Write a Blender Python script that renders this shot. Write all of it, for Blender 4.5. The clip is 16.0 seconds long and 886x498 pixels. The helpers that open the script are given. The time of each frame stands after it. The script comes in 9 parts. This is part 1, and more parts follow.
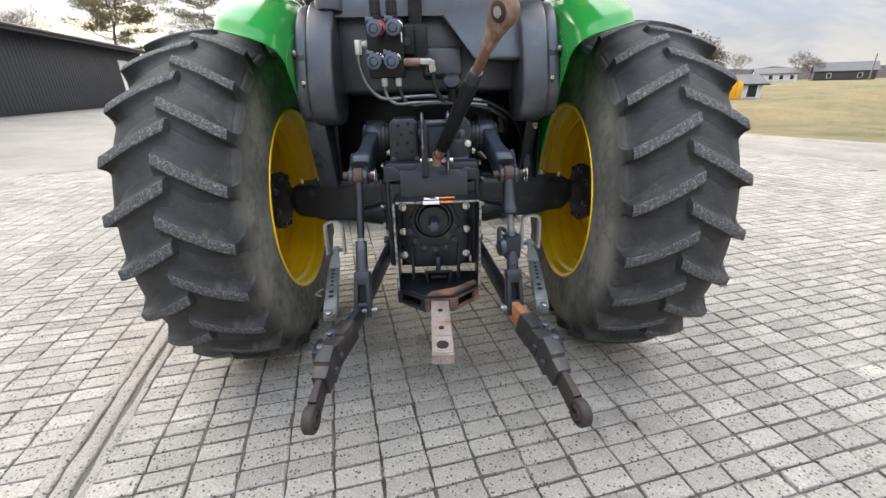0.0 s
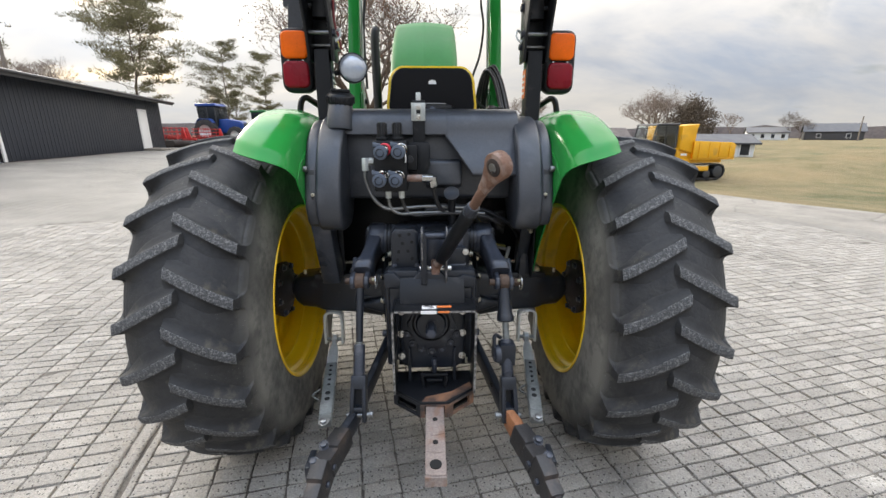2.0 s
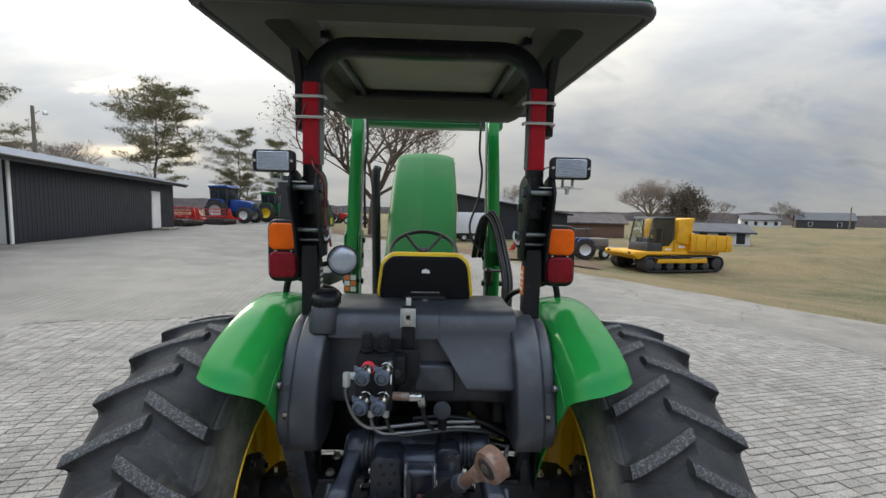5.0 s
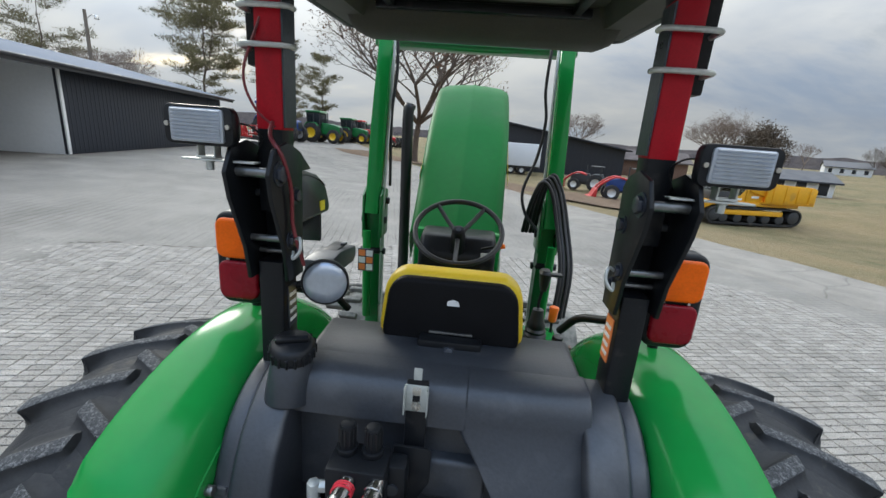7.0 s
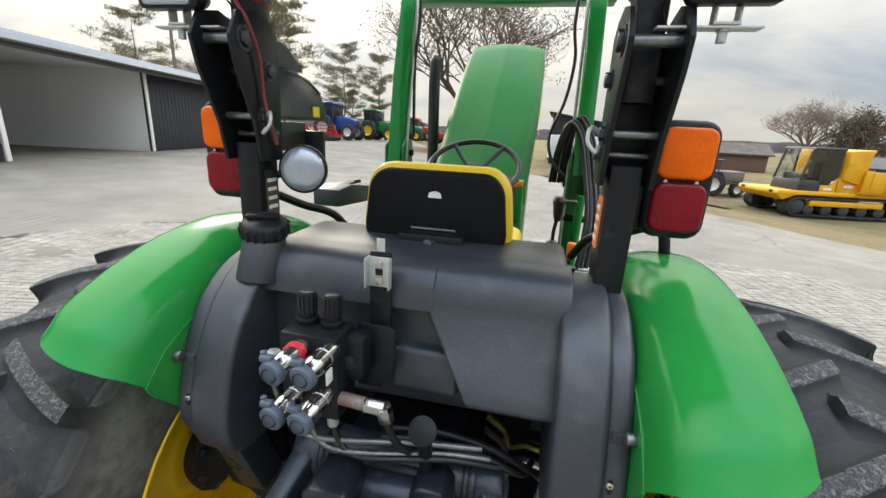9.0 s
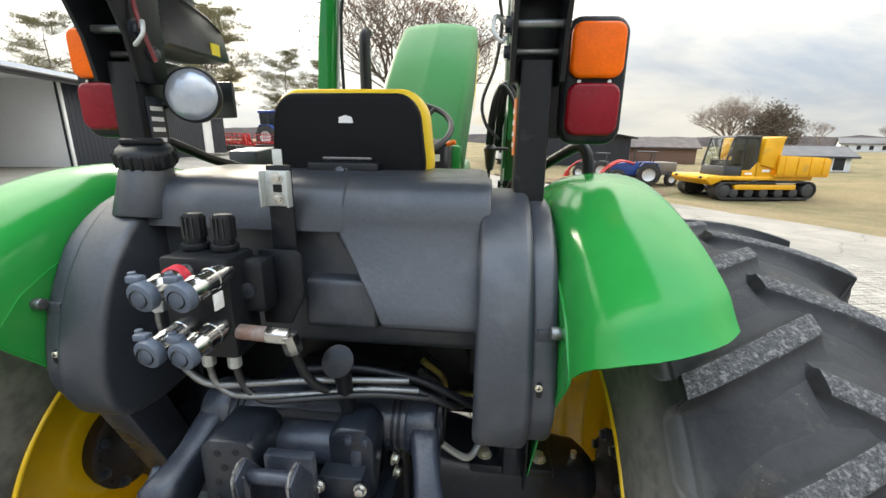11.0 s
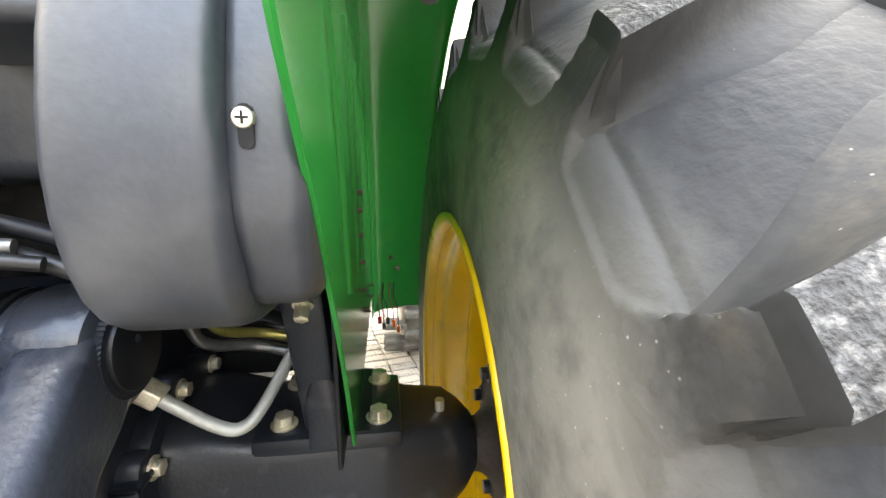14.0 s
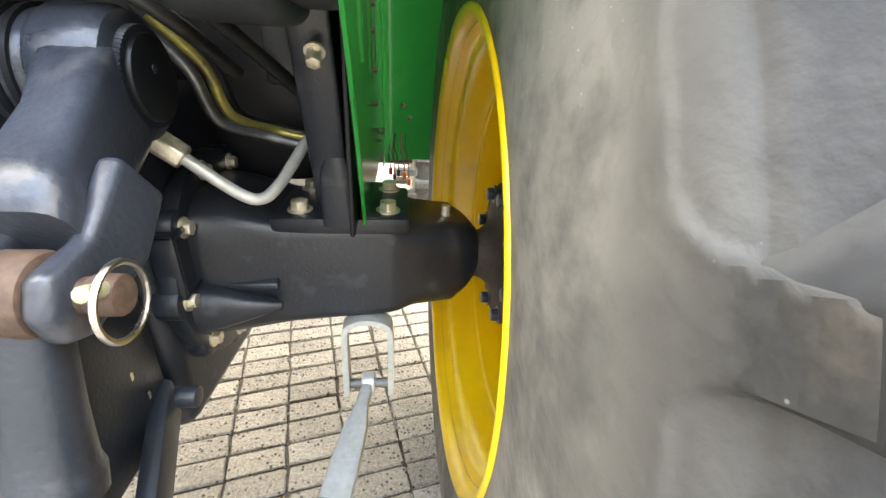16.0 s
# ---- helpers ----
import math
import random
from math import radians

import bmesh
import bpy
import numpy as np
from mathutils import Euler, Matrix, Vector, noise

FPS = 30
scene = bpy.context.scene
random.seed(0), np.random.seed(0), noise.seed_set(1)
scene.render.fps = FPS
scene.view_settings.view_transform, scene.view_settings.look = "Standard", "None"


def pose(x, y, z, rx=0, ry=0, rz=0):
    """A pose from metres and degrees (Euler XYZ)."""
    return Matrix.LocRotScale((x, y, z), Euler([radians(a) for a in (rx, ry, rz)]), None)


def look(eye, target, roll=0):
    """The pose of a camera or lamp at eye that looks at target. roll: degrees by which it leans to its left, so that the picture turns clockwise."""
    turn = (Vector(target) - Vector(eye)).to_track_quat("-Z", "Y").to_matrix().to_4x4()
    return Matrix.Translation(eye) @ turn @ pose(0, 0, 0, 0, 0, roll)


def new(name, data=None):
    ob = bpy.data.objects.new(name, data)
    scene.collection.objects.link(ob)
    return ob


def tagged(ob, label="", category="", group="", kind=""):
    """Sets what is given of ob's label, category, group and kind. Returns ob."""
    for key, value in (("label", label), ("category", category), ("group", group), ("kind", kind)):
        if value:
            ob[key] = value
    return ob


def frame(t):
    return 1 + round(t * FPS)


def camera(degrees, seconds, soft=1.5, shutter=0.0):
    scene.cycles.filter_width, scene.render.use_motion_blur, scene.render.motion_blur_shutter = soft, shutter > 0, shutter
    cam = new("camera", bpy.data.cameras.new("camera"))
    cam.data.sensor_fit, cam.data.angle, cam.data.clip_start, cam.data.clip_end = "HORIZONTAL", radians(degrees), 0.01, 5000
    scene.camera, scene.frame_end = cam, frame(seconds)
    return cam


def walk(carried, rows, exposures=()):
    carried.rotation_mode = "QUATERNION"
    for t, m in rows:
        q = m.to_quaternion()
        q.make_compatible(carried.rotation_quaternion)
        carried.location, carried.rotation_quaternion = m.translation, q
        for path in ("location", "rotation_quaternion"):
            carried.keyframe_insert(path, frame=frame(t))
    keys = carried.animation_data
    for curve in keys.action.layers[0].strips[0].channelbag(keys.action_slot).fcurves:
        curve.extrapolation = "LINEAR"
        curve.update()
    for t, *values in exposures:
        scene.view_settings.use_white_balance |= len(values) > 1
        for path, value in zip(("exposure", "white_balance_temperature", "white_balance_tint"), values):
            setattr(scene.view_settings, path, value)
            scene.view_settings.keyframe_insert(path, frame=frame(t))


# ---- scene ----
cam = camera(94.7, 16.0)
PATH = [
    (0, (-0.013, -1.915, 1.186), (0.045, -0.06, 0.44), -1.3),
    (0.5, (-0.014, -1.893, 1.226), (0.033, -0.024, 0.517), -0.9),
    (1, (-0.015, -1.885, 1.272), (0.032, -0.002, 0.6), -0.5),
    (1.5, (-0.008, -1.891, 1.338), (0.043, 0.011, 0.719), -0.2),
    (2, (0.001, -1.891, 1.419), (0.061, 0.034, 0.879), 0.1),
    (2.5, (-0.005, -1.873, 1.489), (0.071, 0.078, 1.054), 0.1),
    (3, (-0.015, -1.865, 1.572), (0.077, 0.111, 1.274), 0.2),
    (3.5, (-0.023, -1.858, 1.656), (0.085, 0.133, 1.501), 0.2),
    (6, (0.069, -1.349, 2.015), (0.041, 0.636, 1.773), 2.9),
    (6.5, (0.048, -1.149, 2.067), (-0.025, 0.808, 1.661), 3.7),
    (7, (0.042, -1.012, 2.057), (-0.088, 0.913, 1.528), 4.4),
    (7.5, (0.1, -0.97, 2.006), (-0.12, 0.934, 1.435), 5.0),
    (8, (0.179, -0.985, 1.929), (-0.153, 0.904, 1.36), 4.9),
    (10.5, (0.284, -1.001, 1.633), (-0.069, 0.897, 1.109), 0.9),
    (11, (0.334, -0.964, 1.593), (0.147, 0.959, 1.077), 0.8),
    (11.5, (0.421, -0.882, 1.528), (0.394, 1.063, 1.064), 0.6),
    (12, (0.516, -0.764, 1.391), (0.609, 1.198, 1.019), 0.1),
    (12.5, (0.553, -0.662, 1.293), (0.718, 1.316, 1.045), -0.0),
    (13, (0.538, -0.629, 1.24), (0.717, 1.359, 1.114), -0.2),
    (13.5, (0.529, -0.624, 1.213), (0.764, 1.35, 0.995), -0.5),
    (14, (0.517, -0.629, 1.176), (0.796, 1.311, 0.775), 0.3),
    (14.5, (0.505, -0.643, 1.113), (0.782, 1.254, 0.542), 1.3),
    (15, (0.501, -0.661, 1.074), (0.758, 1.196, 0.379), 2.0),
    (15.5, (0.512, -0.678, 1.055), (0.758, 1.141, 0.261), 2.6),
    (16, (0.516, -0.689, 1.035), (0.738, 1.099, 0.167), 3.2),
]
walk(cam, [(t, look(eye, target, roll)) for t, eye, target, roll in PATH], exposures=((0.0, 0.02, 6850, 11), (2.0, -0.27, 6780, 11), (3.5, -0.60, 6600, 9), (6.0, -1.0, 6300, 8), (7.0, -0.78, 6100, 7), (8.0, -0.5, 6500, 7), (10.5, -0.05, 6950, 7), (11.5, 0.18, 7000, 7), (12.5, 0.60, 7300, 4), (13.5, 1.27, 7550, 9), (14.5, 1.85, 7600, 11), (16.0, 1.85, 7550, 10)))

# ---- world, sun, exposure ----
SUN_AZ, SUN_EL = radians(-38), radians(24)  # ahead and to the left, low and veiled
world = bpy.data.worlds.new("world")
scene.world = world
world.use_nodes = True


def sky_nodes():
    nt = world.node_tree
    nt.nodes.clear()
    n, l = nt.nodes.new, nt.links.new
    out, bg = n("ShaderNodeOutputWorld"), n("ShaderNodeBackground")
    sky = n("ShaderNodeTexSky")
    sky.sky_type, sky.sun_disc = "NISHITA", False
    sky.sun_elevation, sky.sun_rotation = SUN_EL, SUN_AZ
    sky.air_density, sky.dust_density = 1.0, 2.0
    co = n("ShaderNodeTexCoord")
    sep = n("ShaderNodeSeparateXYZ")
    l(co.outputs["Generated"], sep.inputs[0])
    # clouds lie on a flat deck: project the direction on a plane overhead
    zz = n("ShaderNodeMath"); zz.operation = "ADD"; zz.inputs[1].default_value = 0.34
    mx = n("ShaderNodeMath"); mx.operation = "MAXIMUM"; mx.inputs[1].default_value = 0.0
    l(sep.outputs[2], mx.inputs[0]); l(mx.outputs[0], zz.inputs[0])
    dv = []
    for k in (0, 1):
        d = n("ShaderNodeMath"); d.operation = "DIVIDE"
        l(sep.outputs[k], d.inputs[0]); l(zz.outputs[0], d.inputs[1]); dv.append(d)
    comb = n("ShaderNodeCombineXYZ")
    l(dv[0].outputs[0], comb.inputs[0]); l(dv[1].outputs[0], comb.inputs[1])
    mp = n("ShaderNodeMapping")
    mp.inputs["Rotation"].default_value = (0, 0, radians(28))
    mp.inputs["Scale"].default_value = (1.05, 1.55, 1)
    mp.inputs["Location"].default_value = (2.3, 0.55, 0)
    l(comb.outputs[0], mp.inputs[0])

    def noise_tex(scale, detail, dist, off):
        m2 = n("ShaderNodeMapping"); m2.inputs["Location"].default_value = off
        l(mp.outputs[0], m2.inputs[0])
        t = n("ShaderNodeTexNoise")
        t.inputs["Scale"].default_value, t.inputs["Detail"].default_value = scale, detail
        t.inputs["Roughness"].default_value, t.inputs["Distortion"].default_value = 0.55, dist
        l(m2.outputs[0], t.inputs["Vector"])
        return t

    def ramp(src, stops):
        r = n("ShaderNodeValToRGB")
        while len(r.color_ramp.elements) < len(stops):
            r.color_ramp.elements.new(0.5)
        for e, (p, c) in zip(r.color_ramp.elements, stops):
            e.position, e.color = p, (*c, 1)
        l(src, r.inputs[0])
        return r

    big = noise_tex(0.62, 7, 0.5, (0, 0, 0))
    fine = noise_tex(1.7, 8, 0.4, (4, 1, 0))
    # cloud deck: bright white to blue-grey underside
    deck = ramp(big.outputs["Fac"], [(0.36, (1.22, 1.17, 1.08)), (0.50, (0.95, 0.96, 0.98)), (0.60, (0.49, 0.62, 0.83)), (0.74, (0.32, 0.46, 0.72))])
    veil = ramp(fine.outputs["Fac"], [(0.35, (1, 1, 1)), (0.66, (0.66, 0.71, 0.79))])
    mul = n("ShaderNodeMix"); mul.data_type, mul.blend_type = "RGBA", "MULTIPLY"
    mul.inputs[0].default_value = 0.80
    l(deck.outputs[0], mul.inputs[6]); l(veil.outputs[0], mul.inputs[7])
    # warm glow low towards the veiled sun
    dot = n("ShaderNodeVectorMath"); dot.operation = "DOT_PRODUCT"
    dot.inputs[1].default_value = (math.sin(SUN_AZ) * math.cos(SUN_EL), math.cos(SUN_AZ) * math.cos(SUN_EL), math.sin(SUN_EL))
    nrm = n("ShaderNodeVectorMath"); nrm.operation = "NORMALIZE"
    l(co.outputs["Generated"], nrm.inputs[0]); l(nrm.outputs[0], dot.inputs[0])
    glow = ramp(dot.outputs["Value"], [(0.55, (0, 0, 0)), (0.86, (0.32, 0.30, 0.25)), (1.0, (0.75, 0.70, 0.60))])
    addg = n("ShaderNodeMix"); addg.data_type, addg.blend_type = "RGBA", "ADD"
    addg.inputs[0].default_value = 1.0
    l(mul.outputs[2], addg.inputs[6]); l(glow.outputs[0], addg.inputs[7])
    # paler towards the horizon
    hz = ramp(sep.outputs[2], [(0.0, (1, 1, 1)), (0.10, (0.55, 0.55, 0.55)), (0.30, (0, 0, 0))])
    mixh = n("ShaderNodeMix"); mixh.data_type = "RGBA"
    hs = n("ShaderNodeMath"); hs.operation = "MULTIPLY"; hs.inputs[1].default_value = 0.6
    l(hz.outputs[0], hs.inputs[0]); l(hs.outputs[0], mixh.inputs[0])
    l(addg.outputs[2], mixh.inputs[6]); mixh.inputs[7].default_value = (0.88, 0.86, 0.80, 1)
    # gaps of blue in the deck
    gap = ramp(fine.outputs["Fac"], [(0.30, (1, 1, 1)), (0.42, (0, 0, 0))])
    gm = n("ShaderNodeMath"); gm.operation = "MULTIPLY"; gm.inputs[1].default_value = 0.6
    l(gap.outputs[0], gm.inputs[0])
    sk = n("ShaderNodeVectorMath"); sk.operation = "SCALE"; sk.inputs["Scale"].default_value = 0.11
    l(sky.outputs[0], sk.inputs[0])
    fin = n("ShaderNodeMix"); fin.data_type = "RGBA"
    l(gm.outputs[0], fin.inputs[0]); l(mixh.outputs[2], fin.inputs[6]); l(sk.outputs[0], fin.inputs[7])
    l(fin.outputs[2], bg.inputs[0])
    # an overcast sky is brighter towards the zenith
    sq = n("ShaderNodeMath"); sq.operation = "MULTIPLY"
    l(mx.outputs[0], sq.inputs[0]); l(mx.outputs[0], sq.inputs[1])
    st = n("ShaderNodeMath"); st.operation = "MULTIPLY_ADD"; st.inputs[1].default_value, st.inputs[2].default_value = 6.7, 0.90
    l(sq.outputs[0], st.inputs[0]); l(st.outputs[0], bg.inputs[1])
    l(bg.outputs[0], out.inputs[0])


sky_nodes()
sun_data = bpy.data.lights.new("sun", "SUN")
sun_data.energy, sun_data.angle, sun_data.color = 1.9, radians(16), (1.0, 0.93, 0.80)
sun = new("sun", sun_data)
sun.matrix_world = look((math.sin(SUN_AZ) * 50, math.cos(SUN_AZ) * 50, math.tan(SUN_EL) * 50), (0, 0, 0))


# ---- materials ----
def mat(name, col, rough=0.5, metal=0.0, var=0.18, scale=6.0, fine=70.0, bump=0.15, dirt=None, dirt_amt=0.0, dirt_scale=4.0, coat=0.0, rvar=0.15, trans=0.0, rnd=0.0, spec=0.5):
    """A painted, moulded or cast surface: two scales of colour change, uneven gloss, fine relief, and stains of a second colour."""
    m = bpy.data.materials.new(name)
    m.use_nodes = True
    nt = m.node_tree
    n, l = nt.nodes.new, nt.links.new
    b = nt.nodes["Principled BSDF"]
    b.inputs["Metallic"].default_value = metal
    b.inputs["Coat Weight"].default_value = coat
    b.inputs["Coat Roughness"].default_value = 0.08
    b.inputs["Transmission Weight"].default_value = trans
    b.inputs["Specular IOR Level"].default_value = spec
    co = n("ShaderNodeTexCoord")

    def tex(s, det=5.0):
        t = n("ShaderNodeTexNoise")
        t.inputs["Scale"].default_value, t.inputs["Detail"].default_value = s, det
        l(co.outputs["Object"], t.inputs["Vector"])
        return t.outputs["Fac"]

    a, f_ = tex(scale), tex(fine, 3.0)
    mixv = n("ShaderNodeMath"); mixv.operation = "MULTIPLY_ADD"; mixv.inputs[1].default_value = 0.45
    l(f_, mixv.inputs[0])
    half = n("ShaderNodeMath"); half.operation = "MULTIPLY"; half.inputs[1].default_value = 0.55
    l(a, half.inputs[0]); l(half.outputs[0], mixv.inputs[2])
    r = n("ShaderNodeValToRGB")
    r.color_ramp.elements[0].position, r.color_ramp.elements[1].position = 0.32, 0.68
    r.color_ramp.elements[0].color = (*[max(0, c * (1 - var)) for c in col], 1)
    r.color_ramp.elements[1].color = (*[min(1, c * (1 + var)) for c in col], 1)
    l(mixv.outputs[0], r.inputs[0])
    colour = r.outputs[0]
    if rnd:
        oi = n("ShaderNodeObjectInfo")
        hv = n("ShaderNodeHueSaturation")
        mr = n("ShaderNodeMapRange"); mr.inputs[3].default_value, mr.inputs[4].default_value = 1 - rnd, 1 + rnd
        l(oi.outputs["Random"], mr.inputs[0]); l(mr.outputs[0], hv.inputs["Value"]); l(colour, hv.inputs["Color"])
        colour = hv.outputs[0]
    if dirt:
        d = tex(dirt_scale, 8.0)
        dr = n("ShaderNodeValToRGB")
        lo = 0.66 - 0.30 * dirt_amt
        dr.color_ramp.elements[0].position, dr.color_ramp.elements[1].position = lo, lo + 0.16
        l(d, dr.inputs[0])
        mx = n("ShaderNodeMix"); mx.data_type = "RGBA"
        dm = n("ShaderNodeMath"); dm.operation = "MULTIPLY"; dm.inputs[1].default_value = min(1.0, 0.45 + dirt_amt * 0.5)
        l(dr.outputs[0], dm.inputs[0]); l(dm.outputs[0], mx.inputs[0]); l(colour, mx.inputs[6])
        mx.inputs[7].default_value = (*dirt, 1)
        colour = mx.outputs[2]
    l(colour, b.inputs["Base Color"])
    rr = n("ShaderNodeMapRange")
    rr.inputs[3].default_value, rr.inputs[4].default_value = max(0.02, rough - rvar), min(1, rough + rvar)
    l(a, rr.inputs[0]); l(rr.outputs[0], b.inputs["Roughness"])
    if bump:
        bp = n("ShaderNodeBump"); bp.inputs["Strength"].default_value, bp.inputs["Distance"].default_value = bump, 0.004
        l(mixv.outputs[0], bp.inputs["Height"]); l(bp.outputs[0], b.inputs["Normal"])
    return m


M = {}
M["green"] = mat("green_paint", (0.016, 0.215, 0.040), 0.17, var=0.07, scale=2, fine=25, bump=0.015, coat=0.05, spec=0.18, rvar=0.06, dirt=(0.10, 0.25, 0.09), dirt_amt=0.10, dirt_scale=3)
M["green_dark"] = mat("green_structure_paint", (0.012, 0.15, 0.035), 0.34, var=0.15, scale=5, bump=0.05, coat=0.2, dirt=(0.06, 0.07, 0.04), dirt_amt=0.2, dirt_scale=9)
M["yellow"] = mat("yellow_paint", (0.80, 0.50, 0.010), 0.30, var=0.07, scale=3, fine=30, bump=0.03, coat=0.25, rvar=0.08, dirt=(0.42, 0.28, 0.06), dirt_amt=0.12, dirt_scale=7)
M["tank"] = mat("black_moulded_plastic", (0.031, 0.035, 0.043), 0.38, var=0.22, scale=4, fine=120, bump=0.22, dirt=(0.095, 0.098, 0.105), dirt_amt=0.36, dirt_scale=6, rvar=0.12, spec=0.55)
M["black"] = mat("black_paint", (0.009, 0.010, 0.012), 0.36, var=0.25, scale=9, fine=120, bump=0.12, dirt=(0.07, 0.065, 0.06), dirt_amt=0.15, dirt_scale=14, spec=0.24)
M["cast"] = mat("painted_casting", (0.012, 0.015, 0.021), 0.34, var=0.3, scale=12, fine=180, bump=0.25, dirt=(0.085, 0.09, 0.10), dirt_amt=0.16, dirt_scale=16, spec=0.45)
M["cast_worn"] = mat("worn_painted_casting", (0.028, 0.033, 0.045), 0.32, var=0.40, scale=10, fine=150, bump=0.35, dirt=(0.15, 0.15, 0.155), dirt_amt=0.26, dirt_scale=12)
def rubber_mat(name, col, dust, near, far, scale, bump):
    """Tyre rubber: thick sidewall dust, brightened against dim light there, thins towards the tread."""
    m = mat(name, col, 0.66, var=0.28, scale=scale, fine=95, bump=bump, rvar=0.12, spec=0.24)
    nt = m.node_tree
    n, l = nt.nodes.new, nt.links.new
    b = nt.nodes["Principled BSDF"]
    src = b.inputs["Base Color"].links[0].from_socket
    co = n("ShaderNodeTexCoord")
    mp = n("ShaderNodeMapping"); mp.inputs["Scale"].default_value = (0, 1, 1)
    l(co.outputs["Object"], mp.inputs[0])
    ln = n("ShaderNodeVectorMath"); ln.operation = "LENGTH"
    l(mp.outputs[0], ln.inputs[0])
    t = n("ShaderNodeTexNoise"); t.inputs["Scale"].default_value, t.inputs["Detail"].default_value = 24.0, 9.0
    t.inputs["Roughness"].default_value = 0.62
    l(co.outputs["Object"], t.inputs["Vector"])
    wob = n("ShaderNodeMath"); wob.operation = "MULTIPLY_ADD"; wob.inputs[1].default_value = 0.10
    l(t.outputs["Fac"], wob.inputs[0]); l(ln.outputs["Value"], wob.inputs[2])
    r = n("ShaderNodeMapRange"); r.inputs[1].default_value, r.inputs[2].default_value, r.inputs[3].default_value, r.inputs[4].default_value = 0.640, 0.706, near, far
    l(wob.outputs[0], r.inputs[0])
    cl = n("ShaderNodeMapRange"); cl.inputs[1].default_value, cl.inputs[2].default_value, cl.inputs[3].default_value, cl.inputs[4].default_value = 0.36, 0.64, 0.70, 1.16
    l(t.outputs["Fac"], cl.inputs[0])
    f = n("ShaderNodeMath"); f.operation = "MULTIPLY"; f.use_clamp = True
    l(r.outputs[0], f.inputs[0]); l(cl.outputs[0], f.inputs[1])
    # broad patches of dried mud
    t2 = n("ShaderNodeTexNoise"); t2.inputs["Scale"].default_value, t2.inputs["Detail"].default_value = 6.0, 6.0
    l(co.outputs["Object"], t2.inputs["Vector"])
    c2 = n("ShaderNodeMapRange"); c2.inputs[1].default_value, c2.inputs[2].default_value, c2.inputs[3].default_value, c2.inputs[4].default_value = 0.40, 0.66, 0.78, 1.6
    l(t2.outputs["Fac"], c2.inputs[0])
    f2 = n("ShaderNodeMath"); f2.operation = "MULTIPLY"; f2.use_clamp = True
    l(f.outputs[0], f2.inputs[0]); l(c2.outputs[0], f2.inputs[1])
    f = f2
    mx = n("ShaderNodeMix"); mx.data_type = "RGBA"; mx.inputs[7].default_value = (*dust, 1)
    l(f.outputs[0], mx.inputs[0]); l(src, mx.inputs[6])
    # tan mud rubbed into the shoulder and the tread
    t4 = n("ShaderNodeTexNoise"); t4.inputs["Scale"].default_value, t4.inputs["Detail"].default_value, t4.inputs["Roughness"].default_value = 7.5, 11.0, 0.66
    l(co.outputs["Object"], t4.inputs["Vector"])
    g4 = n("ShaderNodeMapRange"); g4.inputs[1].default_value, g4.inputs[2].default_value, g4.inputs[4].default_value = 0.57, 0.74, 0.45
    l(t4.outputs["Fac"], g4.inputs[0])
    r4 = n("ShaderNodeMapRange"); r4.inputs[1].default_value, r4.inputs[2].default_value = 0.640, 0.685
    l(ln.outputs["Value"], r4.inputs[0])
    f4 = n("ShaderNodeMath"); f4.operation = "MULTIPLY"
    l(g4.outputs[0], f4.inputs[0]); l(r4.outputs[0], f4.inputs[1])
    m4 = n("ShaderNodeMix"); m4.data_type = "RGBA"; m4.inputs[7].default_value = (0.19, 0.162, 0.112, 1)
    l(f4.outputs[0], m4.inputs[0]); l(mx.outputs[2], m4.inputs[6])
    mx = m4
    # pale flecks of grit stuck in the rubber
    vo = n("ShaderNodeTexVoronoi"); vo.inputs["Scale"].default_value = 105.0
    l(co.outputs["Object"], vo.inputs["Vector"])
    vr = n("ShaderNodeMapRange"); vr.inputs[1].default_value, vr.inputs[2].default_value, vr.inputs[3].default_value, vr.inputs[4].default_value = 0.05, 0.10, 0.6, 0.0
    l(vo.outputs["Distance"], vr.inputs[0])
    gate = n("ShaderNodeMapRange"); gate.inputs[1].default_value, gate.inputs[2].default_value = 0.53, 0.60
    l(t2.outputs["Fac"], gate.inputs[0])
    fl = n("ShaderNodeMath"); fl.operation = "MULTIPLY"
    l(vr.outputs[0], fl.inputs[0]); l(gate.outputs[0], fl.inputs[1])
    m3 = n("ShaderNodeMix"); m3.data_type = "RGBA"; m3.inputs[7].default_value = (0.42, 0.41, 0.38, 1)
    l(fl.outputs[0], m3.inputs[0]); l(mx.outputs[2], m3.inputs[6]); l(m3.outputs[2], b.inputs["Base Color"])
    return m


M["rubber"] = rubber_mat("tyre_rubber", (0.015, 0.016, 0.019), (0.178, 0.172, 0.152), 0.72, 0.09, 5, 0.9)
M["lug"] = rubber_mat("worn_lug_rubber", (0.015, 0.016, 0.019), (0.178, 0.172, 0.152), 0.62, 0.08, 7, 0.5)
M["lugface"] = mat("scuffed_lug_face", (0.055, 0.056, 0.058), 0.88, var=0.75, scale=150, fine=420, bump=1.6, dirt=(0.21, 0.21, 0.205), dirt_amt=0.52, dirt_scale=170, rvar=0.1)
M["steel"] = mat("zinc_steel", (0.56, 0.55, 0.52), 0.30, metal=1.0, var=0.2, scale=20, fine=200, bump=0.1, dirt=(0.25, 0.2, 0.14), dirt_amt=0.2, dirt_scale=30)
M["bolt"] = mat("plated_bolt", (0.72, 0.67, 0.54), 0.34, metal=0.75, var=0.25, scale=40, fine=300, bump=0.1, dirt=(0.25, 0.17, 0.10), dirt_amt=0.2, dirt_scale=60)
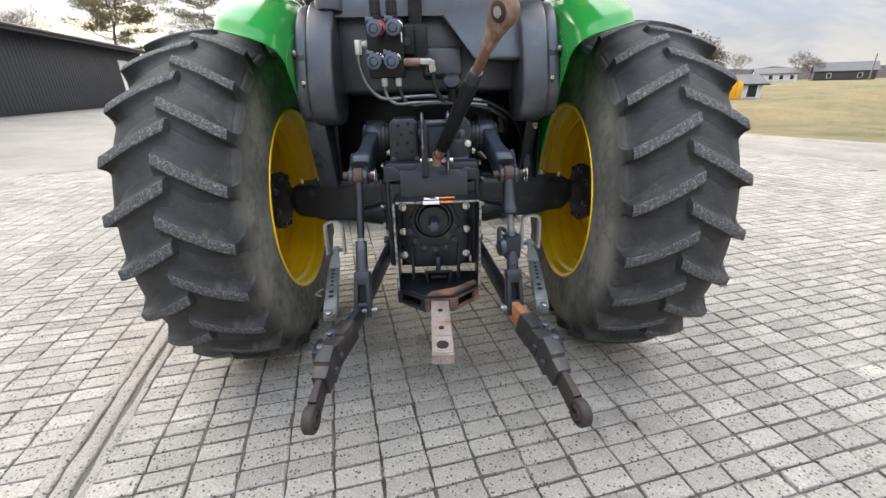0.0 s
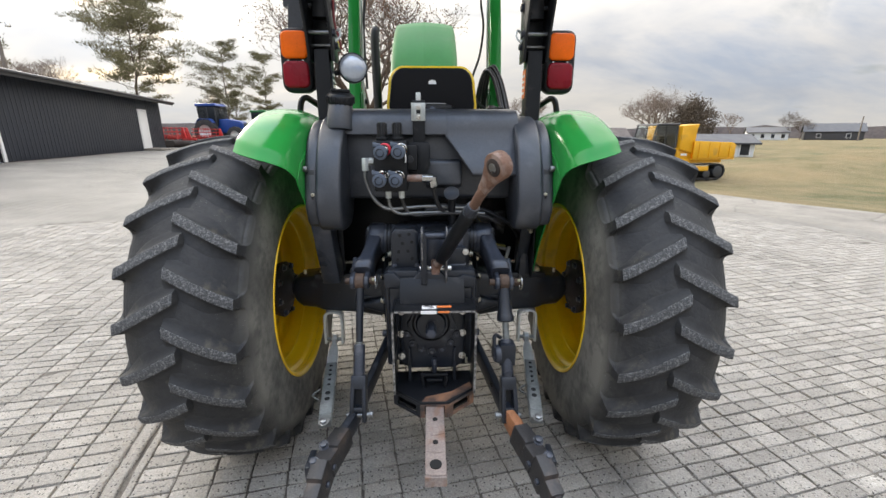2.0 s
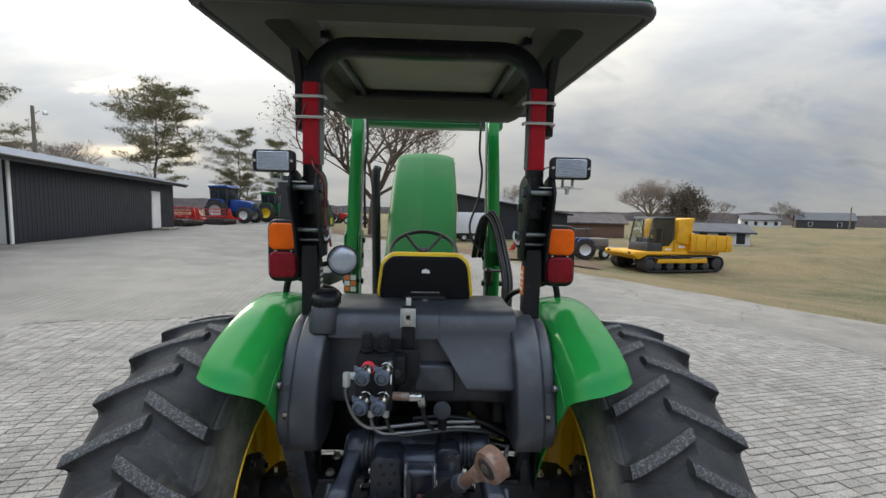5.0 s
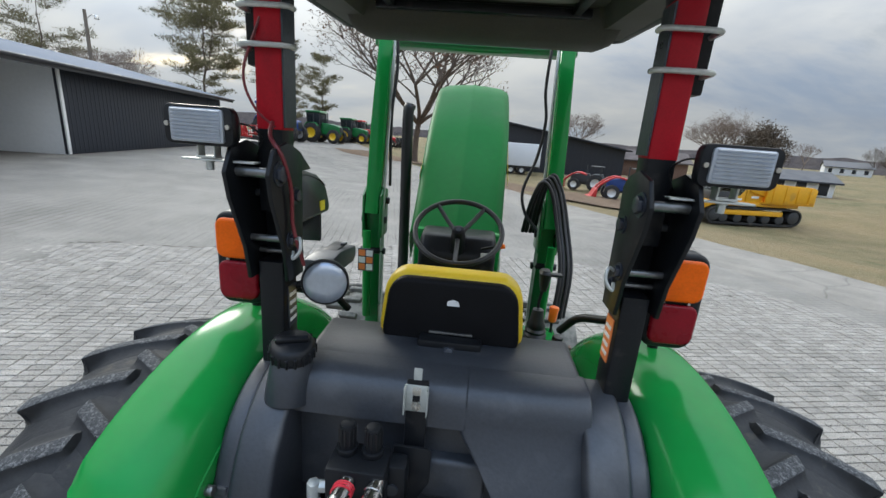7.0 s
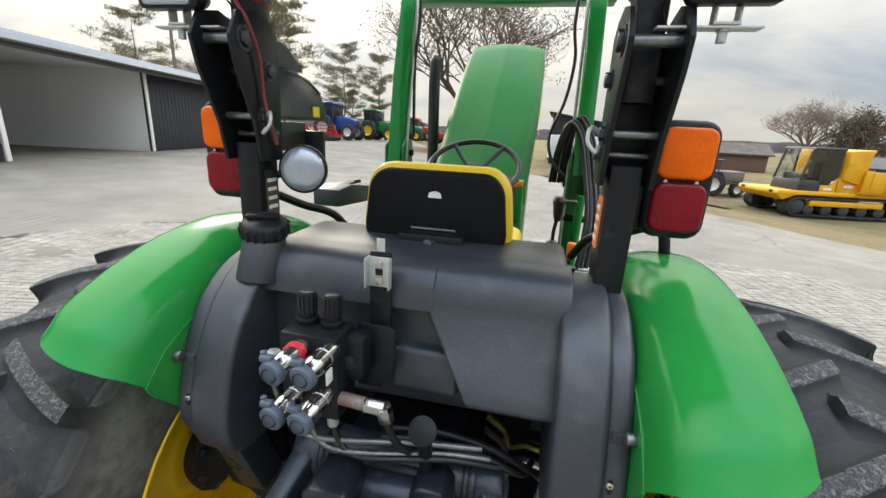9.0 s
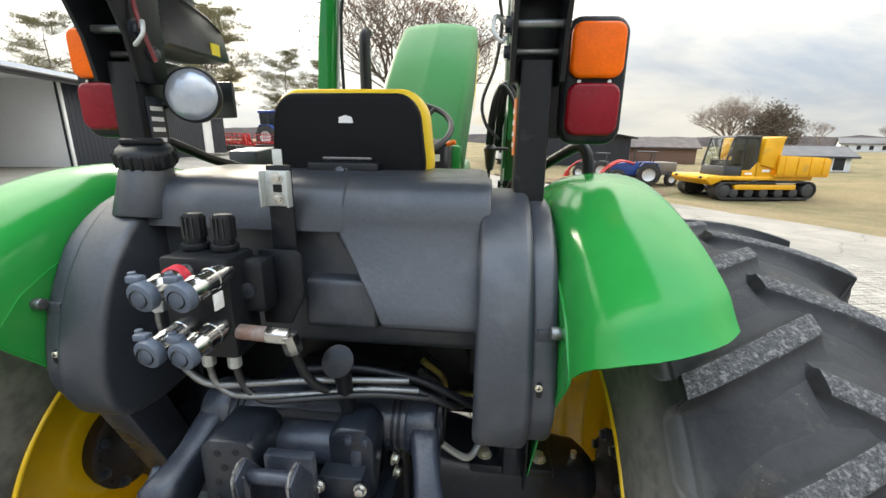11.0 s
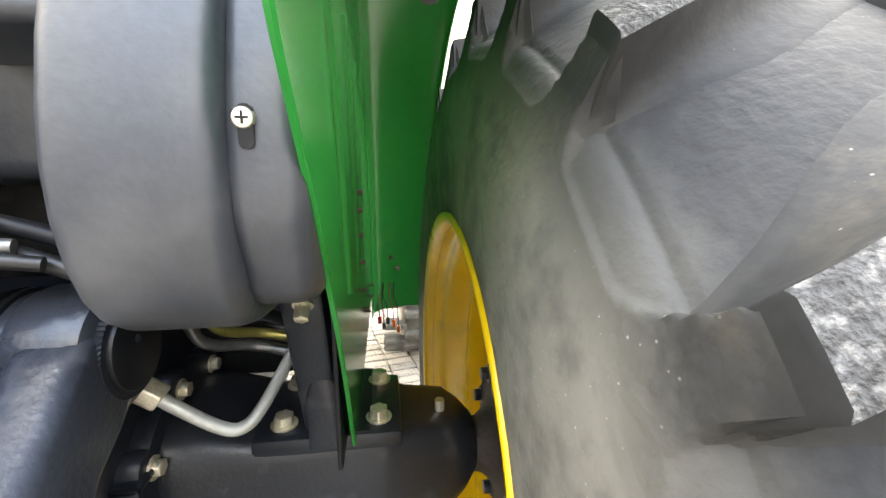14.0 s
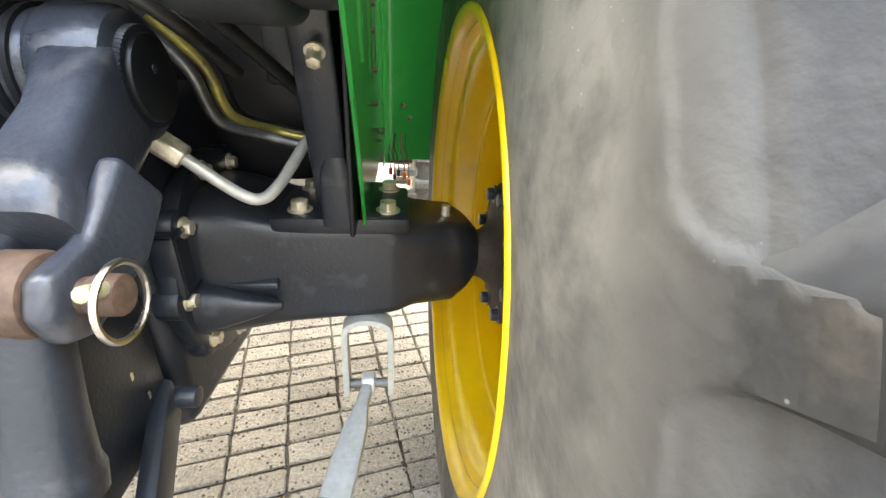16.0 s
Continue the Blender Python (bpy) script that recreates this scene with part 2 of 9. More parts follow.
M["chrome"] = mat("bright_coupler_steel", (0.46, 0.46, 0.45), 0.20, metal=1.0, var=0.1, scale=30, fine=200, bump=0.05, rvar=0.08)
M["rust"] = mat("rusty_steel", (0.155, 0.085, 0.058), 0.72, metal=0.2, var=0.4, scale=14, fine=160, bump=0.5, dirt=(0.33, 0.27, 0.24), dirt_amt=0.45, dirt_scale=22)
M["rust_brown"] = mat("brown_rusted_steel", (0.070, 0.042, 0.028), 0.7, metal=0.1, var=0.4, scale=14, fine=160, bump=0.5, dirt=(0.16, 0.10, 0.07), dirt_amt=0.35, dirt_scale=20)
M["rust_dark"] = mat("dark_rusty_steel", (0.036, 0.026, 0.023), 0.65, metal=0.3, var=0.4, scale=16, fine=160, bump=0.5, dirt=(0.028, 0.026, 0.028), dirt_amt=0.6, dirt_scale=9)
M["rust_orange"] = mat("bare_orange_rust", (0.30, 0.125, 0.055), 0.7, metal=0.1, var=0.3, scale=16, fine=150, bump=0.4, dirt=(0.13, 0.07, 0.05), dirt_amt=0.35, dirt_scale=18)
M["support_worn"] = mat("rust_rubbed_black_paint", (0.030, 0.027, 0.027), 0.5, var=0.3, scale=14, fine=150, bump=0.3, dirt=(0.27, 0.135, 0.075), dirt_amt=0.75, dirt_scale=9)
M["drawbar_pale"] = mat("pale_rusty_bar", (0.25, 0.205, 0.185), 0.62, metal=0.25, var=0.35, scale=12, fine=150, bump=0.45, dirt=(0.20, 0.09, 0.05), dirt_amt=0.55, dirt_scale=15)
M["link_worn"] = mat("grimy_link_paint", (0.018, 0.017, 0.018), 0.5, var=0.4, scale=14, fine=150, bump=0.5, dirt=(0.10, 0.070, 0.052), dirt_amt=0.30, dirt_scale=13)
# chipped metal on the link bracket, painted edge light on the shaft guard
M["edge"] = mat("bare_and_lit_edge", (0.30, 0.29, 0.28), 0.45, metal=0.5, var=0.3, scale=25, fine=200, bump=0.1, dirt=(0.03, 0.03, 0.03), dirt_amt=0.75, dirt_scale=60)
# near-black for solid plugs that paint the shade inside holes and screw slots
M["hole_shade"] = mat("painted_hole_shade", (0.006, 0.006, 0.006), 0.9, var=0.2, bump=0.0)
M["cream"] = mat("cream_plastic_tab", (0.27, 0.26, 0.17), 0.45, var=0.08, bump=0.05)
M["pipe"] = mat("dull_zinc_pipe", (0.20, 0.205, 0.205), 0.36, metal=0.8, var=0.3, scale=18, fine=120, bump=0.1, dirt=(0.10, 0.10, 0.095), dirt_amt=0.4, dirt_scale=22)
M["galv"] = mat("galvanised_bar", (0.50, 0.52, 0.50), 0.42, metal=0.45, var=0.15, scale=18, fine=120, bump=0.12, dirt=(0.24, 0.25, 0.24), dirt_amt=0.3, dirt_scale=20)
M["darkbar"] = mat("dark_weathered_bar", (0.17, 0.18, 0.175), 0.5, metal=0.4, var=0.3, scale=18, fine=120, bump=0.25, dirt=(0.08, 0.08, 0.075), dirt_amt=0.35, dirt_scale=20)
M["cap"] = mat("blue_grey_dust_cap", (0.075, 0.095, 0.13), 0.45, var=0.2, scale=30, fine=200, bump=0.2)
M["shell"] = mat("matte_black_shell", (0.007, 0.007, 0.008), 0.55, var=0.2, scale=14, fine=220, bump=0.15, spec=0.12)
# the fender green again, darkened and dulled to offset sky glare on the bonnet
M["bonnet"] = mat("darkened_green_bonnet_paint", (0.010, 0.135, 0.027), 0.40, var=0.07, scale=2, fine=25, bump=0.015, spec=0.06, rvar=0.06, dirt=(0.04, 0.15, 0.05), dirt_amt=0.12, dirt_scale=3)
M["yellow_zinc"] = mat("yellow_passivated_pipe", (0.50, 0.45, 0.13), 0.32, metal=0.6, var=0.3, scale=18, fine=120, bump=0.1, dirt=(0.16, 0.12, 0.10), dirt_amt=0.5, dirt_scale=14)
M["hose"] = mat("black_hose_rubber", (0.012, 0.012, 0.013), 0.42, var=0.2, scale=20, bump=0.1)
M["red_tape"] = mat("red_reflective_tape", (0.34, 0.004, 0.012), 0.45, var=0.2, scale=12, fine=300, bump=0.1, spec=0.2, dirt=(0.08, 0.006, 0.01), dirt_amt=0.2, dirt_scale=8)
M["amber"] = mat("amber_lens", (0.80, 0.125, 0.001), 0.35, var=0.14, scale=24, fine=160, bump=0.25, spec=0.2)
M["red_lens"] = mat("red_lens", (0.20, 0.002, 0.010), 0.3, var=0.15, scale=24, fine=160, bump=0.25, spec=0.25)
M["seat"] = mat("yellow_vinyl", (0.80, 0.55, 0.020), 0.45, var=0.06, scale=10, fine=250, bump=0.12)
M["orange"] = mat("orange_knob", (0.85, 0.16, 0.01), 0.35, var=0.05, bump=0.02)
M["white"] = mat("white_decal", (0.75, 0.75, 0.74), 0.45, var=0.05, bump=0.02)
M["decal_orange"] = mat("orange_decal", (0.75, 0.22, 0.06), 0.45, var=0.05, bump=0.02)
M["lime"] = mat("yellow_label", (0.85, 0.75, 0.05), 0.45, var=0.05, bump=0.02)
M["red_wrap"] = mat("red_tie", (0.65, 0.03, 0.05), 0.4, var=0.1, bump=0.05)
M["wire"] = mat("dark_red_wire", (0.16, 0.02, 0.025), 0.45, var=0.2, bump=0.05)
M["canopy"] = mat("canopy_underside", (0.046, 0.046, 0.036), 0.7, var=0.2, scale=5, fine=120, bump=0.2, dirt=(0.065, 0.064, 0.052), dirt_amt=0.3, dirt_scale=3)
M["canopy_panel"] = mat("canopy_centre_panel", (0.20, 0.20, 0.165), 0.75, var=0.15, scale=5, fine=120, bump=0.15, dirt=(0.09, 0.09, 0.07), dirt_amt=0.25, dirt_scale=3)
M["canopy_rim"] = mat("dark_canopy_rim", (0.020, 0.022, 0.022), 0.5, var=0.2, scale=6, bump=0.1)
M["canopy_top"] = mat("green_canopy_shell", (0.012, 0.14, 0.07), 0.4, var=0.12, scale=4, bump=0.1)
M["lens"] = mat("ribbed_lamp_glass", (0.40, 0.44, 0.50), 0.16, metal=0.5, var=0.12, scale=12, fine=60, bump=0.3, coat=0.6)


def glass_mat(name, col, rough=0.02):
    m = bpy.data.materials.new(name)
    m.use_nodes = True
    b = m.node_tree.nodes["Principled BSDF"]
    b.inputs["Base Color"].default_value = (*col, 1)
    b.inputs["Roughness"].default_value = rough
    b.inputs["Transmission Weight"].default_value = 1.0
    b.inputs["IOR"].default_value = 1.45
    return m


M["glass"] = glass_mat("cab_glass", (0.8, 0.85, 0.85))


# ---- mesh helpers ----
def put(dst, src, m=None):
    """Join the bmesh src into dst, moved by m."""
    if m is not None:
        bmesh.ops.transform(src, matrix=m, verts=src.verts)
    me = bpy.data.meshes.new("tmp")
    src.to_mesh(me)
    src.free()
    dst.from_mesh(me)
    bpy.data.meshes.remove(me)
    return dst


def finish(bm, angle=38):
    bmesh.ops.recalc_face_normals(bm, faces=bm.faces)
    for f_ in bm.faces:
        f_.smooth = True
    lim = radians(angle)
    for e in bm.edges:
        if len(e.link_faces) != 2 or e.calc_face_angle(0) > lim:
            e.smooth = False


def part(name, bm, material, parent=None, label="", m=None, angle=38):
    finish(bm, angle)
    me = bpy.data.meshes.new(name)
    bm.to_mesh(me)
    bm.free()
    for k in material if isinstance(material, (list, tuple)) else [material]:
        me.materials.append(k)
    ob = new(name, me)
    if parent:
        ob.parent = parent
    if m is not None:
        ob.matrix_local = m
    if label:
        ob["label"] = label
    return ob


def thing(name, label, category, at=(0, 0, 0), group="", kind="", rz=0):
    ob = new(name)
    ob.empty_display_size = 0.2
    ob.matrix_world = pose(*at, 0, 0, rz)
    return tagged(ob, label, category, group, kind)


def bevelled(bm, w, seg=2, angle=30):
    if w > 0:
        es = [e for e in bm.edges if len(e.link_faces) == 2 and e.calc_face_angle(0) > radians(angle)]
        bmesh.ops.bevel(bm, geom=es, offset=w, segments=seg, profile=0.5, affect="EDGES", clamp_overlap=True)
    return bm


def box(c, s, bevel=0.004, m=None, seg=2, bm=None):
    """A bevelled block: centre c, size s."""
    t = bmesh.new()
    bmesh.ops.create_cube(t, size=1)
    bmesh.ops.scale(t, vec=s, verts=t.verts)
    bevelled(t, min(bevel, min(s) * 0.45), seg)
    bmesh.ops.translate(t, vec=c, verts=t.verts)
    if m is not None:
        bmesh.ops.transform(t, matrix=m, verts=t.verts)
    return put(bm, t) if bm is not None else t


def frame_z(p, q):
    """A matrix whose z runs from p to q, at p."""
    d = Vector(q) - Vector(p)
    return Matrix.Translation(p) @ d.to_track_quat("Z", "Y").to_matrix().to_4x4(), d.length


def cyl(p, q, r, r2=None, seg=20, bevel=0.0, bm=None):
    t = bmesh.new()
    m, h = frame_z(p, q)
    bmesh.ops.create_cone(t, cap_ends=True, segments=seg, radius1=r, radius2=r if r2 is None else r2, depth=h)
    bmesh.ops.translate(t, vec=(0, 0, h / 2), verts=t.verts)
    if bevel:
        es = [e for e in t.edges if len(e.link_faces) == 2 and e.calc_face_angle(0) > radians(50)]
        bmesh.ops.bevel(t, geom=es, offset=bevel, segments=2, profile=0.5, affect="EDGES", clamp_overlap=True)
    bmesh.ops.transform(t, matrix=m, verts=t.verts)
    return put(bm, t) if bm is not None else t


def prism(poly, a, b, axis="x", bevel=0.004, seg=2, bm=None, m=None):
    """A polygon drawn in the two other axes and drawn out from a to b along the axis."""
    t = bmesh.new()

    def v(u, w, k):
        return {"x": (k, u, w), "y": (u, k, w), "z": (u, w, k)}[axis]

    lo = [t.verts.new(v(u, w, a)) for u, w in poly]
    hi = [t.verts.new(v(u, w, b)) for u, w in poly]
    t.faces.new(lo), t.faces.new(hi[::-1])
    for i in range(len(poly)):
        j = (i + 1) % len(poly)
        t.faces.new((lo[i], hi[i], hi[j], lo[j]))
    bmesh.ops.recalc_face_normals(t, faces=t.faces)
    bevelled(t, bevel, seg)
    if m is not None:
        bmesh.ops.transform(t, matrix=m, verts=t.verts)
    return put(bm, t) if bm is not None else t


def smooth_path(pts, n=6):
    """Points along a Catmull-Rom curve through pts."""
    p = [Vector(q) for q in pts]
    p = [2 * p[0] - p[1], *p, 2 * p[-1] - p[-2]]
    out = []
    for i in range(1, len(p) - 2):
        for k in range(n):
            t = k / n
            a, b, c, d = p[i - 1 : i + 3]
            out.append(0.5 * ((2 * b) + (c - a) * t + (2 * a - 5 * b + 4 * c - d) * t * t + (3 * b - a - 3 * c + d) * t ** 3))
    return out + [p[-2]]


def tube(pts, r, seg=8, n=6, bm=None, curved=True, close=False):
    """A round bar or hose along pts; r may be a list, one for each point of the curve's ends."""
    path = smooth_path(pts, n) if curved else [Vector(q) for q in pts]
    t = bmesh.new()
    up = Vector((0.13, 0.31, 0.94))
    rings = []
    for i, c in enumerate(path):
        d = (path[min(i + 1, len(path) - 1)] - path[max(i - 1, 0)]).normalized()
        if abs(d.dot(up)) > 0.97:
            up = Vector((0.9, 0.2, 0.1))
        x = d.cross(up).normalized()
        y = d.cross(x)
        up = -y if i else up
        k = i / max(1, len(path) - 1)
        rr = r if not isinstance(r, (tuple, list)) else r[0] + (r[1] - r[0]) * k
        rings.append([t.verts.new(c + rr * (math.cos(a) * x + math.sin(a) * y)) for a in [2 * math.pi * j / seg for j in range(seg)]])
    for p_, q_ in zip(rings, rings[1:]):
        for j in range(seg):
            t.faces.new((p_[j], p_[(j + 1) % seg], q_[(j + 1) % seg], q_[j]))
    t.faces.new(rings[0][::-1]), t.faces.new(rings[-1])
    return put(bm, t) if bm is not None else t


def loft(rings, caps=True, closed=True, bm=None):
    """Skin between rings of equal count."""
    t = bmesh.new()
    vs = [[t.verts.new(c) for c in ring] for ring in rings]
    n = len(rings[0])
    for p_, q_ in zip(vs, vs[1:]):
        for j in range(n if closed else n - 1):
            t.faces.new((p_[j], p_[(j + 1) % n], q_[(j + 1) % n], q_[j]))
    if caps and closed:
        t.faces.new(vs[0][::-1]), t.faces.new(vs[-1])
    return put(bm, t) if bm is not None else t


def sheet(rows, thick, bm=None):
    """A pressed panel: a grid of points with a thickness."""
    t = bmesh.new()
    vs = [[t.verts.new(c) for c in row] for row in rows]
    for p_, q_ in zip(vs, vs[1:]):
        for j in range(len(p_) - 1):
            t.faces.new((p_[j], p_[j + 1], q_[j + 1], q_[j]))
    bmesh.ops.recalc_face_normals(t, faces=t.faces)
    bmesh.ops.solidify(t, geom=t.faces[:], thickness=thick)
    return put(bm, t) if bm is not None else t


def revolve(profile, seg=72, axis="x", bm=None, full=True):
    """Turn (along, radius) pairs about an axis through the origin."""
    rings = []
    for i in range(seg):
        a = 2 * math.pi * i / seg
        c, s = math.cos(a), math.sin(a)
        rings.append([{"x": (u, r * c, r * s), "y": (r * c, u, r * s), "z": (r * c, r * s, u)}[axis] for u, r in profile])
    t = bmesh.new()
    vs = [[t.verts.new(c) for c in ring] for ring in rings]
    for i in range(seg):
        p_, q_ = vs[i], vs[(i + 1) % seg]
        for j in range(len(profile) - 1):
            t.faces.new((p_[j], p_[j + 1], q_[j + 1], q_[j]))
    return put(bm, t) if bm is not None else t


def rounded(w, h, r, n=5, cx=0.0, cy=0.0, top=1.0):
    """The corners of a rounded rectangle; top narrows its upper edge."""
    out = []
    for k, (sx, sy) in enumerate(((1, 1), (-1, 1), (-1, -1), (1, -1))):
        for i in range(n + 1):
            a = math.pi / 2 * (k + i / n)
            x, y = sx * (w / 2 - r) + r * math.cos(a), sy * (h / 2 - r) + r * math.sin(a)
            out.append((cx + x * (1 + (top - 1) * (y / h + 0.5)), cy + y))
    return out


def hexbolt(p, d, r, h, bm=None, washer=True):
    """A hex head with a washer at p, pointing along d."""
    p, d = Vector(p), Vector(d).normalized()
    t = bmesh.new()
    if washer:
        cyl(p, p + d * 0.003, r * 1.35, seg=16, bm=t)
    cyl(p, p + d * h, r, seg=6, bevel=r * 0.12, bm=t)
    return put(bm, t) if bm is not None else t


# ---- ground ----
def ease(t):
    t = min(1.0, max(0.0, t))
    return t * t * (3 - 2 * t)


EDGE_P, EDGE_D, EDGE_N = Vector((3.2, 14.6)), Vector((0.501, -0.865)), Vector((0.865, 0.501))


def across(x, y):
    """How far a place lies past the edge of the grass."""
    return (x - EDGE_P.x) * EDGE_N.x + (y - EDGE_P.y) * EDGE_N.y


def gz(x, y):
    """The height of the land."""
    z = 0.5 * ease((-x - 5.5) / 8.0) + 0.25 * ease((y - 24) / 25) * ease((-x - 2) / 10)
    s = across(x, y)
    if s > 0:
        z -= 0.72 * ease(s / 8.0)
        z += 0.9 * ease((s - 24) / 60.0)
        z += 0.75 * math.exp(-((x - 24) / 7) ** 2 - ((y - 22) / 3.0) ** 2)
        z += 0.9 * math.exp(-((x - 38) / 12) ** 2 - ((y - 30) / 3.5) ** 2)
        z += 0.12 * noise.noise((x * 0.11, y * 0.11, 3.0)) * ease(s / 6)
    return z


def land_mat(name, c1, c2, c3, s1, s2, s3, rough, bump, dist=0.01):
    """Open ground: three scales of colour."""
    m = bpy.data.materials.new(name)
    m.use_nodes = True
    nt = m.node_tree
    n, l = nt.nodes.new, nt.links.new
    b = nt.nodes["Principled BSDF"]
    b.inputs["Roughness"].default_value = rough
    b.inputs["Specular IOR Level"].default_value = 0.3
    co = n("ShaderNodeTexCoord")
    fac = []
    for s, d in ((s1, 4), (s2, 6), (s3, 4)):
        t = n("ShaderNodeTexNoise")
        t.inputs["Scale"].default_value, t.inputs["Detail"].default_value = s, d
        l(co.outputs["Object"], t.inputs["Vector"])
        r = n("ShaderNodeMapRange"); r.inputs[1].default_value, r.inputs[2].default_value = 0.36, 0.64
        l(t.outputs["Fac"], r.inputs[0])
        fac.append(r.outputs[0])
    m1, m2 = n("ShaderNodeMix"), n("ShaderNodeMix")
    m1.data_type = m2.data_type = "RGBA"
    l(fac[0], m1.inputs[0])
    m1.inputs[6].default_value, m1.inputs[7].default_value = (*c1, 1), (*c2, 1)
    k = n("ShaderNodeMath"); k.operation = "MULTIPLY"; k.inputs[1].default_value = 0.7
    l(fac[1], k.inputs[0]); l(k.outputs[0], m2.inputs[0])
    l(m1.outputs[2], m2.inputs[6]); m2.inputs[7].default_value = (*c3, 1)
    hv = n("ShaderNodeHueSaturation")
    mr = n("ShaderNodeMapRange"); mr.inputs[3].default_value, mr.inputs[4].default_value = 0.82, 1.15
    l(fac[2], mr.inputs[0]); l(mr.outputs[0], hv.inputs["Value"]); l(m2.outputs[2], hv.inputs["Color"])
    l(hv.outputs[0], b.inputs["Base Color"])
    bp = n("ShaderNodeBump"); bp.inputs["Strength"].default_value, bp.inputs["Distance"].default_value = bump, dist
    l(fac[2], bp.inputs["Height"]); l(bp.outputs[0], b.inputs["Normal"])
    return m


# the dark olive tone also paints in shade on the mounds
M["grass"] = land_mat("dormant_grass", (0.215, 0.165, 0.085), (0.105, 0.105, 0.048), (0.235, 0.180, 0.100), 0.13, 0.9, 14.0, 0.95, 0.9, 0.05)
M["yard"] = land_mat("worn_yard_concrete", (0.222, 0.206, 0.181), (0.168, 0.156, 0.138), (0.258, 0.240, 0.212), 0.16, 1.3, 60.0, 0.9, 0.5)
M["road"] = land_mat("pale_concrete_road", (0.235, 0.215, 0.186), (0.175, 0.160, 0.140), (0.275, 0.252, 0.218), 0.3, 1.6, 70.0, 0.9, 0.4)
M["joint"] = land_mat("gritty_joint_earth", (0.052, 0.046, 0.040), (0.165, 0.148, 0.126), (0.080, 0.072, 0.063), 1.5, 9.0, 120.0, 0.95, 0.6)


def crack_lines(m, scale, width, depth, stretch=(1, 1, 1)):
    """Fine dark cracks over a ground material."""
    nt = m.node_tree
    n, l = nt.nodes.new, nt.links.new
    b = nt.nodes["Principled BSDF"]
    src = b.inputs["Base Color"].links[0].from_socket
    co, mp = n("ShaderNodeTexCoord"), n("ShaderNodeMapping")
    mp.inputs["Scale"].default_value = stretch
    l(co.outputs["Object"], mp.inputs[0])
    wob = n("ShaderNodeTexNoise"); wob.inputs["Scale"].default_value, wob.inputs["Detail"].default_value = 2.5, 6
    l(mp.outputs[0], wob.inputs["Vector"])
    ad = n("ShaderNodeMix"); ad.data_type = "VECTOR"; ad.inputs[0].default_value = 0.16
    l(mp.outputs[0], ad.inputs[4]); l(wob.outputs["Color"], ad.inputs[5])
    vo = n("ShaderNodeTexVoronoi"); vo.feature = "DISTANCE_TO_EDGE"; vo.inputs["Scale"].default_value = scale
    l(ad.outputs[1], vo.inputs["Vector"])
    r = n("ShaderNodeMapRange"); r.inputs[1].default_value, r.inputs[2].default_value, r.inputs[3].default_value, r.inputs[4].default_value = 0.0, width, depth, 1.0
    l(vo.outputs["Distance"], r.inputs[0])
    mul = n("ShaderNodeMix"); mul.data_type, mul.blend_type = "RGBA", "MULTIPLY"; mul.inputs[0].default_value = 1.0
    l(src, mul.inputs[6]); l(r.outputs[0], mul.inputs[7]); l(mul.outputs[2], b.inputs["Base Color"])


def far_joints(m):
    """Beyond the built stones the same paving goes on, worn and half filled: its joints show as patchy rows."""
    nt = m.node_tree
    n, l = nt.nodes.new, nt.links.new
    b = nt.nodes["Principled BSDF"]
    src = b.inputs["Base Color"].links[0].from_socket
    co, mp = n("ShaderNodeTexCoord"), n("ShaderNodeMapping")
    mp.inputs["Rotation"].default_value = (0, 0, radians(-12))
    l(co.outputs["Object"], mp.inputs[0])
    br = n("ShaderNodeTexBrick")
    br.offset = 0.0
    br.inputs["Scale"].default_value, br.inputs["Brick Width"].default_value, br.inputs["Row Height"].default_value = 1.0, 0.155, 0.0775
    br.inputs["Mortar Size"].default_value, br.inputs["Mortar Smooth"].default_value = 0.007, 0.3
    l(mp.outputs[0], br.inputs["Vector"])
    ns = n("ShaderNodeTexNoise"); ns.inputs["Scale"].default_value, ns.inputs["Detail"].default_value = 0.55, 5
    l(co.outputs["Object"], ns.inputs["Vector"])
    g = n("ShaderNodeMapRange"); g.inputs[1].default_value, g.inputs[2].default_value, g.inputs[4].default_value = 0.38, 0.62, 0.8
    l(ns.outputs["Fac"], g.inputs[0])
    f = n("ShaderNodeMath"); f.operation = "MULTIPLY"
    l(br.outputs["Fac"], f.inputs[0]); l(g.outputs[0], f.inputs[1])
    mx = n("ShaderNodeMix"); mx.data_type = "RGBA"; mx.inputs[7].default_value = (0.045, 0.041, 0.036, 1)
    l(f.outputs[0], mx.inputs[0]); l(src, mx.inputs[6]); l(mx.outputs[2], b.inputs["Base Color"])


crack_lines(M["road"], 0.8, 0.016, 0.66)
far_joints(M["yard"])
M["leaf_litter"] = land_mat("brown_leaf_litter", (0.16, 0.105, 0.065), (0.11, 0.075, 0.05), (0.2, 0.14, 0.09), 0.8, 4.0, 30.0, 0.95, 0.8, 0.03)


def mesh_ob(name, verts, faces, material, parent=None, smooth=True):
    me = bpy.data.meshes.new(name)
    me.from_pydata(verts, [], faces)
    me.materials.append(material)
    if smooth:
        me.polygons.foreach_set("use_smooth", [True] * len(me.polygons))
    me.update()
    ob = new(name, me)
    if parent:
        ob.parent = parent
    return ob


